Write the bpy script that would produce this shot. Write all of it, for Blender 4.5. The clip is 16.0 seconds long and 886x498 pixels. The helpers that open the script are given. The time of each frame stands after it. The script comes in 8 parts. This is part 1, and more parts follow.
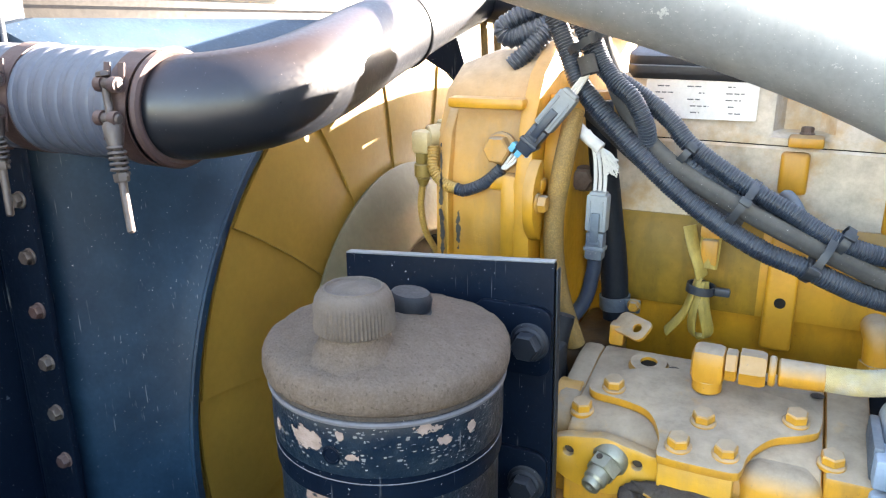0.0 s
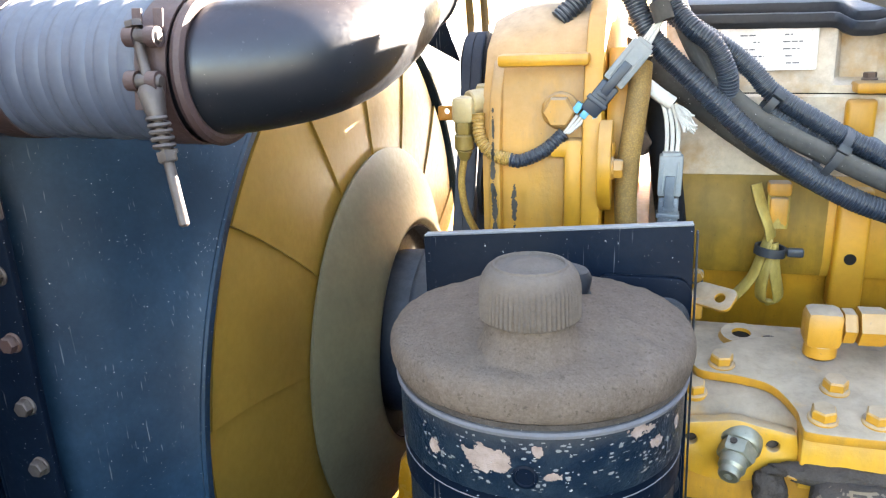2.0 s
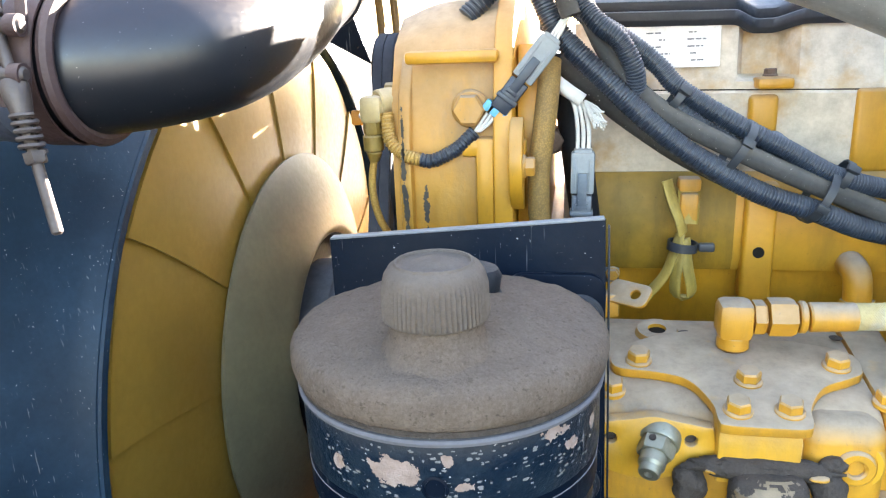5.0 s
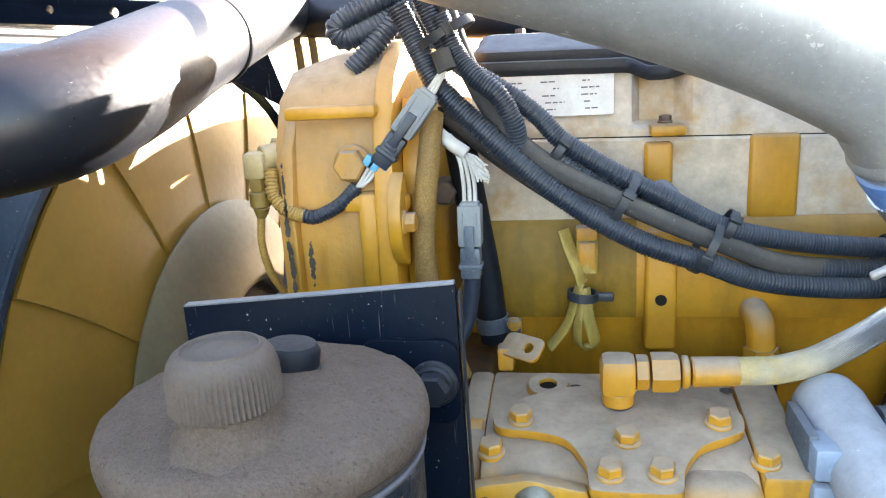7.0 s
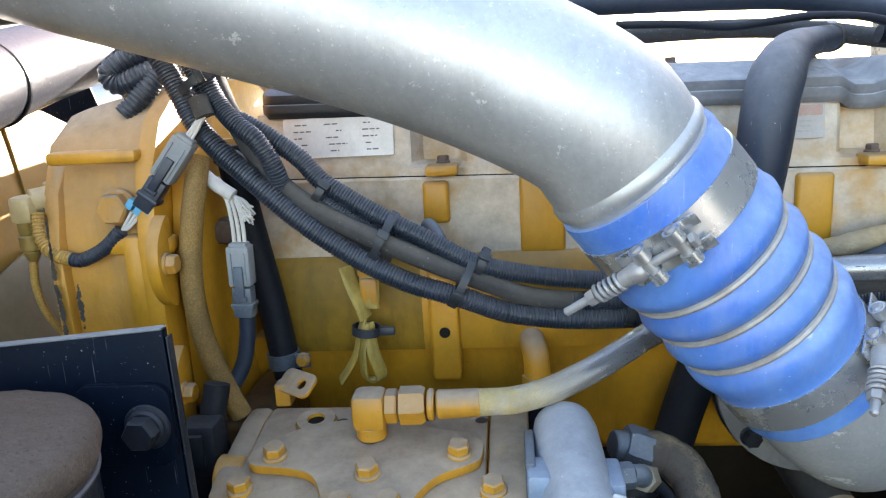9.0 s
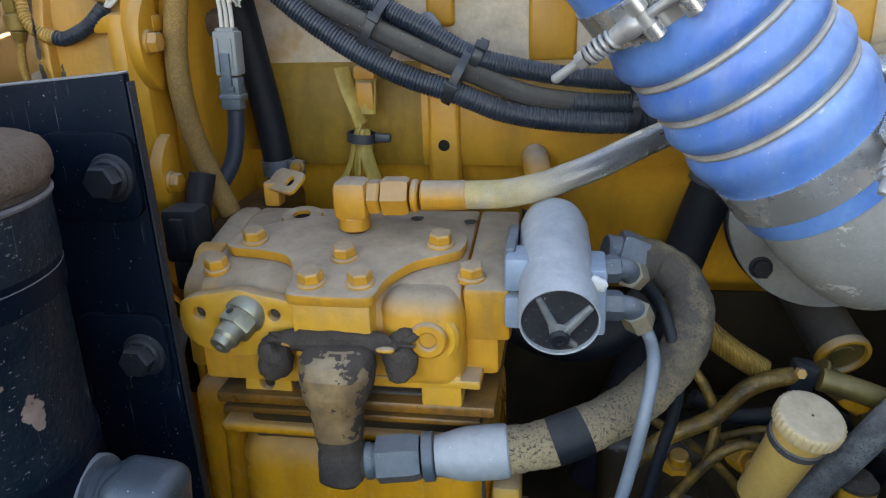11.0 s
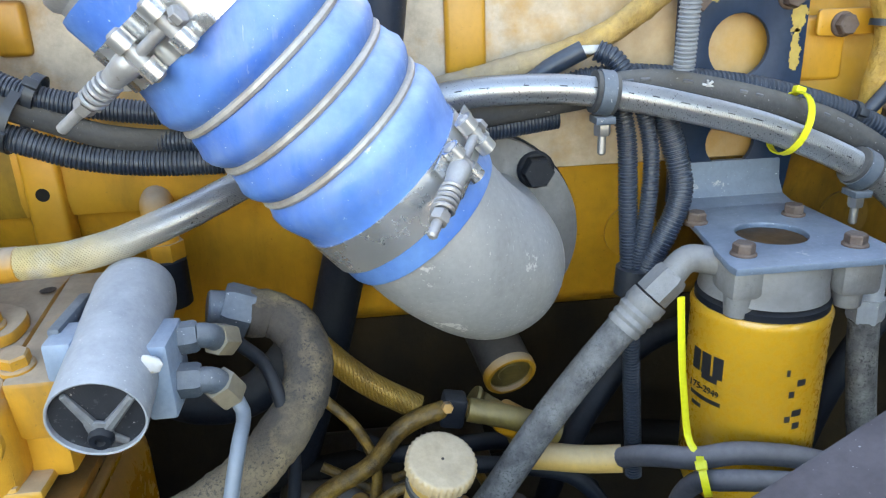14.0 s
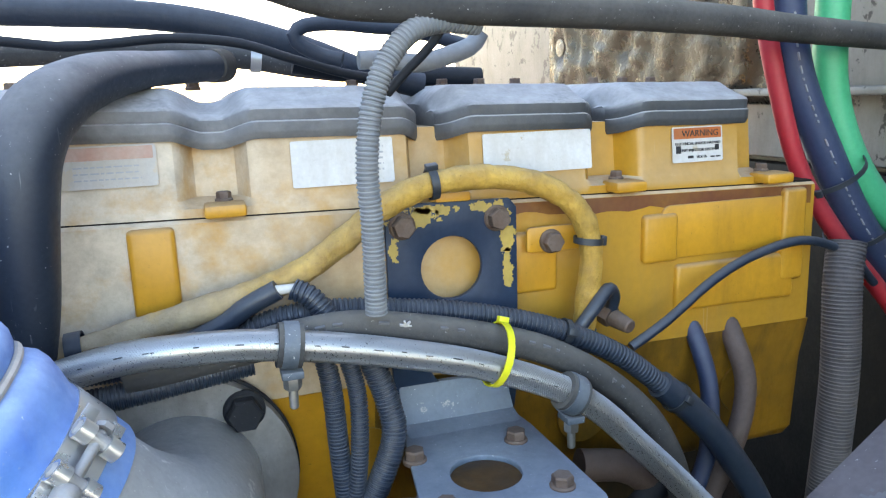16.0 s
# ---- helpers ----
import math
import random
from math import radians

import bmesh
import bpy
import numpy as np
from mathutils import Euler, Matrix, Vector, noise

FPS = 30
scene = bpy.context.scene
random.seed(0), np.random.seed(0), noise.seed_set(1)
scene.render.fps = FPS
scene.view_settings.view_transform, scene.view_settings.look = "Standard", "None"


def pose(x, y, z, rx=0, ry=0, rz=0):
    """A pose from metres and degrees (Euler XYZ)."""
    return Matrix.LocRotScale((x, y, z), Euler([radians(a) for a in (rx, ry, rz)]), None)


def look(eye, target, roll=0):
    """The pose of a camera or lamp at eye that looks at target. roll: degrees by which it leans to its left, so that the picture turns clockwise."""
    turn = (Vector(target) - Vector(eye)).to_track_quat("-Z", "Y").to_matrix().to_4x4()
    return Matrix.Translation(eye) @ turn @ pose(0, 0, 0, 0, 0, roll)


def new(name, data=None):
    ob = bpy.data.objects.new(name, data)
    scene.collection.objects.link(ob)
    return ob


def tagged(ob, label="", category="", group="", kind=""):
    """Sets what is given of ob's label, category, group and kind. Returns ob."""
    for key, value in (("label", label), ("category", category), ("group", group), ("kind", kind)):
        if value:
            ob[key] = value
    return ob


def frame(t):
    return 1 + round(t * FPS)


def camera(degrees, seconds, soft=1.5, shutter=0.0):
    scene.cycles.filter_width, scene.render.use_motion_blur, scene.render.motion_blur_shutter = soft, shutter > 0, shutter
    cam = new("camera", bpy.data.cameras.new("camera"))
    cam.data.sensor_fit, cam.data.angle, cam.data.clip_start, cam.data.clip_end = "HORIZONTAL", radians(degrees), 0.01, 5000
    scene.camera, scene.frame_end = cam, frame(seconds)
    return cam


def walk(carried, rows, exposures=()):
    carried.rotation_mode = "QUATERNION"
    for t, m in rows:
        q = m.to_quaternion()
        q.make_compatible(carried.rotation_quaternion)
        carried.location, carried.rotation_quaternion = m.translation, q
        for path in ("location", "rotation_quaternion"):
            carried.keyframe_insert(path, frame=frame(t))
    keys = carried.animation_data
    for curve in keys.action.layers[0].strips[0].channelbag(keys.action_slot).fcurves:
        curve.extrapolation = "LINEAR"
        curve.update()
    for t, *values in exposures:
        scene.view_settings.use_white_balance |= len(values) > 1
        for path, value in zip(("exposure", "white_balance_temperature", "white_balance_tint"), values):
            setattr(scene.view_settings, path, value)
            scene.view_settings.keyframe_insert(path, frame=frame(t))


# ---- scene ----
# ---- camera ----
cam = camera(62.1, 16.0, soft=1.2)
METRES, EYE, TILT, LEAN, TURN = 1.25, 1.6, -16.88, 0.49, 25.77
ROWS = [
    (0.0, 0.0, 0.0, 0.0, 0.0, 0.0, -0.0),
    (0.5, -0.0179, 0.0115, -0.0022, 0.09, 0.1, -0.02),
    (1.0, -0.0445, 0.0241, -0.0026, 0.09, -0.22, 0.78),
    (1.5, -0.0786, 0.0467, -0.0061, -3.22, -0.55, -0.08),
    (2.0, -0.1318, 0.0885, -0.0096, -8.83, -0.26, 4.46),
    (2.5, -0.1769, 0.1189, -0.0183, -13.01, -0.86, 4.67),
    (3.0, -0.1979, 0.1255, -0.0216, -13.87, 0.15, 4.62),
    (3.5, -0.1926, 0.1256, -0.0222, -14.03, 0.08, 4.73),
    (4.0, -0.1746, 0.1279, -0.0166, -14.38, -0.02, 5.74),
    (4.5, -0.1464, 0.1151, -0.0154, -14.56, -0.07, 6.1),
    (7.0, -0.0349, 0.0934, -0.0036, -14.85, 2.04, 7.34),
    (7.5, -0.0161, 0.083, 0.0042, -16.08, 3.0, 8.49),
    (8.0, 0.0222, 0.0712, 0.0023, -17.83, 3.75, 9.31),
    (10.5, 0.1243, 0.0189, -0.0524, -20.09, -0.92, 8.16),
    (11.0, 0.1216, 0.0525, -0.0966, -15.64, -3.34, 5.95),
    (11.5, 0.1267, 0.0775, -0.1136, -13.02, -6.0, 5.48),
    (12.0, 0.1401, 0.0717, -0.1088, -12.38, -7.21, 5.83),
    (12.5, 0.1573, 0.0699, -0.1056, -15.17, -7.01, 6.52),
    (13.0, 0.188, 0.0596, -0.1024, -19.43, -6.78, 7.86),
    (13.5, 0.2369, 0.0593, -0.1012, -26.18, -6.88, 9.86),
    (14.0, 0.2669, 0.0504, -0.089, -30.65, -5.25, 10.52),
    (14.5, 0.294, 0.0432, -0.0709, -33.67, -3.53, 11.81),
    (15.0, 0.3289, 0.0355, -0.0519, -36.75, -2.3, 13.04),
    (15.5, 0.3593, 0.0236, -0.0403, -39.48, -0.79, 13.07),
    (16.0, 0.3868, 0.0131, -0.0245, -41.95, 0.84, 13.17),
]
walk(cam, [(t, pose(0, 0, EYE, TILT, LEAN, TURN) @ pose(METRES * x, METRES * y, METRES * z, 90 + pitch, roll, yaw)) for t, x, y, z, yaw, pitch, roll in ROWS],
     exposures=[(0.0, 4.48, 7050, 16), (2.0, 4.66, 7050, 16), (3.5, 4.73, 6900, 16), (4.5, 4.65, 6900, 15), (7.5, 4.13, 6850, 16), (8.0, 4.03, 6800, 16), (10.5, 3.35, 6900, 19), (11.0, 3.65, 7300, 19), (12.0, 4.31, 8500, 18), (12.5, 4.40, 8300, 18), (13.5, 4.31, 7500, 18), (15.5, 3.99, 7100, 17), (16.0, 3.95, 7000, 17)])

# ---- world, sun, exposure ----
SUN_EL, SUN_AZ = 15.2, 54.0  # degrees; azimuth from +x towards +y
world = bpy.data.worlds.new("sky")
scene.world = world
world.use_nodes = True
wn = world.node_tree.nodes
sky = wn.new("ShaderNodeTexSky")
sky.sky_type = "NISHITA"
sky.sun_disc = False
sky.sun_elevation = radians(SUN_EL)
sky.sun_rotation = radians(90 - SUN_AZ)
world.node_tree.links.new(sky.outputs[0], wn["Background"].inputs[0])
wn["Background"].inputs[1].default_value = 0.09
sun = new("sun", bpy.data.lights.new("sun", "SUN"))
sun.data.energy, sun.data.angle, sun.data.color = 5.0, radians(0.5), (1.0, 0.95, 0.86)
sun_dir = Vector((math.cos(radians(SUN_EL)) * math.cos(radians(SUN_AZ)), math.cos(radians(SUN_EL)) * math.sin(radians(SUN_AZ)), math.sin(radians(SUN_EL))))
sun.matrix_world = look(sun_dir * 20, (0, 0, 0))


# ---- materials ----
def surface(name, base, rough=0.5, metal=0.0, second=None, blotch=6.0, amount=0.5, fine=120.0, bump=0.1, dust=0.0, dust_col=(0.34, 0.27, 0.19),
            chips=0.0, chip_col=(0.35, 0.33, 0.3), zone=None, coat=0.0, speck=0.0, weave=0.0, shine=0.5, grime=0.0, grime_col=(0.05, 0.035, 0.02), scratch=0.0, clods=0.0, fleck=0.0):
    """A node material: base and second colour in blotches, dust on what faces up, chips, specks and fine relief."""
    m = bpy.data.materials.new(name)
    m.use_nodes = True
    nt = m.node_tree
    n, L = nt.nodes, nt.links
    b = n["Principled BSDF"]
    geo = n.new("ShaderNodeNewGeometry")
    pos = geo.outputs["Position"]

    def noise_tex(scale, detail=4.0, rough_=0.6):
        t = n.new("ShaderNodeTexNoise")
        t.inputs["Scale"].default_value, t.inputs["Detail"].default_value, t.inputs["Roughness"].default_value = scale, detail, rough_
        L.new(pos, t.inputs["Vector"])
        return t.outputs["Fac"]

    def ramp(src, lo, hi, to=1.0):
        r = n.new("ShaderNodeMapRange")
        r.inputs["From Min"].default_value, r.inputs["From Max"].default_value, r.inputs["To Max"].default_value = lo, hi, to
        L.new(src, r.inputs["Value"])
        return r.outputs["Result"]

    def mathn(op, a, c):
        k = n.new("ShaderNodeMath")
        k.operation = op
        k.use_clamp = True
        for i, v in enumerate((a, c)):
            if isinstance(v, (int, float)):
                k.inputs[i].default_value = v
            else:
                L.new(v, k.inputs[i])
        return k.outputs[0]

    def mix(fac, a, c):
        k = n.new("ShaderNodeMix")
        k.data_type = "RGBA"
        for sock, v in ((k.inputs["Factor"], fac), (k.inputs["A"], a), (k.inputs["B"], c)):
            if isinstance(v, (int, float)):
                sock.default_value = v
            elif isinstance(v, tuple):
                sock.default_value = (*v, 1.0)
            else:
                L.new(v, sock)
        return k.outputs["Result"]

    small = noise_tex(fine, 6.0)
    col = mix(mathn("MULTIPLY", ramp(noise_tex(blotch), 0.35, 0.7), amount), base, second or tuple(c * 0.6 for c in base))
    col = mix(mathn("MULTIPLY", ramp(small, 0.3, 0.75), 0.3), col, tuple(c * 0.55 for c in base))
    rough_src = ramp(small, 0.2, 0.8)
    rr = n.new("ShaderNodeMapRange")
    rr.inputs["To Min"].default_value, rr.inputs["To Max"].default_value = max(0.03, rough - 0.1), min(1.0, rough + 0.12)
    L.new(rough_src, rr.inputs["Value"])
    rough_out = rr.outputs["Result"]
    metal_out = None
    if chips > 0:
        c1 = ramp(noise_tex(24.0, 9.0, 0.68), 0.70 - 0.13 * chips, 0.715 - 0.13 * chips)
        col = mix(c1, col, chip_col)
    if speck > 0:
        col = mix(ramp(noise_tex(420.0, 2.0), 0.74 - 0.1 * speck, 0.77 - 0.1 * speck), col, tuple(min(1, c * 0.9 + 0.25) for c in dust_col))
    if grime > 0:
        st = n.new("ShaderNodeVectorMath")
        st.operation = "MULTIPLY"
        st.inputs[1].default_value = (1.0, 1.0, 0.22)
        L.new(pos, st.inputs[0])
        run = n.new("ShaderNodeTexNoise")
        run.inputs["Scale"].default_value, run.inputs["Detail"].default_value, run.inputs["Roughness"].default_value = 26.0, 8.0, 0.7
        L.new(st.outputs[0], run.inputs["Vector"])
        col = mix(mathn("MULTIPLY", ramp(run.outputs["Fac"], 0.48, 0.72), grime), col, grime_col)
        col = mix(mathn("MULTIPLY", ramp(noise_tex(310.0, 3.0), 0.66, 0.74), grime), col, grime_col)
    if scratch > 0:
        wp = n.new("ShaderNodeMapping")
        wp.inputs["Rotation"].default_value = (0.4, 0.9, 0.5)
        wp.inputs["Scale"].default_value = (420.0, 420.0, 14.0)
        L.new(pos, wp.inputs["Vector"])
        vo = n.new("ShaderNodeTexNoise")
        vo.inputs["Scale"].default_value, vo.inputs["Detail"].default_value = 1.0, 1.0
        L.new(wp.outputs[0], vo.inputs["Vector"])
        line = ramp(vo.outputs["Fac"], 0.70, 0.73)
        col = mix(mathn("MULTIPLY", mathn("MULTIPLY", line, ramp(noise_tex(19.0, 5.0), 0.5, 0.62)), scratch), col, tuple(min(0.9, c * 0.5 + 0.28) for c in base))
    if fleck > 0:
        fl = mathn("MULTIPLY", ramp(noise_tex(420.0, 5.0, 0.75), 0.53, 0.60), ramp(noise_tex(26.0, 3.0), 0.35, 0.55))
        col = mix(mathn("MULTIPLY", fl, fleck), col, grime_col)
    lump_src = None
    if clods > 0:
        lump_src = ramp(mathn("ADD", mathn("MULTIPLY", noise_tex(480.0, 4.0, 0.8), 0.65), mathn("MULTIPLY", noise_tex(110.0, 4.0, 0.7), 0.35)), 0.42, 0.62)
        col = mix(mathn("MULTIPLY", lump_src, clods * 0.6), col, tuple(min(0.9, c * 1.7 + 0.03) for c in base))
        col = mix(mathn("MULTIPLY", ramp(noise_tex(330.0, 2.0), 0.62, 0.68), clods), col, tuple(c * 0.3 for c in base))
    if weave > 0:
        wv = n.new("ShaderNodeTexVoronoi")
        wv.inputs["Scale"].default_value = weave
        L.new(pos, wv.inputs["Vector"])
        col = mix(ramp(wv.outputs["Distance"], 0.25, 0.6, 0.45), col, tuple(c * 0.25 for c in base))
    if dust > 0 or zone:
        sep = n.new("ShaderNodeSeparateXYZ")
        L.new(geo.outputs["Normal"], sep.inputs[0])
        up = mathn("MULTIPLY", ramp(sep.outputs["Z"], 0.05, 0.85), dust)
        patch = mathn("MULTIPLY", up, ramp(mathn("ADD", mathn("MULTIPLY", noise_tex(14.0, 7.0), 0.7), mathn("MULTIPLY", small, 0.4)), 0.2, 0.48))
        if zone:
            axis, lo, hi, strength = zone
            ps = n.new("ShaderNodeSeparateXYZ")
            L.new(pos, ps.inputs[0])
            wob = n.new("ShaderNodeMath")
            wob.operation = "MULTIPLY_ADD"
            wob.inputs[1].default_value, wob.inputs[2].default_value = abs(hi - lo) * 0.9, -abs(hi - lo) * 0.45
            L.new(noise_tex(9.0, 6.0), wob.inputs[0])
            add = n.new("ShaderNodeMath")
            L.new(ps.outputs[axis], add.inputs[0])
            L.new(wob.outputs[0], add.inputs[1])
            patch = mathn("MAXIMUM", patch, mathn("MULTIPLY", mathn("MULTIPLY", ramp(add.outputs[0], lo, hi), strength), ramp(noise_tex(22.0, 8.0), 0.2, 0.5)))
        shade = mix(ramp(noise_tex(48.0, 6.0, 0.7), 0.3, 0.7), tuple(c * 0.68 for c in dust_col), tuple(min(1.0, c * 1.12) for c in dust_col))
        col = mix(patch, col, shade)
        rough_out = mathn("ADD", rough_out, mathn("MULTIPLY", patch, 0.45))
        if metal > 0:
            metal_out = mathn("SUBTRACT", metal, mathn("MULTIPLY", patch, metal))
    L.new(col, b.inputs["Base Color"])
    L.new(rough_out, b.inputs["Roughness"])
    if metal_out is None:
        b.inputs["Metallic"].default_value = metal
    else:
        L.new(metal_out, b.inputs["Metallic"])
    b.inputs["Coat Weight"].default_value = coat
    b.inputs["Specular IOR Level"].default_value = shine
    if bump > 0:
        bp = n.new("ShaderNodeBump")
        bp.inputs["Strength"].default_value, bp.inputs["Distance"].default_value = bump, 0.004
        L.new(mathn("ADD", mathn("MULTIPLY", small, 0.6), mathn("MULTIPLY", noise_tex(blotch * 4), 0.4)), bp.inputs["Height"])
        out = bp.outputs[0]
        if lump_src is not None:
            b2 = n.new("ShaderNodeBump")
            b2.inputs["Strength"].default_value, b2.inputs["Distance"].default_value = clods, 0.0022
            L.new(lump_src, b2.inputs["Height"])
            L.new(out, b2.inputs["Normal"])
            out = b2.outputs[0]
        L.new(out, b.inputs["Normal"])
    return m


YEL, YEL2, TAN = (0.61, 0.290, 0.020), (0.46, 0.20, 0.013), (0.345, 0.268, 0.19)
M = {}
M["yellow"] = surface("yellow_paint", YEL, 0.40, 0, (0.40, 0.185, 0.012), 7, 0.85, 140, 0.10, 0.5, TAN, grime=0.35, grime_col=(0.14, 0.07, 0.015))
M["yellow_dusty"] = surface("dusty_yellow_paint", (0.58, 0.275, 0.02), 0.45, 0, YEL2, 5, 0.75, 75, 0.35, 0.95, TAN, grime=0.6, grime_col=(0.17, 0.10, 0.04), zone=(2, 1.36, 1.56, 0.62))
M["yellow_head"] = surface("yellow_head_paint", (0.50, 0.245, 0.018), 0.42, 0, (0.36, 0.185, 0.018), 4, 0.7, 140, 0.08, 0.6, (0.58, 0.50, 0.395), zone=(0, 0.74, 0.40, 0.92), grime=0.2, grime_col=(0.2, 0.14, 0.08), scratch=0.2)
M["yellow_low"] = surface("oily_yellow_paint", (0.72, 0.335, 0.016), 0.28, 0, (0.50, 0.22, 0.012), 9, 0.7, 90, 0.2, 0.4, TAN, grime=0.35, grime_col=(0.12, 0.06, 0.02))
# Grimy yellow taken almost to black, so that it carries deep shade too.
M["yellow_grime_shade"] = surface("shaded_grimy_paint", (0.20, 0.085, 0.009), 0.38, 0, (0.024, 0.016, 0.011), 11, 1.0, 90, 0.2, 0.3, (0.05, 0.042, 0.034), grime=0.85, grime_col=(0.018, 0.015, 0.013))
M["yellow_fan"] = surface("fan_paint", (0.29, 0.170, 0.028), 0.36, 0, (0.15, 0.092, 0.019), 5, 0.7, 90, 0.08)
M["black"] = surface("black_paint", (0.0016, 0.0045, 0.011), 0.4, 0, (0.0045, 0.010, 0.020), 8, 0.7, 160, 0.10, 0.04, (0.12, 0.115, 0.11), chips=0.05, chip_col=(0.10, 0.12, 0.15), speck=0.25, shine=0.08, scratch=0.3)
M["black_worn"] = surface("chipped_black_paint", (0.003, 0.010, 0.021), 0.36, 0, (0.022, 0.034, 0.045), 60, 0.6, 150, 0.4, 0.2, (0.14, 0.11, 0.085), chips=0.25, chip_col=(0.26, 0.19, 0.155), speck=0.45, shine=0.2, scratch=0.9, zone=(2, 1.345, 1.375, 0.35))
M["shroud"] = surface("shroud_plastic", (0.0046, 0.0175, 0.036), 0.46, 0, (0.015, 0.042, 0.075), 9, 0.9, 200, 0.12, 0.08, (0.2, 0.2, 0.2), speck=0.12, shine=0.2, scratch=0.35)
M["gloss_black"] = surface("black_pipe_paint", (0.008, 0.010, 0.015), 0.34, 0, (0.012, 0.013, 0.016), 6, 0.7, 240, 0.02, 0.2, (0.13, 0.07, 0.06), speck=0.12, shine=0.6)
M["dirt"] = surface("dirt_caked_plastic", (0.150, 0.112, 0.086), 0.95, 0, (0.092, 0.068, 0.052), 24, 0.8, 380, 0.7, 0.3, (0.165, 0.127, 0.098), shine=0.06, clods=0.5)
M["rubber"] = surface("black_rubber", (0.004, 0.007, 0.013), 0.6, 0, (0.014, 0.015, 0.018), 9, 0.6, 220, 0.15, 0.25, (0.13, 0.125, 0.12), shine=0.25)
M["rubber_blue"] = surface("dusty_blue_black_rubber", (0.010, 0.018, 0.034), 0.55, 0, (0.026, 0.034, 0.05), 12, 0.8, 220, 0.15, 0.55, (0.14, 0.145, 0.16), shine=0.3, grime=0.2, grime_col=(0.05, 0.05, 0.055))
M["rubber_grey"] = surface("grey_dusty_rubber", (0.045, 0.045, 0.046), 0.75, 0, (0.09, 0.086, 0.082), 14, 0.8, 260, 0.25, 0.5, (0.22, 0.2, 0.17), speck=0.3, shine=0.2)
M["conduit"] = surface("split_conduit_plastic", (0.010, 0.019, 0.036), 0.38, 0, (0.032, 0.046, 0.070), 12, 0.7, 200, 0.08, 0.35, (0.17, 0.17, 0.17), shine=0.5, grime=0.15, grime_col=(0.08, 0.08, 0.08))
M["conduit_grey"] = surface("grey_conduit_plastic", (0.17, 0.18, 0.19), 0.6, 0, (0.24, 0.24, 0.24), 12, 0.6, 200, 0.08, 0.3, (0.35, 0.33, 0.3))
M["alu"] = surface("cast_aluminium", (0.47, 0.47, 0.46), 0.44, 0.45, (0.33, 0.33, 0.33), 9, 0.7, 220, 0.14, 0.35, (0.42, 0.4, 0.37), speck=0.55, chips=0.62, chip_col=(0.70, 0.69, 0.66), scratch=0.9, grime=0.4, grime_col=(0.2, 0.195, 0.185))
M["hood_under"] = surface("hood_underside", (0.016, 0.013, 0.009), 0.7, 0, (0.026, 0.021, 0.014), 5, 0.7, 90, 0.2, 0.3, (0.10, 0.09, 0.07))
M["hood_cream"] = surface("faded_cream_panel", (0.10, 0.094, 0.085), 0.6, 0, (0.13, 0.12, 0.105), 4, 0.7, 120, 0.1, 0.3, (0.2, 0.18, 0.15))
M["duct"] = surface("grimy_duct_rubber", (0.062, 0.056, 0.058), 0.7, 0, (0.11, 0.098, 0.098), 20, 0.8, 220, 0.3, 0.4, (0.2, 0.175, 0.165), grime=0.3, grime_col=(0.03, 0.03, 0.03))
M["breather"] = surface("blue_black_rubber", (0.009, 0.017, 0.032), 0.5, 0, (0.022, 0.030, 0.044), 10, 0.7, 260, 0.1, 0.55, (0.30, 0.285, 0.275), speck=0.15, shine=0.5, scratch=0.3)
M["yellow_cover"] = surface("stained_cover_paint", YEL, 0.40, 0, (0.13, 0.085, 0.016), 5.5, 0.7, 140, 0.10, 0.5, TAN, grime=0.4, grime_col=(0.14, 0.085, 0.02))
M["alu_tube"] = surface("aluminium_tube", (0.60, 0.61, 0.60), 0.44, 0.6, (0.42, 0.42, 0.42), 9, 0.8, 200, 0.08, 0.35, (0.55, 0.53, 0.5), speck=0.7, chips=0.5, chip_col=(0.85, 0.84, 0.8), scratch=1.0, grime=0.3, grime_col=(0.22, 0.22, 0.21))
M["steel"] = surface("zinc_steel", (0.5, 0.5, 0.48), 0.35, 0.9, (0.35, 0.33, 0.3), 20, 0.6, 300, 0.06, 0.4, (0.35, 0.3, 0.24))
M["steel_rust"] = surface("rusty_steel", (0.10, 0.062, 0.045), 0.6, 0.25, (0.17, 0.125, 0.10), 60, 0.9, 300, 0.25, 0.35, (0.24, 0.18, 0.14), grime=0.4, grime_col=(0.05, 0.028, 0.02))
M["blue"] = surface("blue_silicone", (0.045, 0.155, 0.54), 0.42, 0, (0.15, 0.31, 0.62), 12, 0.95, 160, 0.10, 0.6, (0.36, 0.45, 0.60), speck=0.12, coat=0.12, scratch=0.8, grime=0.4, grime_col=(0.26, 0.33, 0.46), chips=0.12, chip_col=(0.55, 0.58, 0.62))
M["ring_worn"] = surface("worn_wire_ring", (0.50, 0.47, 0.42), 0.5, 0.3, (0.34, 0.29, 0.24), 30, 0.8, 260, 0.15, 0.3, (0.5, 0.46, 0.4), grime=0.5, grime_col=(0.14, 0.09, 0.06))
M["blue_grey"] = surface("faded_grey_silicone", (0.085, 0.094, 0.118), 0.5, 0, (0.04, 0.052, 0.088), 9, 0.8, 200, 0.08, 0.3, (0.3, 0.28, 0.265))
M["maroon"] = surface("brown_clamp_rubber", (0.055, 0.028, 0.025), 0.6, 0, (0.05, 0.03, 0.03), 14, 0.7, 260, 0.3, 0.4, (0.25, 0.17, 0.14))
M["braid"] = surface("steel_braid", (0.47, 0.475, 0.48), 0.3, 0.9, (0.42, 0.42, 0.42), 20, 0.6, 500, 0.05, 0.1, (0.50, 0.39, 0.19), zone=(0, 0.150, 0.075, 1.0))
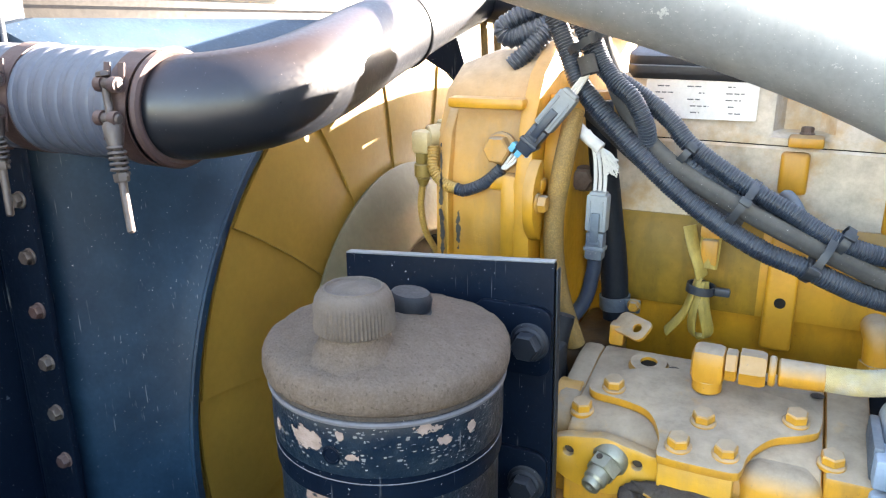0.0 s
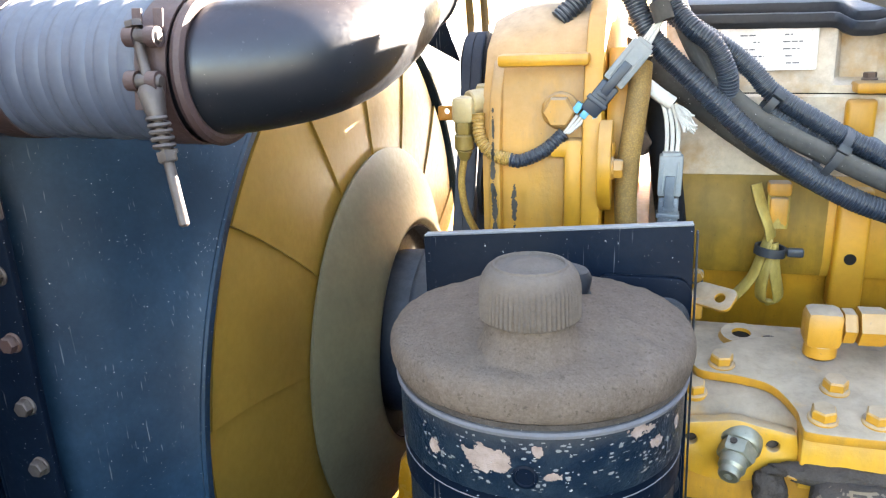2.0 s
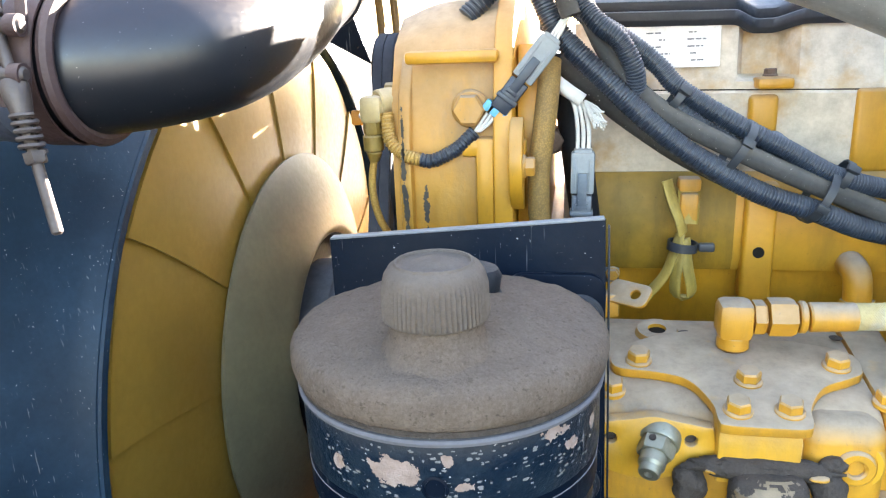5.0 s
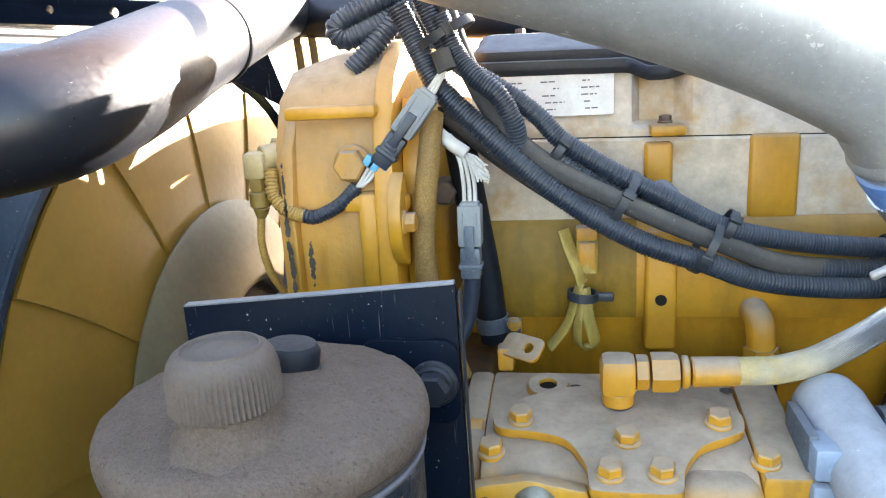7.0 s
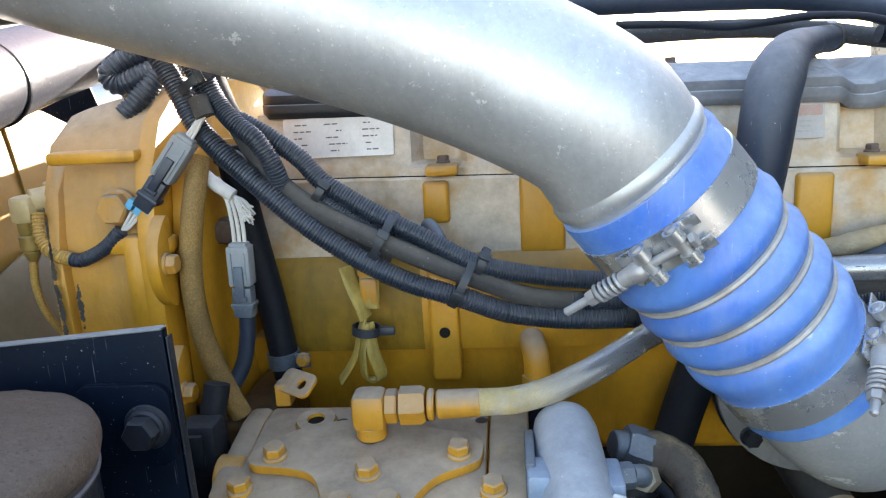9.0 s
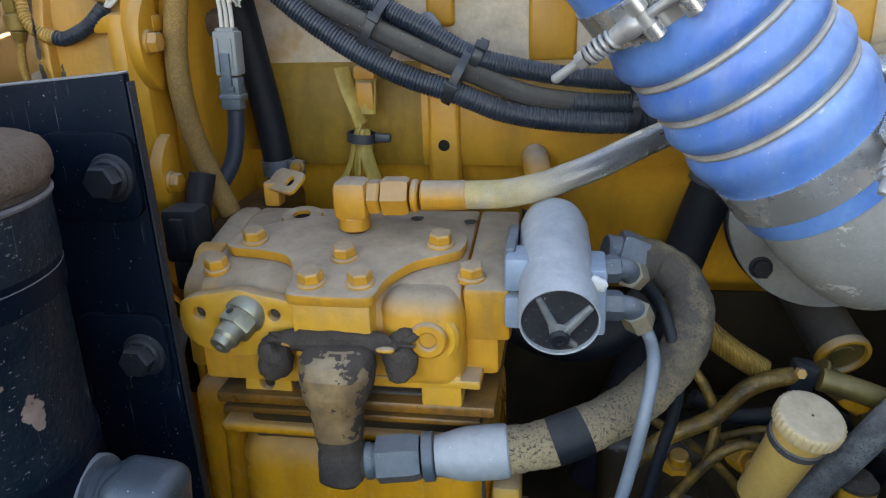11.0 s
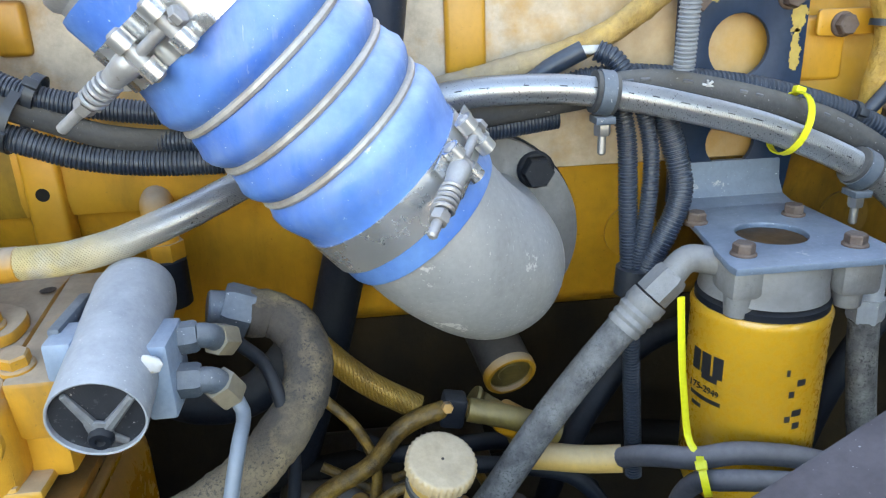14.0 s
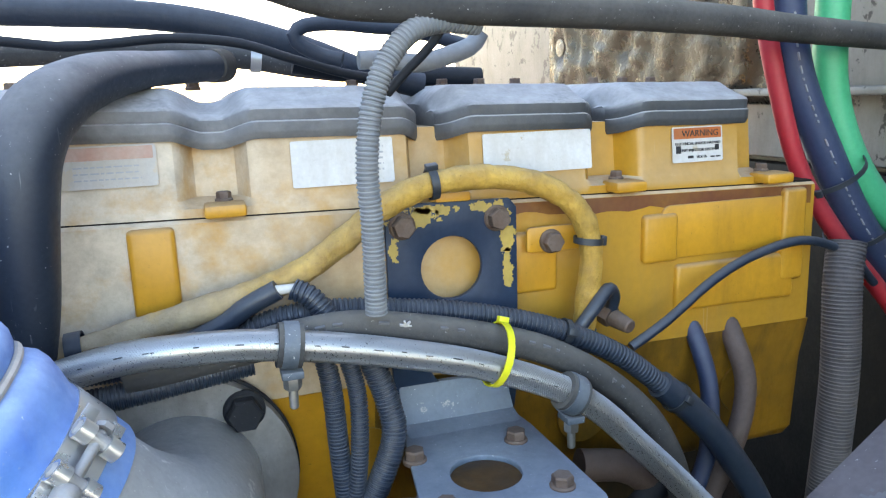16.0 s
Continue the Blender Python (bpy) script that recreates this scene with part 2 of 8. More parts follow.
M["sleeve"] = surface("yellowed_woven_sleeve", (0.56, 0.33, 0.07), 0.6, 0, (0.44, 0.25, 0.05), 14, 0.7, 420, 0.4, 0.3, (0.54, 0.43, 0.27), grime=0.5, grime_col=(0.22, 0.12, 0.02), weave=620.0)
M["sleeve_long"] = surface("faded_harness_sleeve", (0.60, 0.36, 0.062), 0.65, 0, (0.36, 0.19, 0.03), 70, 0.9, 300, 0.6, 0.3, (0.36, 0.295, 0.215), zone=(0, 0.60, 0.36, 0.85), grime=0.65, grime_col=(0.13, 0.07, 0.012))
M["hose_brown"] = surface("mauve_brown_hose", (0.085, 0.058, 0.050), 0.65, 0, (0.13, 0.095, 0.085), 20, 0.8, 220, 0.2, 0.4, (0.2, 0.16, 0.14), shine=0.3)
M["sleeve_brown"] = surface("brown_woven_sleeve", (0.33, 0.19, 0.045), 0.7, 0, (0.12, 0.07, 0.03), 16, 0.7, 420, 0.4, 0.2, (0.36, 0.28, 0.18), weave=620.0)
M["hose_tan"] = surface("mud_splashed_hose", (0.42, 0.305, 0.155), 0.85, 0, (0.22, 0.175, 0.115), 30, 0.8, 420, 0.5, 0.0, (0.062, 0.052, 0.045), grime=0.25, grime_col=(0.035, 0.03, 0.027), zone=(2, 1.118, 1.185, 0.95), fleck=1.0)
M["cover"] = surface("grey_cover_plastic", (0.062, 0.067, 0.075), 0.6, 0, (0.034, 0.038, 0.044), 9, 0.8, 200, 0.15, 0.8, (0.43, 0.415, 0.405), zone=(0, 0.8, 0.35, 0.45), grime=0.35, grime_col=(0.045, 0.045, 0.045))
# Cover plastic darkened for the front cover, whose shade is put into the colour.
M["cover_shaded"] = surface("shaded_cover_plastic", (0.018, 0.021, 0.028), 0.5, 0, (0.034, 0.038, 0.046), 9, 0.8, 200, 0.15, 0.45, (0.24, 0.235, 0.235), grime=0.3, grime_col=(0.02, 0.02, 0.022))
M["label_bright"] = surface("bright_white_label", (0.78, 0.77, 0.74), 0.4, 0, (0.62, 0.58, 0.52), 30, 0.7, 300, 0.04, chips=0.45, chip_col=(0.46, 0.38, 0.27), grime=0.3, grime_col=(0.42, 0.36, 0.28), scratch=0.3)
M["label_white"] = surface("white_label", (0.60, 0.59, 0.575), 0.4, 0, (0.47, 0.44, 0.40), 30, 0.7, 300, 0.04, chips=0.6, chip_col=(0.42, 0.36, 0.27), grime=0.4, grime_col=(0.36, 0.31, 0.25), scratch=0.4)
M["label_faded"] = surface("weathered_label", (0.44, 0.42, 0.40), 0.5, 0, (0.42, 0.37, 0.30), 30, 0.9, 300, 0.04, chips=1.0, chip_col=(0.45, 0.38, 0.29), grime=0.6, grime_col=(0.36, 0.30, 0.23), scratch=0.6)
M["label_red"] = surface("red_label", (0.5, 0.03, 0.03), 0.4, 0, (0.35, 0.03, 0.03), 40, 0.5, 300, 0.02)
M["label_orange"] = surface("orange_label", (0.46, 0.12, 0.025), 0.4, 0, (0.3, 0.09, 0.03), 40, 0.7, 300, 0.02, grime=0.3, grime_col=(0.3, 0.2, 0.12))
M["ink"] = surface("black_ink", (0.015, 0.015, 0.017), 0.5, 0, (0.03, 0.03, 0.03), 40, 0.5, 300, 0.0)
M["ink_dull"] = surface("dull_ink", (0.10, 0.10, 0.105), 0.5, 0, (0.2, 0.2, 0.2), 60, 0.5, 300, 0.0)
M["ink_faded"] = surface("faded_ink", (0.3, 0.31, 0.33), 0.5, 0, (0.4, 0.4, 0.4), 60, 0.5, 300, 0.0)
M["filter"] = surface("filter_can_paint", (0.64, 0.33, 0.02), 0.28, 0, (0.55, 0.29, 0.016), 6, 0.5, 200, 0.03, 0.1, TAN, coat=0.3)
M["tie_yellow"] = surface("yellow_nylon", (0.72, 0.68, 0.02), 0.4, 0, (0.6, 0.55, 0.02), 20, 0.4, 300, 0.02)
M["cyan"] = surface("cyan_plastic", (0.08, 0.35, 0.55), 0.4, 0, (0.06, 0.28, 0.45), 30, 0.4, 300, 0.03)
M["grey_conn"] = surface("grey_connector", (0.24, 0.26, 0.27), 0.55, 0, (0.18, 0.19, 0.2), 30, 0.5, 300, 0.06, 0.5, (0.38, 0.36, 0.33))
M["white_wire"] = surface("white_wire", (0.6, 0.58, 0.54), 0.6, 0, (0.45, 0.43, 0.4), 40, 0.6, 300, 0.1)
M["red_hose"] = surface("red_rubber_hose", (0.40, 0.02, 0.03), 0.45, 0, (0.34, 0.035, 0.045), 12, 0.6, 200, 0.05, 0.3, (0.42, 0.22, 0.2))
M["blue_hose"] = surface("dark_blue_hose", (0.02, 0.035, 0.085), 0.5, 0, (0.04, 0.055, 0.1), 12, 0.6, 200, 0.06, 0.3, (0.25, 0.25, 0.28))
M["green_hose"] = surface("green_rubber_hose", (0.03, 0.34, 0.15), 0.45, 0, (0.05, 0.4, 0.2), 12, 0.6, 200, 0.05, 0.3, (0.3, 0.45, 0.36))
M["foil"] = surface("foil_blanket", (0.145, 0.128, 0.105), 0.28, 0.85, (0.055, 0.048, 0.040), 12, 0.8, 60, 1.0, 0.15, (0.26, 0.235, 0.2))
M["white_panel"] = surface("chipped_cream_paint", (0.21, 0.20, 0.175), 0.5, 0, (0.12, 0.11, 0.09), 8, 0.8, 200, 0.1, 0.4, (0.22, 0.18, 0.135), grime=0.4, grime_col=(0.05, 0.042, 0.035), chips=1.0, chip_col=(0.03, 0.026, 0.022))
M["rail"] = surface("grey_frame_paint", (0.055, 0.045, 0.048), 0.6, 0, (0.11, 0.095, 0.098), 18, 0.9, 180, 0.25, 0.3, (0.15, 0.13, 0.13), speck=0.3, shine=0.3)
M["dark"] = surface("dark_oily_metal", (0.010, 0.009, 0.008), 0.6, 0, (0.022, 0.018, 0.014), 14, 0.7, 160, 0.2, shine=0.1)
M["ground"] = surface("dry_gravel", (0.27, 0.245, 0.21), 0.95, 0, (0.2, 0.18, 0.155), 3, 0.7, 40, 0.4)
M["grease"] = surface("caked_grease", (0.066, 0.050, 0.040), 0.7, 0, (0.026, 0.020, 0.017), 50, 0.9, 260, 0.7, 0.35, (0.11, 0.086, 0.07), shine=0.3, clods=0.5)
M["lever_blue"] = surface("blue_grey_metal", (0.07, 0.095, 0.125), 0.5, 0.3, (0.15, 0.17, 0.19), 22, 0.9, 260, 0.2, 0.5, (0.26, 0.26, 0.26), speck=0.4, grime=0.3, grime_col=(0.03, 0.03, 0.03))
M["yellow_bolt"] = surface("bolt_paint", YEL, 0.38, 0, YEL2, 30, 0.7, 160, 0.2, 0.85, TAN, grime=0.45, grime_col=(0.18, 0.12, 0.06))
M["yellow_front"] = surface("compressor_paint", (0.62, 0.315, 0.025), 0.36, 0, (0.50, 0.24, 0.02), 9, 0.6, 70, 0.35, 0.75, TAN, grime=0.4, grime_col=(0.26, 0.17, 0.08))
M["grey_ferrule"] = surface("scuffed_grey_metal", (0.36, 0.38, 0.40), 0.5, 0.1, (0.22, 0.24, 0.27), 30, 0.7, 260, 0.15, 0.5, (0.48, 0.47, 0.46), speck=0.35, grime=0.3, grime_col=(0.12, 0.12, 0.13), scratch=0.3)
M["dull_rib"] = surface("dull_grey_rib", (0.20, 0.205, 0.21), 0.45, 0.1, (0.05, 0.05, 0.055), 50, 0.9, 260, 0.2, 0.3, (0.4, 0.4, 0.4), speck=0.4, grime=0.6, grime_col=(0.03, 0.03, 0.03))
M["gloss_dark"] = surface("dark_gloss_plastic", (0.02, 0.022, 0.026), 0.22, 0, (0.05, 0.05, 0.055), 30, 0.6, 300, 0.03, 0, chips=0.55, chip_col=(0.35, 0.35, 0.35), speck=0.3)
M["blue_dusted"] = surface("blue_dusted_metal", (0.22, 0.29, 0.38), 0.55, 0.1, (0.30, 0.35, 0.42), 20, 0.7, 260, 0.15, 0.4, (0.4, 0.4, 0.4), grime=0.3, grime_col=(0.08, 0.08, 0.09))
M["brass_dusty"] = surface("dusty_brass", (0.30, 0.25, 0.17), 0.5, 0.25, (0.2, 0.17, 0.13), 30, 0.7, 260, 0.15, 0.4, (0.4, 0.36, 0.3), grime=0.3, grime_col=(0.08, 0.06, 0.04))
M["brass_olive"] = surface("olive_painted_brass", (0.30, 0.20, 0.045), 0.45, 0.15, (0.20, 0.13, 0.04), 40, 0.8, 260, 0.15, 0.5, (0.36, 0.29, 0.17), grime=0.4, grime_col=(0.08, 0.05, 0.02))
M["bare_primer"] = surface("bare_pink_primer", (0.29, 0.215, 0.18), 0.75, 0, (0.17, 0.105, 0.08), 60, 0.9, 260, 0.3, 0.0, grime=0.5, grime_col=(0.10, 0.06, 0.045))
M["pale_nick"] = surface("pale_nicked_paint", (0.17, 0.165, 0.165), 0.7, 0, (0.09, 0.09, 0.09), 60, 0.8, 260, 0.2)
M["overspray"] = surface("yellow_overspray", (0.44, 0.30, 0.06), 0.55, 0, (0.30, 0.21, 0.06), 40, 0.8, 200, 0.25, 0.3, TAN, grime=0.4, grime_col=(0.1, 0.08, 0.04))
M["orange_oily"] = surface("oily_orange_paint", (0.76, 0.33, 0.014), 0.24, 0, (0.50, 0.20, 0.010), 9, 0.7, 90, 0.22, 0.45, TAN, grime=0.4, grime_col=(0.10, 0.045, 0.015), scratch=0.3)
M["nylon_pale"] = surface("pale_nylon", (0.165, 0.20, 0.24), 0.42, 0, (0.11, 0.135, 0.17), 20, 0.7, 260, 0.08, 0.3, (0.34, 0.34, 0.34), grime=0.3, grime_col=(0.08, 0.08, 0.08))
M["scuff_grey"] = surface("pale_scuffed_paint", (0.12, 0.115, 0.125), 0.7, 0, (0.08, 0.075, 0.08), 40, 0.7, 260, 0.1)
M["dusty_black"] = surface("dusty_black_paint", (0.008, 0.011, 0.017), 0.5, 0, (0.018, 0.022, 0.03), 20, 0.8, 200, 0.2, 0.4, (0.075, 0.075, 0.08), speck=0.2, chips=0.3, chip_col=(0.12, 0.12, 0.13), shine=0.3)
M["burnt_orange"] = surface("dark_blotched_orange", (0.26, 0.105, 0.010), 0.3, 0, (0.03, 0.02, 0.012), 18, 1.0, 120, 0.25, 0.3, (0.12, 0.09, 0.055), grime=0.85, grime_col=(0.02, 0.014, 0.010))
M["neck_pale"] = surface("pale_dusty_yellow", (0.66, 0.40, 0.11), 0.5, 0, (0.54, 0.31, 0.07), 20, 0.7, 200, 0.12, 0.6, (0.48, 0.40, 0.28), grime=0.3, grime_col=(0.22, 0.14, 0.05))
M["gold_braid"] = surface("gold_wire_braid", (0.40, 0.23, 0.035), 0.35, 0.5, (0.18, 0.10, 0.02), 30, 0.9, 300, 0.05, 0.1, (0.4, 0.3, 0.16), grime=0.6, grime_col=(0.03, 0.02, 0.008))
M["olive_brass"] = surface("olive_brass_fitting", (0.26, 0.18, 0.045), 0.42, 0.35, (0.12, 0.085, 0.03), 30, 0.9, 260, 0.15, 0.3, (0.32, 0.25, 0.14), grime=0.5, grime_col=(0.03, 0.022, 0.012))
# Oily casting; its near-black also holds the lower block's shade.
M["oily_shaded"] = surface("shaded_oily_casting", (0.055, 0.034, 0.014), 0.36, 0, (0.016, 0.012, 0.009), 14, 0.9, 120, 0.3, 0.25, (0.07, 0.055, 0.04), grime=0.6, grime_col=(0.012, 0.010, 0.008))
M["cover_olive"] = surface("dark_olive_cover_paint", (0.20, 0.122, 0.014), 0.5, 0, (0.50, 0.245, 0.018), 7, 0.75, 120, 0.12, 0.2, (0.16, 0.12, 0.05), grime=0.5, grime_col=(0.05, 0.036, 0.012), shine=0.3)
# Block paint darkened for the shaded rear, with oily runs.
M["block_rear"] = surface("shaded_rear_block_paint", (0.30, 0.145, 0.012), 0.36, 0, (0.10, 0.055, 0.010), 9, 0.95, 110, 0.15, 0.2, (0.12, 0.09, 0.05), grime=0.7, grime_col=(0.03, 0.02, 0.010))
M["webbing"] = surface("yellowed_webbing", (0.52, 0.37, 0.075), 0.6, 0, (0.34, 0.24, 0.05), 30, 0.8, 300, 0.3, 0.3, (0.5, 0.42, 0.22), grime=0.7, grime_col=(0.07, 0.05, 0.015))
M["sensor_pale"] = surface("dust_painted_brass", (0.50, 0.40, 0.22), 0.5, 0.1, (0.42, 0.29, 0.09), 40, 0.7, 260, 0.12, 0.5, (0.52, 0.46, 0.36), grime=0.25, grime_col=(0.16, 0.1, 0.04))
M["yellow_upper"] = surface("dirty_block_paint", (0.60, 0.285, 0.018), 0.36, 0, (0.34, 0.16, 0.012), 9, 0.9, 110, 0.15, 0.3, (0.22, 0.16, 0.08), grime=0.4, grime_col=(0.07, 0.04, 0.012))
M["worn_zinc"] = surface("worn_olive_zinc", (0.33, 0.32, 0.25), 0.36, 0.7, (0.20, 0.18, 0.12), 30, 0.8, 260, 0.1, 0.3, (0.36, 0.33, 0.26), grime=0.5, grime_col=(0.08, 0.06, 0.03))
M["oil_brown"] = surface("oil_stained_paint", (0.10, 0.072, 0.055), 0.55, 0, (0.04, 0.03, 0.026), 14, 0.8, 140, 0.25, 0.2, (0.18, 0.145, 0.115))
M["rubber_dusty"] = surface("dusty_rubber", (0.035, 0.041, 0.056), 0.55, 0, (0.115, 0.108, 0.113), 7, 0.9, 220, 0.12, 0.6, (0.27, 0.25, 0.25), shine=0.35)
M["bracket_navy"] = surface("navy_black_paint", (0.008, 0.021, 0.048), 0.42, 0, (0.024, 0.044, 0.08), 12, 0.8, 160, 0.15, 0.2, (0.2, 0.2, 0.2), chips=0.4, chip_col=(0.34, 0.25, 0.06), shine=0.3)
M["shelf_blue"] = surface("worn_blue_grey_paint", (0.16, 0.205, 0.265), 0.45, 0.1, (0.10, 0.13, 0.17), 18, 0.8, 220, 0.12, 0.45, (0.30, 0.32, 0.35), chips=0.35, chip_col=(0.4, 0.38, 0.36), speck=0.3, grime=0.3, grime_col=(0.05, 0.05, 0.055))
M["braid_core"] = surface("braid_core", (0.15, 0.15, 0.15), 0.5, 0.5, (0.05, 0.05, 0.05), 30, 0.6, 300, 0.05, 0.1, (0.32, 0.23, 0.085), zone=(0, 0.150, 0.075, 1.0))
M["sleeve_dirty"] = surface("dirty_woven_sleeve", (0.30, 0.165, 0.025), 0.38, 0.1, (0.016, 0.012, 0.009), 60, 1.0, 300, 0.5, 0.1, (0.3, 0.22, 0.12), grime=1.0, grime_col=(0.010, 0.008, 0.006))
M["label_pink"] = surface("faded_pink_label", (0.42, 0.22, 0.165), 0.5, 0, (0.46, 0.36, 0.29), 40, 0.8, 300, 0.02, chips=0.8, chip_col=(0.5, 0.43, 0.36), grime=0.3, grime_col=(0.4, 0.33, 0.27))
M["hose_grey"] = surface("dusty_grey_hose", (0.075, 0.074, 0.075), 0.8, 0, (0.24, 0.235, 0.225), 60, 0.9, 220, 0.9, 0.5, (0.24, 0.23, 0.215), grime=0.5, grime_col=(0.03, 0.03, 0.03), fleck=0.9, chips=0.35, chip_col=(0.3, 0.29, 0.27))
M["cap_dust"] = surface("dusty_cap_plastic", (0.128, 0.101, 0.082), 0.92, 0, (0.095, 0.074, 0.06), 30, 0.8, 300, 0.4, 0.45, (0.165, 0.132, 0.106), shine=0.06, clods=0.2)
M["sealant"] = surface("dark_gasket_sealant", (0.05, 0.042, 0.03), 0.6, 0, (0.02, 0.018, 0.015), 60, 0.7, 200, 0.3)
M["port_dark"] = surface("dark_painted_tube", (0.05, 0.042, 0.035), 0.5, 0, (0.03, 0.025, 0.02), 20, 0.7, 200, 0.2, 0.3, (0.1, 0.08, 0.06))
M["cap_cream"] = surface("dust_coated_yellow", (0.58, 0.42, 0.235), 0.7, 0, (0.56, 0.37, 0.14), 20, 0.6, 200, 0.1, 0.8, (0.54, 0.43, 0.30))
M["clamp_dirty"] = surface("dirty_zinc_steel", (0.11, 0.095, 0.088), 0.5, 0.5, (0.06, 0.04, 0.034), 40, 0.8, 260, 0.2, 0.4, (0.16, 0.12, 0.10), grime=0.4, grime_col=(0.05, 0.03, 0.025))
M["burnt"] = surface("heat_burnt_paint", (0.14, 0.040, 0.016), 0.5, 0, (0.24, 0.105, 0.016), 20, 0.8, 140, 0.12)
M["print_pale"] = surface("pale_print", (0.32, 0.33, 0.35), 0.6, 0, (0.16, 0.17, 0.19), 60, 0.8, 300, 0.0)
M["print_grey"] = surface("faded_print", (0.14, 0.14, 0.145), 0.6, 0, (0.08, 0.08, 0.083), 60, 0.6, 300, 0.0)
M["fan_hub"] = surface("fan_hub_paint", (0.155, 0.135, 0.078), 0.5, 0, (0.085, 0.075, 0.045), 8, 0.7, 120, 0.1, 0.2, (0.17, 0.155, 0.12))
M["clamp_grey"] = surface("dusty_zinc", (0.42, 0.41, 0.40), 0.45, 0.5, (0.26, 0.235, 0.215), 40, 0.8, 260, 0.15, 0.35, (0.4, 0.37, 0.34), grime=0.35, grime_col=(0.12, 0.09, 0.08))
M["band_steel"] = surface("scuffed_steel_band", (0.70, 0.70, 0.69), 0.26, 0.8, (0.56, 0.555, 0.55), 10, 0.7, 24, 0.0)
M["cast_dirty"] = surface("dirty_cast_alloy", (0.25, 0.243, 0.235), 0.55, 0.2, (0.15, 0.138, 0.128), 24, 0.9, 220, 0.25, 0.4, (0.32, 0.3, 0.28), grime=0.45, grime_col=(0.07, 0.06, 0.055))
M["tan_paint"] = surface("flaking_tan_paint", (0.27, 0.175, 0.080), 0.45, 0, (0.11, 0.066, 0.032), 60, 0.9, 220, 0.35, 0.3, (0.34, 0.29, 0.22), grime=0.5, grime_col=(0.06, 0.04, 0.025))
M["worn_pewter"] = surface("worn_pewter_metal", (0.050, 0.068, 0.088), 0.34, 0.3, (0.034, 0.046, 0.060), 26, 0.8, 240, 0.15, 0.2, (0.17, 0.19, 0.21), speck=0.3, grime=0.35, grime_col=(0.03, 0.035, 0.04))
M["pewter_patch"] = surface("pale_worn_patch", (0.30, 0.285, 0.26), 0.5, 0.1, (0.22, 0.2, 0.18), 40, 0.7, 240, 0.2, speck=0.3)

# ---- mesh helpers ----
ORIGIN = {}


def thing(name, at, label, category, group="", kind=""):
    ob = tagged(new(name), label, category, group, kind)
    ob.empty_display_size = 0.03
    ob.location = at
    ORIGIN[ob] = Vector(at)
    return ob


def finish(me, mat, angle=38):
    me.materials.append(M[mat])
    me.polygons.foreach_set("use_smooth", [True] * len(me.polygons))
    me.set_sharp_from_angle(angle=radians(angle))


def part(name, bms, mat, parent, label="", angle=38):
    """One mesh object out of one bmesh or several, built in world places, under its thing or part."""
    if not isinstance(bms, (list, tuple)):
        bms = [bms]
    me = bpy.data.meshes.new(name)
    bm = bms[0]
    for other in bms[1:]:
        tmp = bpy.data.meshes.new("tmp")
        other.to_mesh(tmp)
        bm.from_mesh(tmp)
        bpy.data.meshes.remove(tmp)
    org = ORIGIN[parent]
    bmesh.ops.translate(bm, verts=bm.verts, vec=-org)
    bm.to_mesh(me)
    finish(me, mat, angle)
    ob = new(name, me)
    ob.parent = parent
    ORIGIN[ob] = org
    if label:
        tagged(ob, label)
    return ob


def put(name, me, m, parent, label=""):
    """A part on a shared mesh at a world pose."""
    ob = new(name, me)
    ob.parent = parent
    ob.matrix_local = Matrix.Translation(-ORIGIN[parent]) @ m
    ORIGIN[ob] = ORIGIN[parent]
    if label:
        tagged(ob, label)
    return ob


def whole(name, bms, mat, label, category, kind="", group="", angle=38):
    """A one-mesh thing in world places."""
    if not isinstance(bms, (list, tuple)):
        bms = [bms]
    bm = bms[0]
    for other in bms[1:]:
        tmp = bpy.data.meshes.new("tmp")
        other.to_mesh(tmp)
        bm.from_mesh(tmp)
        bpy.data.meshes.remove(tmp)
    me = bpy.data.meshes.new(name)
    bm.to_mesh(me)
    finish(me, mat, angle)
    ob = tagged(new(name, me), label, category, group, kind)
    ORIGIN[ob] = Vector()
    return ob


def facing(axis):
    """A turn that takes z to the axis."""
    return Vector(axis).normalized().to_track_quat("Z", "Y").to_matrix().to_4x4()


def box(c, size, bevel=0.003, rot=None, seg=2):
    bm = bmesh.new()
    bmesh.ops.create_cube(bm, size=1)
    bmesh.ops.scale(bm, vec=size, verts=bm.verts)
    if bevel:
        bmesh.ops.bevel(bm, geom=bm.edges[:], offset=bevel, segments=seg, affect="EDGES", profile=0.5)
    bmesh.ops.transform(bm, matrix=Matrix.Translation(c) @ (rot or Matrix()), verts=bm.verts)
    return bm


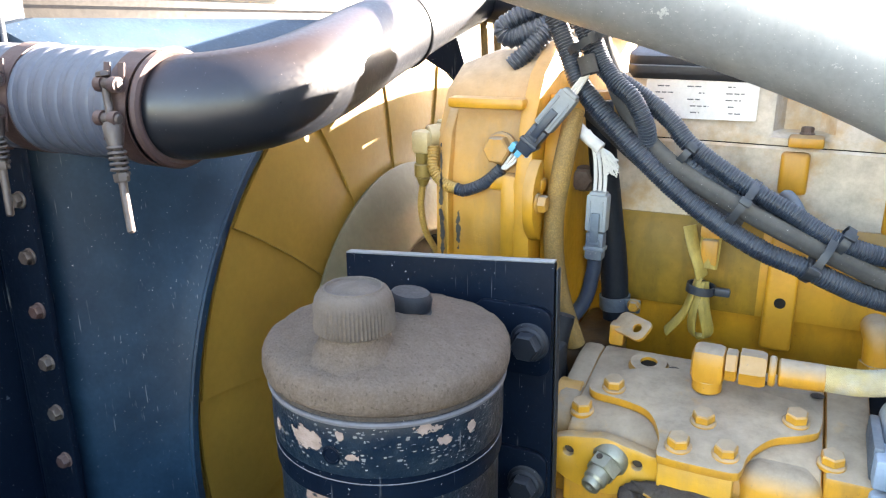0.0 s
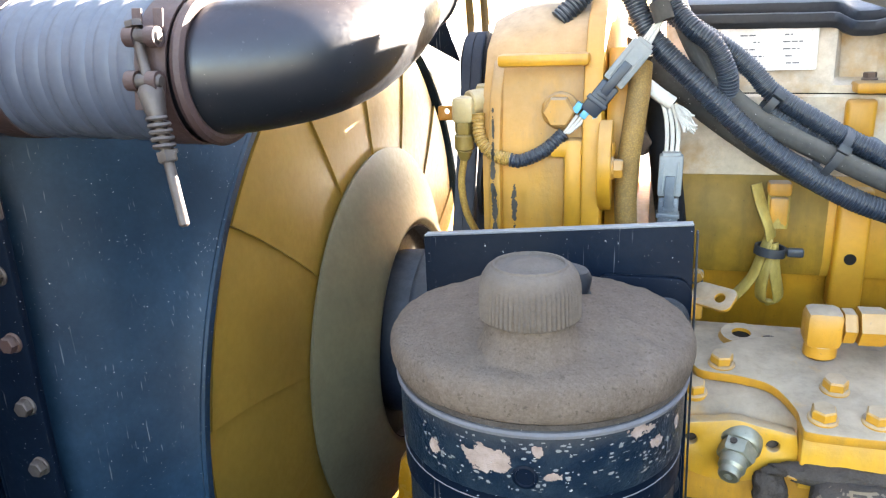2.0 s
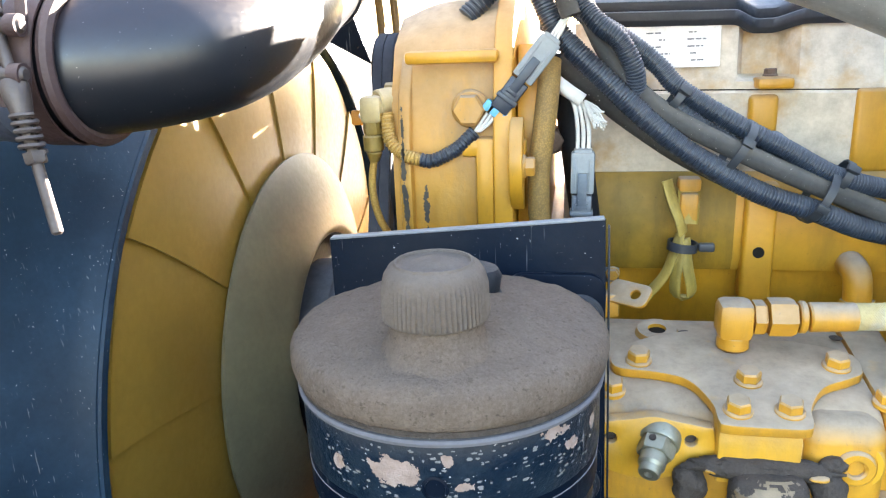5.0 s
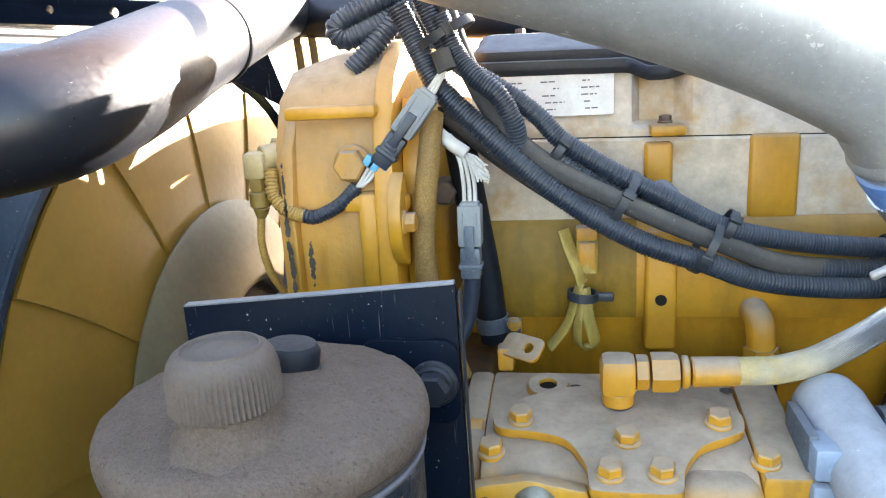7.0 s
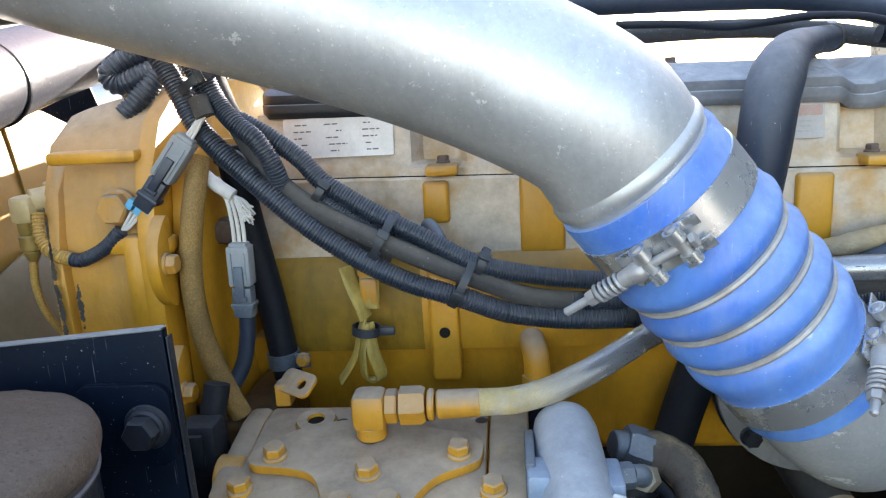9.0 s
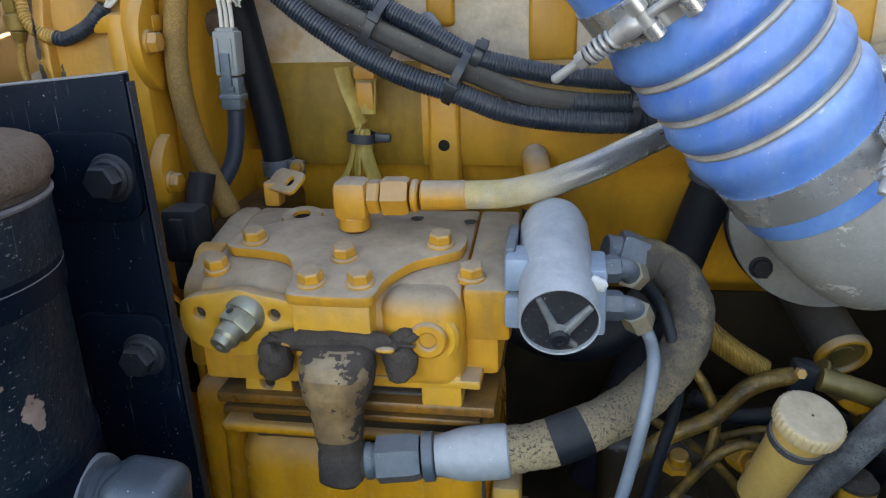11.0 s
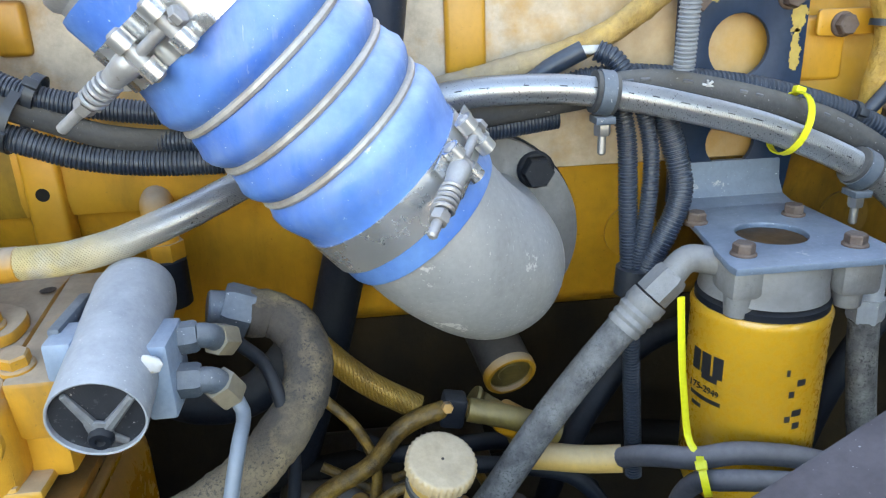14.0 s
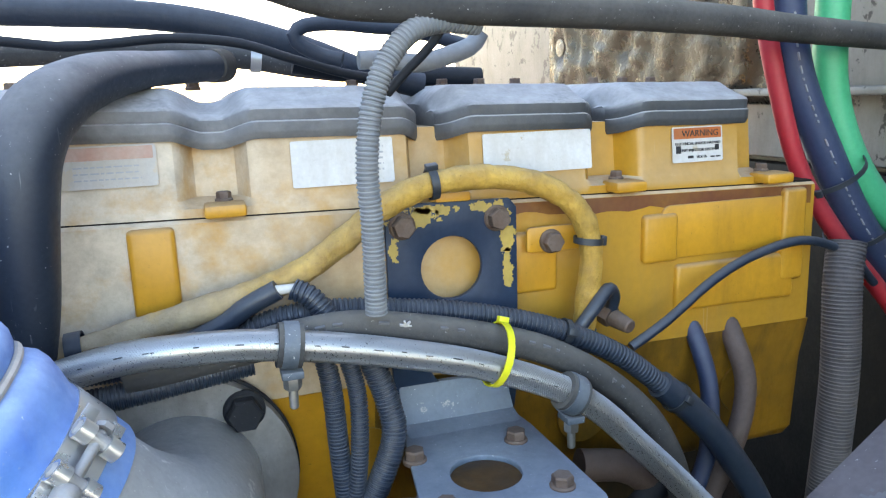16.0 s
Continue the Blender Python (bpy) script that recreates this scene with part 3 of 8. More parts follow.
def lathe(at, axis, profile, seg=28, wave=None):
    """A turned body: profile of (radius, height along the axis). wave: (count, depth, lowest row, highest row) for flutes."""
    bm = bmesh.new()
    m = Matrix.Translation(at) @ facing(axis)
    rings = []
    for k, (r, h) in enumerate(profile):
        if r < 1e-6:
            rings.append([bm.verts.new(m @ Vector((0, 0, h)))])
            continue
        ring = []
        for i in range(seg):
            a = 2 * math.pi * i / seg
            q = r
            if wave and wave[2] <= k <= wave[3]:
                q = r + wave[1] * (1 if (i * wave[0] * 2 // seg) % 2 else -1)
            ring.append(bm.verts.new(m @ Vector((q * math.cos(a), q * math.sin(a), h))))
        rings.append(ring)
    for a, b in zip(rings, rings[1:]):
        for i in range(seg):
            j = (i + 1) % seg
            if len(a) == 1 and len(b) == 1:
                continue
            if len(a) == 1:
                bm.faces.new((a[0], b[j], b[i]))
            elif len(b) == 1:
                bm.faces.new((a[i], a[j], b[0]))
            else:
                bm.faces.new((a[i], a[j], b[j], b[i]))
    bmesh.ops.recalc_face_normals(bm, faces=bm.faces)
    return bm


def cyl(p0, p1, r, r1=None, seg=20, bev=0.0015):
    p0, p1 = Vector(p0), Vector(p1)
    h = (p1 - p0).length
    r1 = r if r1 is None else r1
    bev = min(bev, h * 0.3, r * 0.5, r1 * 0.5)
    return lathe(p0, p1 - p0, [(0, 0), (r - bev, 0), (r, bev), (r1, h - bev), (r1 - bev, h), (0, h)], seg)


def nut(p, axis, af, h, chamfer=0.12, turn=0.0):
    """A hexagon of that width across flats, standing on p."""
    r = af / math.sqrt(3)
    bm = bmesh.new()
    m = Matrix.Translation(p) @ facing(axis) @ pose(0, 0, 0, 0, 0, turn)
    rows = []
    for q, z in ((r, 0), (r, h * 0.82), (r * (1 - chamfer), h)):
        rows.append([bm.verts.new(m @ Vector((q * math.cos(i * math.pi / 3), q * math.sin(i * math.pi / 3), z))) for i in range(6)])
    for a, b in zip(rows, rows[1:]):
        for i in range(6):
            bm.faces.new((a[i], a[(i + 1) % 6], b[(i + 1) % 6], b[i]))
    bm.faces.new(rows[2])
    bm.faces.new(rows[0][::-1])
    return bm


BOLTS = {}


def bolt_mesh(af, mat, washer=True, dish=False):
    key = (af, mat, washer, dish)
    if key not in BOLTS:
        bm = bmesh.new()
        bits = []
        if washer:
            bits.append(lathe((0, 0, 0), (0, 0, 1), [(0, -0.002), (af * 0.68, -0.002), (af * 0.68, af * 0.08), (af * 0.6, af * 0.16), (0, af * 0.2)], 20))
        bits.append(nut((0, 0, af * 0.12), (0, 0, 1), af, af * 0.54))
        if dish:
            bits.append(lathe((0, 0, af * 0.64), (0, 0, 1), [(0, 0.0), (af * 0.3, 0.0), (af * 0.33, 0.0012), (0, 0.0012)], 14))
        for q in bits:
            tmp = bpy.data.meshes.new("tmp")
            q.to_mesh(tmp)
            bm.from_mesh(tmp)
            bpy.data.meshes.remove(tmp)
        me = bpy.data.meshes.new("bolt")
        bm.to_mesh(me)
        finish(me, mat, 30)
        BOLTS[key] = me
    return BOLTS[key]


def bolt(p, axis, af, parent, mat="yellow_dusty", washer=True, turn=0.0, label=""):
    return put("bolt", bolt_mesh(af, mat, washer), Matrix.Translation(p) @ facing(axis) @ pose(0, 0, 0, 0, 0, turn), parent, label)


def spline(points, step=0.004):
    """A smooth line through the points, in even steps."""
    P = [Vector(p) for p in points]
    P = [P[0] * 2 - P[1]] + P + [P[-1] * 2 - P[-2]]
    fine = []
    for i in range(1, len(P) - 2):
        n = max(4, int((P[i + 1] - P[i]).length / min(0.002, step * 0.6)))
        for k in range(n):
            t = k / n
            a, b, c, d = P[i - 1:i + 3]
            fine.append(0.5 * ((2 * b) + (c - a) * t + (2 * a - 5 * b + 4 * c - d) * t * t + (3 * b - a - 3 * c + d) * t ** 3))
    fine.append(P[-2])
    out, acc = [fine[0]], 0.0
    for a, b in zip(fine, fine[1:]):
        acc += (b - a).length
        if acc >= step:
            out.append(b)
            acc = 0.0
    if (out[-1] - fine[-1]).length > step * 0.3:
        out.append(fine[-1])
    return out


def tube(points, r, seg=14, step=0.006, ribs=0.0, depth=0.0, taper=None, flat=1.0, caps=True):
    """A hose along the points. ribs: spacing of rings, depth: how deep they are; taper: radius as a function of 0..1."""
    line = spline(points, min(step, ribs / 6) if ribs else step)
    bm = bmesh.new()
    up = Vector((0, 0, 1))
    t0 = (line[1] - line[0]).normalized()
    side = t0.cross(up)
    if side.length < 0.1:
        side = t0.cross(Vector((0, 1, 0)))
    side.normalize()
    rings = []
    run = 0.0
    n = len(line)
    for i, p in enumerate(line):
        d = (line[min(i + 1, n - 1)] - line[max(i - 1, 0)]).normalized()
        side = (side - d * side.dot(d)).normalized()
        nor = d.cross(side)
        if i:
            run += (p - line[i - 1]).length
        q = taper(i / (n - 1)) if taper else r
        if ribs:
            ph = (run / ribs) % 1.0
            q -= depth * (1.0 if ph >= 0.5 else 0.0)
        rings.append([bm.verts.new(p + side * (q * math.cos(2 * math.pi * k / seg)) + nor * (q * flat * math.sin(2 * math.pi * k / seg))) for k in range(seg)])
    for a, b in zip(rings, rings[1:]):
        for k in range(seg):
            j = (k + 1) % seg
            bm.faces.new((a[k], a[j], b[j], b[k]))
    if caps:
        bm.faces.new(rings[0][::-1])
        bm.faces.new(rings[-1])
    bmesh.ops.recalc_face_normals(bm, faces=bm.faces)
    return bm


def plate(outline, thick, m, holes=(), bevel=0.0012):
    """A flat plate: outline in the plane's own x and y, holes as (x, y, radius) or lists of corners, laid out by the matrix m."""
    bm = bmesh.new()
    loops = [list(outline)]
    for h in holes:
        if len(h) == 3 and not isinstance(h[0], (tuple, list)):
            loops.append([(h[0] + h[2] * math.cos(2 * math.pi * i / 28), h[1] + h[2] * math.sin(2 * math.pi * i / 28)) for i in range(28)])
        else:
            loops.append(list(h))
    edges = []
    for lp in loops:
        vs = [bm.verts.new((x, y, 0)) for x, y in lp]
        edges += [bm.edges.new((vs[i], vs[(i + 1) % len(vs)])) for i in range(len(vs))]
    bmesh.ops.triangle_fill(bm, use_beauty=True, use_dissolve=False, edges=edges)
    flat = bm.faces[:]
    got = bmesh.ops.extrude_face_region(bm, geom=flat)
    moved = [v for v in got["geom"] if isinstance(v, bmesh.types.BMVert)]
    bmesh.ops.translate(bm, verts=moved, vec=(0, 0, thick))
    bmesh.ops.recalc_face_normals(bm, faces=bm.faces)
    if bevel:
        sharp = [e for e in bm.edges if len(e.link_faces) == 2 and e.calc_face_angle() > 1.0 and abs(e.verts[0].co.z - e.verts[1].co.z) < 1e-6]
        bmesh.ops.bevel(bm, geom=sharp, offset=bevel, segments=2, affect="EDGES", profile=0.5)
    bmesh.ops.transform(bm, matrix=m, verts=bm.verts)
    return bm


def rounded(w, h, r, n=5, cx=0.0, cy=0.0):
    """The outline of a rectangle with round corners."""
    out = []
    for sx, sy, a0 in ((1, 1, 0), (-1, 1, 90), (-1, -1, 180), (1, -1, 270)):
        for i in range(n + 1):
            a = radians(a0 + 90 * i / n)
            out.append((cx + sx * (w / 2 - r) + r * math.cos(a), cy + sy * (h / 2 - r) + r * math.sin(a)))
    return out


def smooth_outline(pts, n=6):
    """A closed smooth outline through corner points."""
    out = []
    k = len(pts)
    for i in range(k):
        a, b, c, d = (Vector(pts[(i + j - 1) % k]) for j in range(4))
        for s in range(n):
            t = s / n
            v = 0.5 * ((2 * b) + (c - a) * t + (2 * a - 5 * b + 4 * c - d) * t * t + (3 * b - a - 3 * c + d) * t ** 3)
            out.append((v.x, v.y))
    return out


UPRIGHT = Matrix(((1, 0, 0, 0), (0, 0, -1, 0), (0, 1, 0, 0), (0, 0, 0, 1)))  # plane's x, y to world x, z; thickness towards -y


def band(center, axis, r, width, thick=0.0016, seg=48):
    """A flat ring round an axis."""
    return lathe(Vector(center) - Vector(axis).normalized() * width / 2, axis, [(r, 0), (r + thick, 0), (r + thick, width), (r, width), (r, 0)], seg)


def tie(center, axis, r, parent_label, group="zip ties", mat="black_tie", head=(0, 0, 1), width=0.005):
    """A cable tie: strap and lock."""
    t = thing("cable_tie", Vector(center), parent_label, "cable tie", group)
    part("strap", band(center, axis, r, width, 0.0014, 24), mat, t)
    h = Vector(head)
    a = Vector(axis).normalized()
    h = (h - a * h.dot(a)).normalized()
    rot = Matrix((a.cross(h), a, h)).transposed().to_4x4()
    part("lock", box(Vector(center) + h * (r + 0.003), (0.007, width * 1.5, 0.005), 0.0008, rot), mat, t)
    return t


M["black_tie"] = surface("black_nylon", (0.02, 0.025, 0.032), 0.45, 0, (0.035, 0.04, 0.05), 30, 0.5, 300, 0.03, 0.2, (0.2, 0.2, 0.2))


def braided(points, r, name, mats, parent, label="", n=26, pitch=0.040):
    """A hose with crossing helical strands of wire over a dark core."""
    core = part(name, tube(points, r - 0.0012, 16, 0.006), mats[1], parent, label)
    line = spline(points, 0.0025)
    side = (line[1] - line[0]).cross(Vector((0, 0, 1))).normalized()
    frames = []
    for i, p in enumerate(line):
        d = (line[min(i + 1, len(line) - 1)] - line[max(i - 1, 0)]).normalized()
        side = (side - d * side.dot(d)).normalized()
        frames.append((p, side.copy(), d.cross(side)))
    bm = bmesh.new()
    for sense in (1, -1):
        for k in range(n):
            prev = None
            for i, (p, a, b) in enumerate(frames):
                th = sense * 2 * math.pi * (i * 0.0025 / pitch) + 2 * math.pi * k / n
                out = r + (0.0004 if sense > 0 else 0.0)
                half = 0.47 * 2 * math.pi / n * 0.5
                row = []
                for dth, ro in ((-half * 2, out - 0.0009), (-half, out), (half, out), (half * 2, out - 0.0009)):
                    row.append(bm.verts.new(p + a * (ro * math.cos(th + dth)) + b * (ro * math.sin(th + dth))))
                if prev:
                    for q in range(3):
                        bm.faces.new((prev[q], prev[q + 1], row[q + 1], row[q]))
                prev = row
    bmesh.ops.recalc_face_normals(bm, faces=bm.faces)
    tagged(part("braid", bm, mats[0], core), kind="stuff")
    return core


def lump(c, size, amp=0.25, scale=60.0, seg=3, rot=None):
    """A rough lump: a ball squeezed to size and roughened."""
    bm = bmesh.new()
    bmesh.ops.create_icosphere(bm, subdivisions=seg, radius=1.0)
    m = Matrix.Translation(c) @ (rot or Matrix()) @ Matrix.Diagonal((*size, 1.0))
    for v in bm.verts:
        p = m @ v.co
        q = noise.fractal(p * scale, 1.0, 2.0, 4)
        v.co = m @ (v.co * (1.0 + amp * q))
    return bm


def flakes(c, r, spots, seed, step=0.0009, rough=0.75):
    """Flaked areas on an upright cylinder: spots are (degrees, height, half width, half height); the edges are ragged."""
    bm = bmesh.new()
    for deg, z0, hw, hz in spots:
        nx, nz = int(2.8 * hw / step), int(2.8 * hz / step)
        at = {}
        for i in range(nx):
            for k in range(nz):
                u, v = (i + 0.5) / nx * 2.8 - 1.4, (k + 0.5) / nz * 2.8 - 1.4
                if u * u + v * v + rough * 1.6 * noise.fractal(Vector((u * hw * 130 + seed, v * hz * 130, deg)), 0.7, 2.1, 5) > 0.9:
                    continue
                f = []
                for a, b in ((i, k), (i + 1, k), (i + 1, k + 1), (i, k + 1)):
                    if (a, b) not in at:
                        an = radians(deg) + (a / nx * 2.8 - 1.4) * hw / r
                        at[a, b] = bm.verts.new((c[0] + r * math.cos(an), c[1] + r * math.sin(an), z0 + (b / nz * 2.8 - 1.4) * hz))
                    f.append(at[a, b])
                bm.faces.new(f)
    return bm


def scuffs(m, spots, seed, step=0.0011, rough=0.75):
    """Ragged flat patches in the plane of m: spots are (x, y, half width, half height)."""
    bm = bmesh.new()
    for x0, y0, hw, hh in spots:
        nx, ny = int(2.8 * hw / step), int(2.8 * hh / step)
        at = {}
        for i in range(nx):
            for k in range(ny):
                u, v = (i + 0.5) / nx * 2.8 - 1.4, (k + 0.5) / ny * 2.8 - 1.4
                if u * u + v * v + rough * 1.6 * noise.fractal(Vector((u * hw * 110 + seed, v * hh * 110, x0 * 40)), 0.7, 2.1, 5) > 0.9:
                    continue
                f = []
                for a, b in ((i, k), (i + 1, k), (i + 1, k + 1), (i, k + 1)):
                    if (a, b) not in at:
                        at[a, b] = bm.verts.new(m @ Vector((x0 + (a / nx * 2.8 - 1.4) * hw, y0 + (b / ny * 2.8 - 1.4) * hh, 0)))
                    f.append(at[a, b])
                bm.faces.new(f)
    return bm


# ---- ground and surroundings ----
g = bmesh.new()
bmesh.ops.create_grid(g, x_segments=2, y_segments=2, size=400)
whole("ground", g, "ground", "pale dry gravel yard under the truck", "ground", "structure")

bay = thing("wall_bay", (0.2, 0.9, 0.3), "plain dark panels that close the engine bay", "wall", kind="structure")
part("inner_fender", box((0.2, -0.12, 0.56), (3.4, 0.04, 1.12), 0.004), "dark", bay)
part("far_fender", box((0.2, 2.15, 0.54), (3.4, 0.04, 1.08), 0.004), "dark", bay)
part("fender_top", box((0.2, -0.33, 1.125), (3.4, 0.42, 0.04), 0.004), "black", bay)
part("bay_floor", box((0.2, 0.6, 0.40), (3.2, 2.6, 0.03), 0.004), "dark", bay)
part("frame_rail", box((0.2, 0.72, 0.62), (3.2, 0.09, 0.26), 0.006), "dark", bay)
part("cab", box((2.2, 0.95, 1.37), (1.7, 2.6, 2.04), 0.03), "white_panel", bay)
hood = thing("tilted_hood", (-1.3, 1.0, 0.6), "raised black hood shell in front of the radiator", "hood")
part("shell", box((-1.32, 1.05, 1.35), (0.06, 2.2, 1.9), 0.02, Matrix.Rotation(radians(-12), 4, "Y")), "hood_under", hood)
# The far wall's rear length is out of view, extended for the shade it casts.
part("side_wall", plate([(-1.62, 2.3), (-1.50, 1.78), (-1.0, 1.80), (-0.62, 1.84), (-0.32, 1.92), (-0.34, 2.35), (-0.8, 2.40)], 0.03, Matrix.Translation((0, 2.12, 0)) @ UPRIGHT, bevel=0.006), "hood_under", hood, "far side wall of the raised hood")
# Unseen near wall, mirrored from the far one to block low sky light.
part("side_wall", plate([(-1.62, 2.3), (-1.60, 0.75), (-1.0, 0.72), (-0.80, 1.0), (-0.72, 1.45), (-0.70, 2.0), (-0.8, 2.40)], 0.03, Matrix.Translation((0, -0.10, 0)) @ UPRIGHT, bevel=0.006), "hood_under", hood, "unseen near hood wall, added to shade the fan and shroud")
part("liner", box((-1.262, 1.05, 1.27), (0.02, 2.1, 0.86), 0.004, Matrix.Rotation(radians(-12), 4, "Y")), "hood_cream", hood, "pale cream lower liner")

# ---- engine ----
SIDE = 0.85  # face of the engine


def loft(xs, section):
    """A body along x: section(x) gives its outline as (y, z) places."""
    bm = bmesh.new()
    rows = [[bm.verts.new((x, y, z)) for y, z in section(x)] for x in xs]
    for a, b in zip(rows, rows[1:]):
        for i in range(len(a)):
            j = (i + 1) % len(a)
            bm.faces.new((a[i], a[j], b[j], b[i]))
    bm.faces.new(rows[0][::-1])
    bm.faces.new(rows[-1])
    bmesh.ops.recalc_face_normals(bm, faces=bm.faces)
    return bm


def dip(x, places, half=0.018, ease=0.012):
    """1 at the places, 0 beyond them, with eased flanks."""
    best = 0.0
    for p in places:
        d = abs(x - p)
        t = 1.0 - min(1.0, max(0.0, (d - half) / ease))
        best = max(best, t * t * (3 - 2 * t))
    return best


def sag(x):
    """The engine's top line falls a little to the rear."""
    return -0.0192 * (x - 0.37)


POCKETS = (0.002, 0.218, 0.437, 0.632, 0.814)
engine = thing("engine", (0.4, 1.05, 0.7), "large yellow diesel engine, dusty and oil-stained", "engine")


def steps(a, b, n):
    return [a + (b - a) * i / n for i in range(n + 1)]


part("cylinder_head", loft(steps(-0.2, 1.055, 60), lambda x: [(SIDE, 1.30), (SIDE, 1.4645 + sag(x)), (SIDE + 0.003, 1.4670 + sag(x)), (1.25, 1.4670 + sag(x)), (1.25, 1.30)]), "yellow_head", engine, "yellow cylinder head side, faded and dusty towards the front")
part("gasket_line", loft(steps(-0.195, 1.055, 2), lambda x: [(SIDE + 0.005, 1.4662 + sag(x)), (SIDE + 0.005, 1.4692 + sag(x)), (1.246, 1.4692 + sag(x)), (1.246, 1.4662 + sag(x))]), "dark", engine, "dark gasket seam")
cover_base = part("cover_base", loft(steps(-0.19, 1.0, 240), lambda x: [(y, z + sag(x)) for y, z in (
    (SIDE + 0.004, 1.4684), (SIDE + 0.004, 1.476), (SIDE + 0.008 + 0.03 * dip(x, POCKETS + (0.99,)), 1.482), (SIDE + 0.014 + 0.03 * dip(x, POCKETS + (0.99,)), 1.536),
    (1.22, 1.536), (1.25, 1.469))]), "yellow_head", engine, "yellow valve cover base with bolt pockets")
for x in POCKETS + (0.99,):
    part("foot", box((x + 0.005, SIDE - 0.002, 1.475 + sag(x)), (0.034, 0.03, 0.011), 0.003), "yellow", engine)
    bolt((x + 0.005, SIDE + 0.014, 1.481 + sag(x)), (0, 0, 1), 0.011, engine, "steel_rust")
# The lower block's shade is painted in by its dark material.
block = part("cylinder_block", loft(steps(-0.22, 1.06, 24), lambda x: [(0.98, 0.70), (0.98, 1.095), (1.25, 1.095), (1.25, 0.7)]), "oily_shaded", engine, "oily lower cylinder block, darkened for the shade low in the bay")
# Upper block in two tones: the rear one is darkened for shade.
for x0, x1, mat, lab in ((-0.22, 0.56, "yellow_upper", "dirty yellow upper cylinder block"), (0.56, 1.06, "block_rear", "rear of the upper block, oily and darkened for shade")):
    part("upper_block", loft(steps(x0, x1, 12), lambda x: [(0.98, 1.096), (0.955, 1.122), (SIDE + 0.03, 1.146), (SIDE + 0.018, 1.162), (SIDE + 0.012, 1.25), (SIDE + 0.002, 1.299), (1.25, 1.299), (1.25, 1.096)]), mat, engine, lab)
# raised pads and webs on the side
for cx, cz, w, h, p in ((-0.001, 1.448, 0.028, 0.045, 0.007), (0.002, 1.318, 0.032, 0.13, 0.020), (0.110, 1.432, 0.047, 0.085, 0.004), (0.382, 1.425, 0.037, 0.075, 0.006),
                        (0.40, 1.31, 0.035, 0.06, 0.006), (0.86, 1.41, 0.04, 0.05, 0.006), (0.955, 1.355, 0.15, 0.05, 0.005), (1.025, 1.40, 0.03, 0.1, 0.007), (0.72, 1.40, 0.05, 0.06, 0.005)):
    pad = part("pad", box((cx, SIDE - p / 2 + 0.002, cz), (w, p + 0.006, h), 0.0045, None, 3), "yellow", engine)
part("panel", plate(rounded(0.155, 0.055, 0.01, cx=0.94, cy=1.415), 0.004, Matrix.Translation((0, SIDE + 0.001, 0)) @ UPRIGHT), "yellow", engine)
part("hole", lathe((0.002, SIDE - 0.0212, 1.309), (0, -1, 0), [(0, 0), (0.006, 0), (0.006, 0.0006), (0, 0.0006)], 20), "dark", engine)
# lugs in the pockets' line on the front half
for x0, x1, mat, lab in ((-0.19, -0.022, "cover_olive", "front of the lower side cover, darker olive"), (-0.022, 0.25, "yellow_cover", "oil-stained yellow lower side cover")):
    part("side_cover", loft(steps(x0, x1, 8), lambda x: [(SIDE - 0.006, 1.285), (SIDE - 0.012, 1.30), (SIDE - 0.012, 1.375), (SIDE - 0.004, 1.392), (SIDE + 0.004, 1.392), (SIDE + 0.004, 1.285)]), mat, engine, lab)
for cx in (0.43, 0.55, 0.78, 0.98):
    part("core_plug", lathe((cx, SIDE + 0.012, 1.225), (0, -1, 0), [(0, 0), (0.028, 0), (0.028, 0.003), (0.02, 0.002), (0, 0.001)], 24), "yellow_upper" if cx < 0.56 else "block_rear", engine)
oil_pan = part("oil_pan", box((0.4, 1.06, 0.58), (1.2, 0.36, 0.24), 0.02), "dark", engine, "black oil pan")

part("stained_end", loft(steps(0.165, 0.272, 30), lambda x: [(y, z + sag(x)) for y, z in [(SIDE + 0.001, 1.474), (SIDE + 0.001, 1.480), (SIDE + 0.003, 1.518 + 0.010 * noise.noise(Vector((x * 30, 2, 0))) + 0.006 * math.sin(x * 60)), (SIDE + 0.008, 1.531), (SIDE + 0.03, 1.534), (SIDE + 0.03, 1.474)]]), "oil_brown", engine, "dark oil-stained end of the cover base")
edge = [(0.70 + 0.0125 * k, 1.4530 + sag(0.70 + 0.0125 * k) + 0.006 * noise.noise(Vector((k * 0.37, 5.0, 0))) - 0.00030 * k) for k in range(29)]
part("burnt_band", plate(edge + [(1.05, 1.4642 + sag(1.05)), (0.70, 1.4642 + sag(0.70))], 0.0006, Matrix.Translation((0, SIDE, 0)) @ UPRIGHT, bevel=0), "burnt", engine, "dark heat-burnt band under the seam")
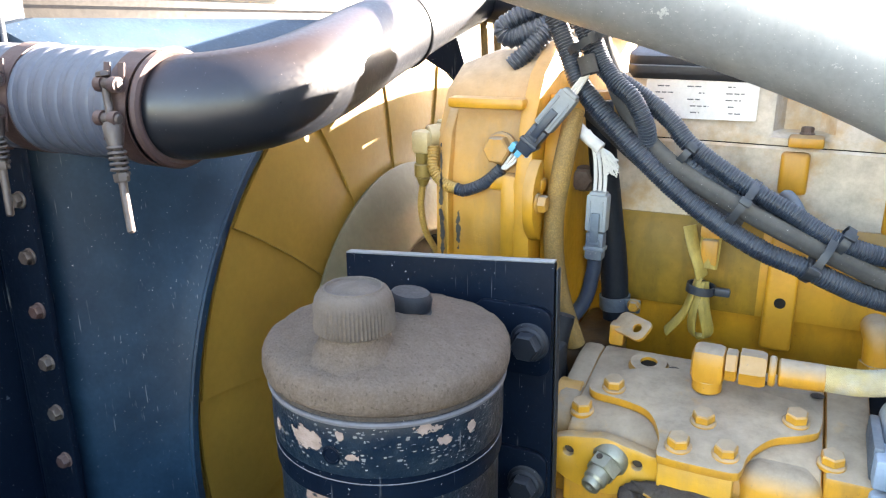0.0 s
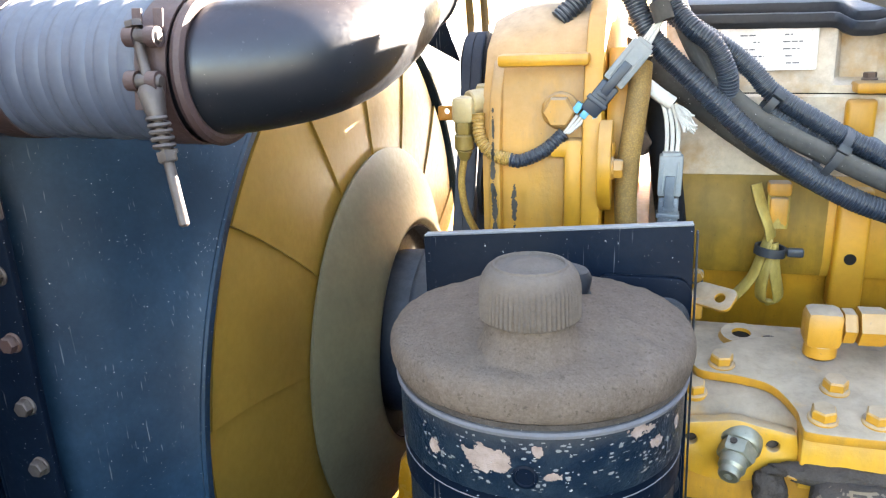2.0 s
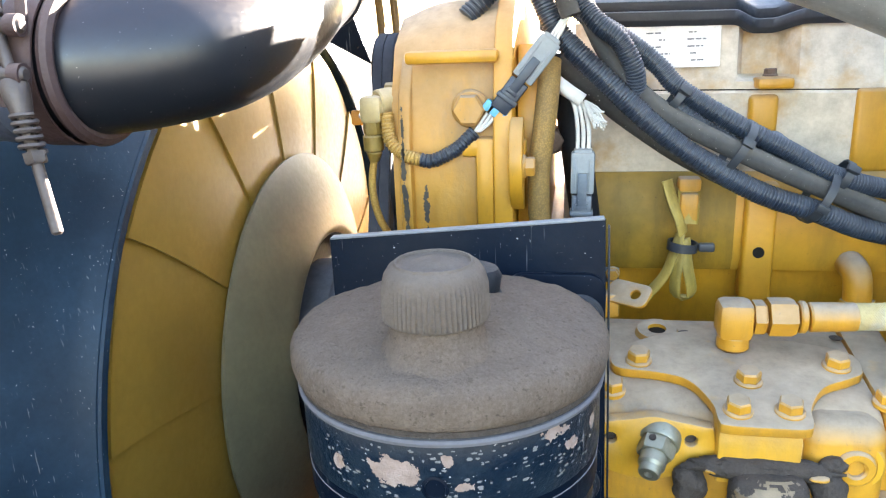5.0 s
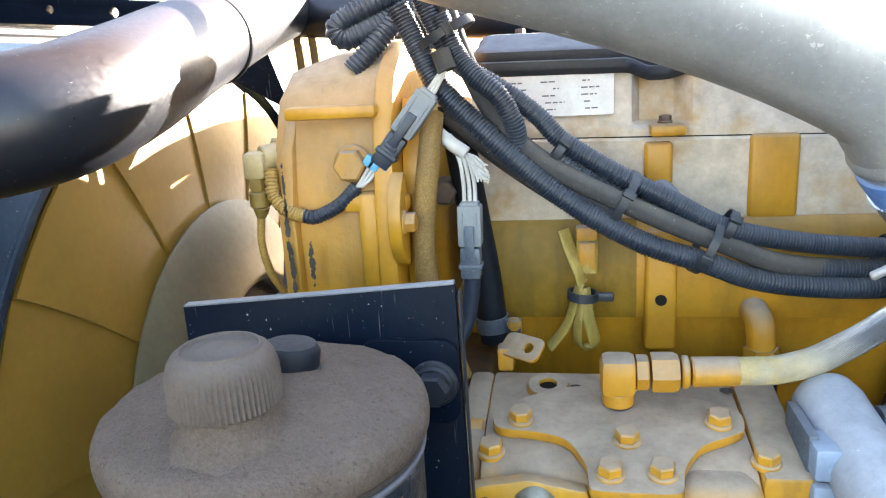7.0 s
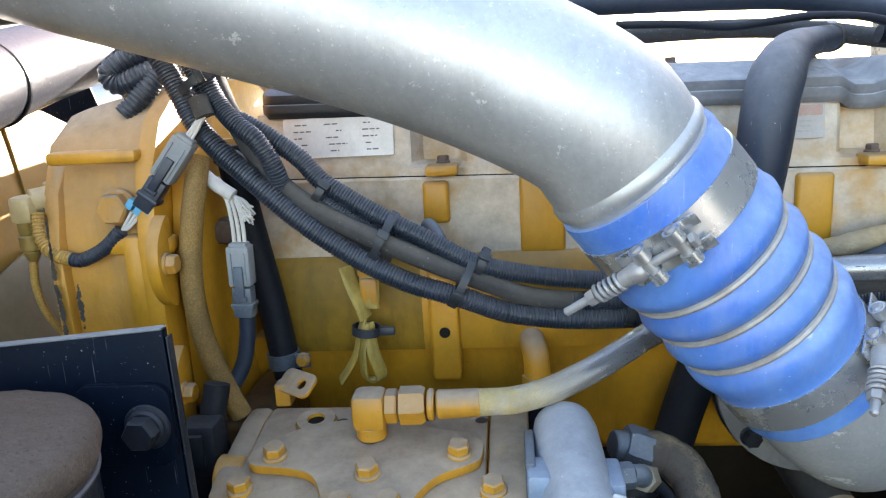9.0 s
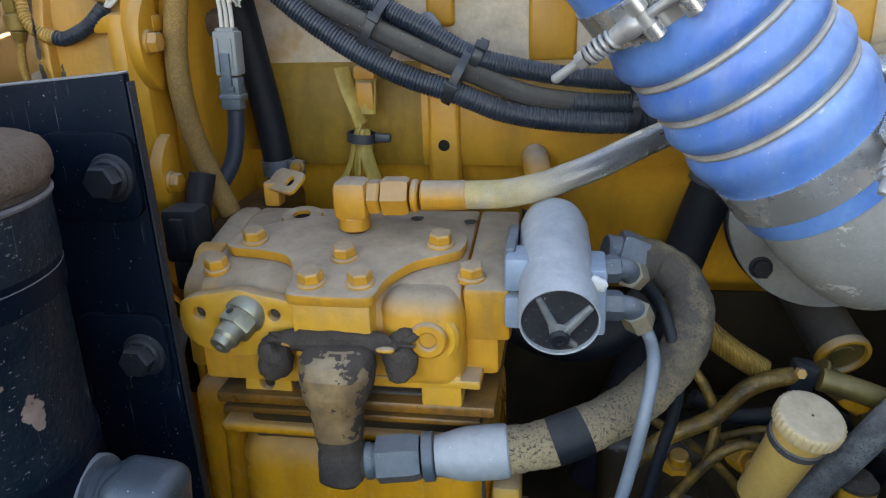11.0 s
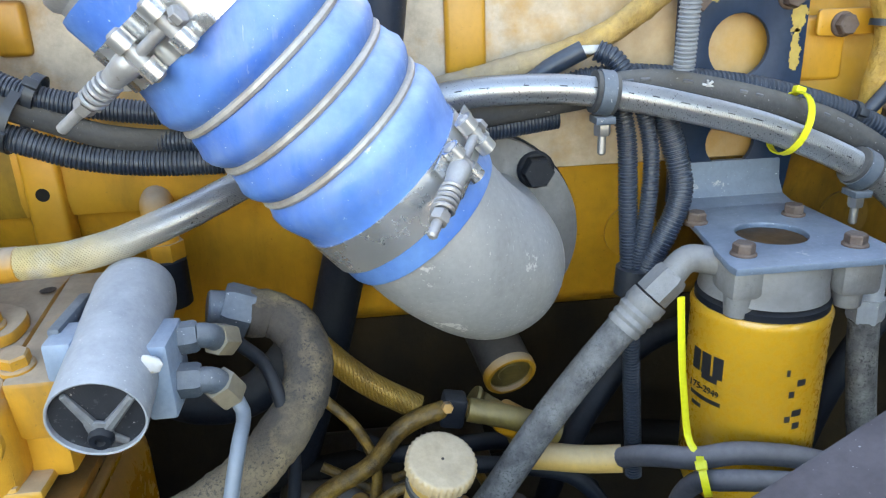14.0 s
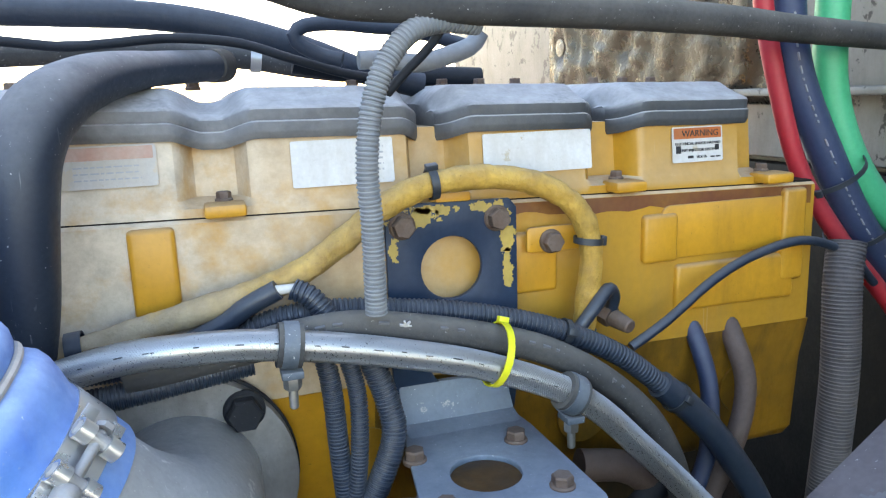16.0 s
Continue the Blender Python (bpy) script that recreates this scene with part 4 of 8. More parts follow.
# valve covers
for x0, x1 in ((-0.185, 0.208), (0.228, 0.622), (0.640, 0.805), (0.823, 0.978)):
    vc = thing("valve_cover", ((x0 + x1) / 2, 1.0, 1.537), "plastic valve cover coloured near-black for the intake tube's shade" if x0 < 0 else "dark grey plastic valve cover under pale dust on the engine", "valve cover", "valve covers")

    def sec(x, x0=x0, x1=x1):
        d = dip(x, POCKETS, 0.006, 0.03)
        e = max(0.0, 1 - min(x - x0, x1 - x) / 0.014)
        f = SIDE + 0.006 + 0.022 * d + 0.014 * e * e
        b = 1.5375 + sag(x) - 0.009 * d + 0.0004 * noise.noise(Vector((x * 40, 0, 0)))
        top = b + 0.038 - 0.006 * e * e - 0.004 * d
        return [(f + 0.004, b - 0.006), (f, b - 0.001), (f - 0.0005, b + 0.001), (f - 0.0005, b + 0.0080), (f + 0.0005, b + 0.0090), (f + 0.0025, b + 0.0093), (f + 0.0018, b + 0.0105), (f + 0.0018, b + 0.0185), (f + 0.004, b + 0.0205),
                (f + 0.010, b + 0.0225), (f + 0.030, top - 0.008), (f + 0.045, top - 0.001), (f + 0.07, top), (1.2, top), (1.23, b + 0.022), (1.23, b - 0.007)]
    part("shell", loft(steps(x0, x1, max(30, int((x1 - x0) / 0.0035))), sec), "cover_shaded" if x0 < 0 else "cover", vc)
    for bx in ((x0 + x1) / 2, x0 + 0.04, x1 - 0.04):
        bolt((bx, SIDE + 0.14, 1.5755 + sag(bx)), (0, 0, 1), 0.011, vc, "steel_rust")

# gear housing at the engine's front
gh = thing("gear_housing", (-0.29, 0.95, 1.2), "yellow gear housing at the engine's front, dusty on top", "engine cover")
# The hidden far shoulder is raised to keep sun off the fan and shroud.
outline = [(0.92, 0.75), (0.90, 1.08), (0.82, 1.17), (0.745, 1.235), (0.726, 1.275), (0.726, 1.45), (0.735, 1.50), (0.757, 1.545), (0.80, 1.572), (0.87, 1.58), (1.02, 1.582), (1.12, 1.594), (1.22, 1.59), (1.36, 1.56), (1.42, 1.45), (1.42, 0.75)]
SIDEWAYS = Matrix(((0, 0, 1, 0), (1, 0, 0, 0), (0, 1, 0, 0), (0, 0, 0, 1)))  # plane's x, y to world y, z; thickness towards +x


def housing(x):
    """The housing's outline, drawn in towards the front like a shallow dome."""
    k = min(1.0, max(0.0, (x + 0.36) / 0.07))
    f = 0.962 + 0.038 * (1 - (1 - k) ** 2)
    return [(1.05 + (y - 1.05) * (0.988 + 0.012 * f), 1.2 + (z - 1.2) * (f if z > 1.2 else 1)) for y, z in outline]


part("cover", loft([-0.36, -0.356, -0.35, -0.34, -0.325, -0.31, -0.29, -0.27, -0.253], housing), "yellow_dusty", gh, "yellow housing, dusty round the top")
part("front_flange", plate([(0.91, 0.75), (0.89, 1.08), (0.81, 1.165), (0.733, 1.23), (0.714, 1.27), (0.714, 1.44), (0.726, 1.49), (0.75, 1.522), (0.80, 1.545), (0.87, 1.55), (1.02, 1.55), (1.22, 1.51), (1.38, 1.38), (1.39, 0.75)], 0.012, Matrix.Translation((-0.352, 0, 0)) @ SIDEWAYS, bevel=0.003), "yellow_dusty", gh)
part("rear_flange", plate([(0.90, 0.75), (0.88, 1.08), (0.80, 1.165), (0.727, 1.23), (0.708, 1.27), (0.708, 1.44), (0.722, 1.51), (0.75, 1.552), (0.80, 1.582), (1.02, 1.59), (1.38, 1.42), (1.39, 0.75)], 0.018, Matrix.Translation((-0.262, 0, 0)) @ SIDEWAYS, bevel=0.003), "yellow", gh)
part("back_plate", plate([(0.92, 0.75), (0.90, 1.08), (0.82, 1.17), (0.755, 1.235), (0.74, 1.275), (0.74, 1.45), (0.76, 1.53), (1.3, 1.5), (1.38, 0.75)], 0.022, Matrix.Translation((-0.242, 0, 0)) @ SIDEWAYS, bevel=0.002), "yellow", gh)
part("rib", box((-0.30, 0.728, 1.522), (0.086, 0.02, 0.012), 0.004), "yellow", gh)
part("rib", box((-0.262, 0.722, 1.44), (0.06, 0.02, 0.016), 0.004), "yellow", gh)
part("boss", box((-0.27, 0.722, 1.40), (0.018, 0.022, 0.1), 0.005), "yellow", gh)
for z in (1.425, 1.30):
    part("ear", plate(smooth_outline([(0.692, z - 0.02), (0.692, z + 0.02), (0.72, z + 0.04), (0.72, z - 0.04)], 5), 0.012, Matrix.Translation((-0.246, 0, 0)) @ SIDEWAYS), "yellow", gh)
    bolt((-0.234, 0.703, z), (1, 0, 0), 0.016, gh, "yellow_dusty")
bolt((-0.284, 0.728, 1.475), (0, -1, 0), 0.026, gh, "yellow_dusty")
bolt((-0.212, 0.80, 1.435), (0, -1, 0), 0.022, gh, "steel_rust")
part("sealant", scuffs(Matrix.Translation((-0.346, 0.7085, 0)) @ UPRIGHT, [(0.0, 1.335, 0.0022, 0.020), (0.0012, 1.375, 0.0026, 0.028), (-0.0004, 1.415, 0.0022, 0.030), (0.0006, 1.455, 0.0014, 0.024), (0.020, 1.385, 0.0030, 0.020)], 9, 0.0007, 0.7), "sealant", gh, "smeared dark sealant")

# ---- cooling: radiator, shroud, fan ----
FAN_Y, FAN_Z = 1.105, 1.067
rad = thing("radiator", (-0.86, FAN_Y, 0.5), "truck radiator core in a black steel frame", "radiator")
part("core", box((-0.89, FAN_Y, 1.07), (0.07, 1.16, 1.14), 0.004), "dark", rad, "dark finned core")
for i in range(56):
    put("fin", bpy.data.meshes.get("fin") or (lambda b: (b.to_mesh(mm := bpy.data.meshes.new("fin")), finish(mm, "rubber"), mm)[2])(box((0, 0, 0), (0.012, 1.14, 0.003), 0)), Matrix.Translation((-0.852, FAN_Y, 0.53 + i * 0.0195)), rad)
part("side_channel", [box((-0.755, 0.495, 1.07), (0.065, 0.008, 1.2), 0.002), box((-0.79, 0.53, 1.07), (0.008, 0.075, 1.2), 0.002)], "black", rad, "black side channel with a row of bolts")
part("side_tank", box((-0.87, 0.5, 1.07), (0.14, 0.12, 1.24), 0.012), "black", rad)
part("top_tank", box((-0.88, FAN_Y, 1.60), (0.16, 1.2, 0.055), 0.015), "dark", rad)
for i in range(12):
    bolt((-0.737 - 0.0 * i, 0.491, 1.49 - i * 0.063), (0, -1, 0), 0.014, rad, "clamp_dirty" if i % 3 else "maroon")
shroud = thing("fan_shroud", (-0.66, FAN_Y, 0.5), "dark blue-grey fan shroud with a round opening", "fan shroud")


def shroud_mesh():
    bm = bmesh.new()
    n = 128
    rings = []
    for x, k in ((-0.795, 1.0), (-0.76, 1.0), (-0.72, 0.8), (-0.68, 0.45), (-0.655, 0.12), (-0.637, 0.02), (-0.631, 0.0), (-0.631, -0.01), (-0.655, -0.01), (-0.70, 0.35), (-0.75, 0.85), (-0.79, 0.97)):
        ring = []
        for i in range(n):
            a = 2 * math.pi * i / n
            c, s = math.cos(a), math.sin(a)
            sq = min(0.60 / max(abs(c), 0.01), (0.545 if s > 0 else 0.60) / max(abs(s), 0.01))
            sq = min(sq, 0.60 * 1.33)
            r = 0.522 + k * (sq - 0.522) if k >= 0 else 0.522 + k
            ring.append(bm.verts.new((x, FAN_Y + c * r, FAN_Z + s * r)))
        rings.append(ring)
    for a, b in zip(rings, rings[1:] + rings[:1]):
        for i in range(n):
            bm.faces.new((a[i], a[(i + 1) % n], b[(i + 1) % n], b[i]))
    bmesh.ops.recalc_face_normals(bm, faces=bm.faces)
    return bm


part("cone", shroud_mesh(), "shroud", shroud)
part("rim", lathe((-0.634, FAN_Y, FAN_Z), (1, 0, 0), [(0.514, 0), (0.523, 0), (0.5245, 0.003), (0.523, 0.006), (0.514, 0.006), (0.514, 0)], 128), "shroud", shroud)

fan = thing("engine_fan", (-0.6, FAN_Y, FAN_Z), "large yellow-brown cooling fan with broad blades", "fan")
part("hub", lathe((-0.668, FAN_Y, FAN_Z), (1, 0, 0), [(0, 0), (0.16, 0), (0.172, 0.02), (0.172, 0.050), (0, 0.055)], 64), "yellow_fan", fan)


def blade():
    bm = bmesh.new()
    nr, nc = 14, 12
    grid = []
    for side in (0, 1):
        rows = []
        for i in range(nr + 1):
            t = i / nr
            r = 0.165 + (0.498 - 0.165) * t
            wide = radians(62 - 14 * t)
            row = []
            for j in range(nc + 1):
                u = j / nc - 0.5
                a = u * wide + 0.10 * t * t
                x = -0.614 - 0.02 * t ** 1.3 + 0.012 * (2 * u) + 0.008 * (1 - 4 * u * u) - 0.004 * side
                row.append(bm.verts.new((x, FAN_Y + r * math.cos(a), FAN_Z + r * math.sin(a))))
            rows.append(row)
        grid.append(rows)
    for side in (0, 1):
        for i in range(nr):
            for j in range(nc):
                q = grid[side]
                bm.faces.new((q[i][j], q[i + 1][j], q[i + 1][j + 1], q[i][j + 1]))
    f, b = grid
    ring = [(i, 0) for i in range(nr)] + [(nr, j) for j in range(nc)] + [(i, nc) for i in range(nr, 0, -1)] + [(0, j) for j in range(nc, 0, -1)]
    for (i, j), (k, l) in zip(ring, ring[1:] + ring[:1]):
        bm.faces.new((f[i][j], f[k][l], b[k][l], b[i][j]))
    bmesh.ops.recalc_face_normals(bm, faces=bm.faces)
    return bm


blade_bm = blade()
bmesh.ops.translate(blade_bm, verts=blade_bm.verts, vec=(0.6, -FAN_Y, -FAN_Z))
blade_me = bpy.data.meshes.new("blade")
blade_bm.to_mesh(blade_me)
finish(blade_me, "yellow_fan")
for i in range(14):
    put("blade", blade_me, Matrix.Translation((-0.614, FAN_Y, FAN_Z)) @ Matrix.Rotation(radians(360 / 14 * i + 12), 4, "X"), fan)
part("disc", lathe((-0.566, FAN_Y, FAN_Z), (1, 0, 0), [(0.10, -0.036), (0.29, -0.058), (0.303, -0.052), (0.305, -0.047), (0.300, -0.043), (0.25, -0.026), (0.205, -0.006), (0.190, 0.0005), (0.184, 0.0), (0.178, -0.004), (0.178, -0.036), (0.10, -0.036)], 96), "fan_hub", fan, "dull grey-olive centre disc")
part("bore", lathe((-0.598, FAN_Y, FAN_Z), (1, 0, 0), [(0.10, 0), (0.1775, 0), (0.1775, 0.026), (0.1755, 0.026), (0.1755, 0.002), (0.10, 0.002)], 72), "dark", fan, "dark recess inside the hub")
fb = thing("front_bracket", (-0.45, 0.9, 0.55), "oily orange-yellow cast bracket below the fan pulley", "bracket")
part("casting", plate([(-0.533, 0.55), (-0.36, 0.55), (-0.36, 1.0), (-0.48, 1.0), (-0.508, 0.99), (-0.527, 0.965), (-0.533, 0.93)], 0.05, Matrix.Translation((0, 0.925, 0)) @ UPRIGHT, bevel=0.006), "orange_oily", fb)
pul = thing("fan_pulley", (-0.5, FAN_Y, FAN_Z), "black grooved fan drive pulley", "pulley")
prof = [(0, -0.03), (0.135, -0.03), (0.137, 0.022), (0.148, 0.026), (0.158, 0.030), (0.165, 0.036), (0.166, 0.040), (0.166, 0.066), (0.163, 0.068), (0.158, 0.069), (0.158, 0.0725), (0.164, 0.0735),
        (0.166, 0.075), (0.166, 0.083), (0.163, 0.085), (0.152, 0.086), (0.150, 0.090), (0.150, 0.106), (0.144, 0.110), (0, 0.110)]
part("wheel", lathe((-0.568, FAN_Y, FAN_Z), (1, 0, 0), prof, 96), "rubber_blue", pul)
part("shaft", cyl((-0.462, FAN_Y, FAN_Z), (-0.368, FAN_Y, FAN_Z), 0.05, seg=32), "dark", pul, "dark drive shaft")
upper = thing("idler_pulley", (-0.42, 1.06, 1.488), "small dark belt pulley beside the gear housing", "pulley")
part("wheel", lathe((-0.456, 1.06, 1.488), (1, 0, 0), [(0, 0), (0.05, 0), (0.055, 0.002), (0.052, 0.004), (0.052, 0.031), (0.055, 0.033), (0.05, 0.036), (0.02, 0.036), (0.02, 0.09), (0, 0.09)], 40), "rubber", upper)
crank = thing("drive_pulley", (-0.42, 0.92, 1.0), "dark steel belt pulley behind the mounting plate", "pulley")
part("wheel", lathe((-0.460, 0.92, 1.0), (1, 0, 0), [(0, 0), (0.085, 0), (0.091, 0.004), (0.084, 0.007), (0.084, 0.036), (0.091, 0.040), (0.05, 0.045), (0.05, 0.105), (0, 0.105)], 48), "rubber", crank)


def belt_mesh(x0, x1, thick=0.003):
    """A belt or a rib of it round the two pulleys."""
    cu, ru, cl, rl = Vector((1.06, 1.488)), 0.054, Vector((0.92, 1.0)), 0.086
    d = cl - cu
    ang = math.atan2(d.y, d.x)
    off = math.acos((ru - rl) / d.length)
    pts = []
    for i in range(17):
        a = ang + off + (2 * math.pi - 2 * off) * i / 16
        pts.append(cu + ru * Vector((math.cos(a), math.sin(a))))
    for i in range(25):
        a = ang - off + 2 * off * i / 24
        pts.append(cl + rl * Vector((math.cos(a), math.sin(a))))
    bm = bmesh.new()
    rows = []
    k = len(pts)
    for i, p in enumerate(pts):
        t = (pts[(i + 1) % k] - pts[i - 1]).normalized()
        nn = Vector((t.y, -t.x))
        rows.append([bm.verts.new((x, *(p + nn * o))) for x, o in ((x0, thick), (x1, thick), (x1, -0.003), (x0, -0.003))])
    for a, b in zip(rows, rows[1:] + rows[:1]):
        for i in range(4):
            bm.faces.new((a[i], a[(i + 1) % 4], b[(i + 1) % 4], b[i]))
    bmesh.ops.recalc_face_normals(bm, faces=bm.faces)
    return bm


tens = thing("tensioner_pulley", (-0.38, 0.90, 1.365), "black double-flanged roller on the gear housing's front", "pulley")
part("roller", lathe((-0.402, 0.90, 1.365), (1, 0, 0), [(0, 0), (0.034, 0), (0.040, 0.002), (0.040, 0.007), (0.034, 0.010), (0.034, 0.019), (0.040, 0.022), (0.040, 0.028), (0.030, 0.031), (0.030, 0.044), (0, 0.044)], 40), "rubber", tens)

db = thing("drive_belt", (-0.44, 0.95, 0.88), "wide black ribbed drive belt running over the pulleys", "belt")
part("backing", belt_mesh(-0.452, -0.425, 0.0015), "rubber_blue", db)
for k in range(2):
    part("rib", belt_mesh(-0.4515 + k * 0.0135, -0.4395 + k * 0.0135, 0.0035), "rubber_blue", db)

# Made-up pipes beyond the engine; they break up the sun on the fan.
for z0, r0 in ((1.430, 0.121), (1.585, 0.026)):
    whole("shade_pipe", tube([(-0.31, 1.36, z0 - 0.01), (-0.33, 1.44, z0), (-0.34, 1.60, z0 + 0.008), (-0.33, 1.80, z0 + 0.004), (-0.28, 1.98, z0 - 0.04)], r0, 20), "dark", "made-up dark pipe that keeps sun off the fan", "pipe", group="far pipes")
# Made-up rail behind the housing; it stops a sun streak on the shroud.
whole("shade_rail", tube([(-0.37, 1.24, 1.618), (-0.25, 1.25, 1.622), (-0.1, 1.25, 1.618)], 0.022, 18), "dark", "made-up dark rail that keeps sun off the shroud", "pipe")

# ---- charge air pipe at the front ----
cp = thing("charge_air_pipe", (-0.5, 0.5, 1.53), "glossy black charge air pipe elbow over the fan", "pipe")
part("elbow", tube([(-0.56, 0.478, 1.534), (-0.51, 0.482, 1.533), (-0.465, 0.50, 1.535), (-0.432, 0.545, 1.543), (-0.425, 0.62, 1.56), (-0.443, 0.76, 1.588), (-0.47, 0.98, 1.627), (-0.52, 1.4, 1.69)], 0.0455, 40, 0.008), "gloss_black", cp)
part("weld", tube([Vector((-0.447, 0.80, 1.595)) + 0.0455 * (Vector((0.99, 0.12, 0)) * math.cos(a) + Vector((0, -0.17, 0.98)) * math.sin(a)) for a in steps(0, 6.283, 24)], 0.002, 6), "gloss_black", cp)
ch = thing("hose_coupler", (-0.62, 0.475, 1.536), "faded grey-blue ribbed silicone coupler on the pipe", "hose coupler")
part("sleeve", tube([(-0.72, 0.468, 1.540), (-0.64, 0.473, 1.538), (-0.515, 0.480, 1.5335)], 0.0484, 40, 0.004), "blue_grey", ch)
for k in range(11):
    q = Vector((-0.705, 0.469, 1.5395)).lerp(Vector((-0.528, 0.4795, 1.534)), k / 10)
    part("rib", lathe(q, (1, 0.055, -0.03), [(0.0480, -0.0066), (0.0490, -0.0055), (0.0496, -0.003), (0.0496, 0.003), (0.0490, 0.0055), (0.0480, 0.0066)], 40), "blue_grey", ch)


def tbolt_clamp(c, axis, r, spot, label, group, width=0.02, rod=0.075, down=(0, 0, -1), mat="steel", band_mat="steel", lean=0.0):
    """A spring T-bolt clamp: band, two trunnions, rod, spring and nut. spot: the way from the axis to the bolt."""
    c, a = Vector(c), Vector(axis).normalized()
    t = thing("hose_clamp", c, label, "hose clamp", group)
    part("band", band(c, a, r, width, 0.0014, 56), band_mat, t)
    part("bridge", band(c, a, r - 0.0004, width * 0.72, 0.0009, 56), band_mat, t)
    s = Vector(spot)
    s = (s - a * s.dot(a)).normalized()
    d = a.cross(s)
    if d.dot(Vector(down)) < 0:
        d = -d
    p = c + s * (r + 0.0075)
    rot = Matrix((a, d, s)).transposed().to_4x4()
    for k, w in ((-0.016, -1), (0.011, 1)):
        part("trunnion", cyl(p + d * k - a * width * 0.56, p + d * k + a * width * 0.56, 0.0046, seg=16), mat, t)
        for q in (-0.34, 0.34):
            e0 = p + d * k + a * width * q
            part("loop", [lathe(e0 - a * width * 0.16, a, [(0.0047, 0), (0.0064, 0), (0.0064, width * 0.32), (0.0047, width * 0.32), (0.0047, 0)], 20),
                          box(e0 - s * 0.0058 - d * 0.008 * -w, (width * 0.31, 0.020, 0.0016), 0.0004, rot)], band_mat, t)
    e = d
    if lean:
        d = (Matrix.Rotation(radians(-lean), 3, s) @ d).normalized()
        if d.dot(a) < 0:
            d = (e * 2 * d.dot(e) - d).normalized()
    part("rod", cyl(p - d * 0.022, p + d * rod, 0.0034, seg=12), mat, t)
    part("head", nut(p - d * 0.0225, -d, 0.010, 0.004), mat, t)
    part("sleeve", [lathe(p + d * 0.014, d, [(0, 0), (0.0062, 0), (0.0078, 0.003), (0.0078, 0.007), (0.0066, 0.016), (0.0060, 0.020), (0, 0.020)], 18)], mat, t)
    coil = []
    for i in range(61):
        w = i / 60
        an = w * 2 * math.pi * 5
        coil.append(p + d * (0.034 + 0.022 * w) + (a * math.cos(an) + s * math.sin(an)) * 0.0062)
    part("spring", tube(coil, 0.0016, 6, 0.002), mat, t)
    part("nut", nut(p + d * 0.056, d, 0.011, 0.007), mat, t)
    return t


tbolt_clamp((-0.508, 0.4805, 1.533), (1, 0.05, -0.03), 0.0495, (0.05, -1, 0.15), "steel spring T-bolt clamp with a rusty band", "charge pipe clamps", 0.022, 0.105, (0.05, 0.1, -1), "clamp_dirty", "maroon", 14)
tbolt_clamp((-0.643, 0.473, 1.538), (1, 0.05, -0.03), 0.0495, (0.0, -1, 0.1), "steel spring T-bolt clamp with a rusty band", "charge pipe clamps", 0.022, 0.105, (0.0, 0.1, -1), "clamp_dirty", "maroon", 8)
lip = thing("hose_lip", (-0.49, 0.48, 1.533), "cracked brown rubber lip at the coupler's end", "hose end")
part("ring", tube([Vector((-0.489, 0.483, 1.533)) + 0.0475 * (Vector((0, 1, 0)) * math.cos(a) + Vector((0, 0, 1)) * math.sin(a)) for a in steps(0, 6.2832, 40)], 0.0048, 8, 0.004), "maroon", lip)
stub = thing("intercooler_pipe", (-0.8, 0.465, 1.54), "dark pipe stub from the cooler into the coupler", "pipe")
part("stub", tube([(-0.92, 0.46, 1.545), (-0.8, 0.464, 1.543), (-0.66, 0.472, 1.539)], 0.0455, 32), "maroon", stub)

# ---- reservoir and its bracket ----
RX, RY = -0.258, 0.435
res = thing("fluid_reservoir", (RX, RY, 1.05), "dark chipped cylindrical reservoir with a dust-caked lid", "reservoir")
part("body", lathe((RX, RY, 1.0), (0, 0, 1), [(0, 0), (0.08, 0), (0.0835, 0.004), (0.0835, 0.31), (0.0845, 0.312), (0.0865, 0.318), (0.0865, 0.345), (0.087, 0.362), (0.085, 0.366), (0, 0.366)], 72), "black_worn", res, "dark blue-black can with chipped paint")
part("bead", lathe((RX, RY, 1.308), (0, 0, 1), [(0.0835, 0), (0.0862, 0.003), (0.0835, 0.006), (0.0835, 0)], 72), "scuff_grey", res, "pale worn bead")
lid_bm = lathe((RX, RY, 1.362), (0, 0, 1), [(0, 0), (0.0875, 0), (0.0898, 0.002), (0.0908, 0.005), (0.0915, 0.010), (0.0912, 0.015), (0.0897, 0.0190), (0.0870, 0.0218), (0.083, 0.0235)]
               + [(0.083 - 0.0042 * k, 0.0235 + 0.00105 * k) for k in range(1, 15)] + [(0.02, 0.0392), (0.012, 0.0396), (0.005, 0.0398), (0, 0.0398)], 160)
for v in lid_bm.verts:
    if v.co.z > 1.3625:
        q = noise.fractal(v.co * 70, 1.0, 2.0, 5)
        v.co.z += 0.0017 * q
        k = 1.0 + 0.008 * noise.noise(v.co * 45)
        v.co.x, v.co.y = RX + (v.co.x - RX) * k, RY + (v.co.y - RY) * k
lid = part("lid", lid_bm, "dirt", res, "brown dust-caked lid")
part("lid_seam", lathe((RX, RY, 1.3585), (0, 0, 1), [(0.085, 0), (0.0878, 0.0004), (0.0878, 0.0034), (0.085, 0.0036), (0.085, 0)], 72), "grease", res, "dark gap under the lid")
part("rim", lathe((RX, RY, 1.3530), (0, 0, 1), [(0.0860, 0), (0.0884, 0.0012), (0.0888, 0.0030), (0.0878, 0.0044), (0.0860, 0.0046), (0.0860, 0)], 96), "scuff_grey", res, "rolled rim with worn paint")
CX, CY = RX + 0.002, RY - 0.046
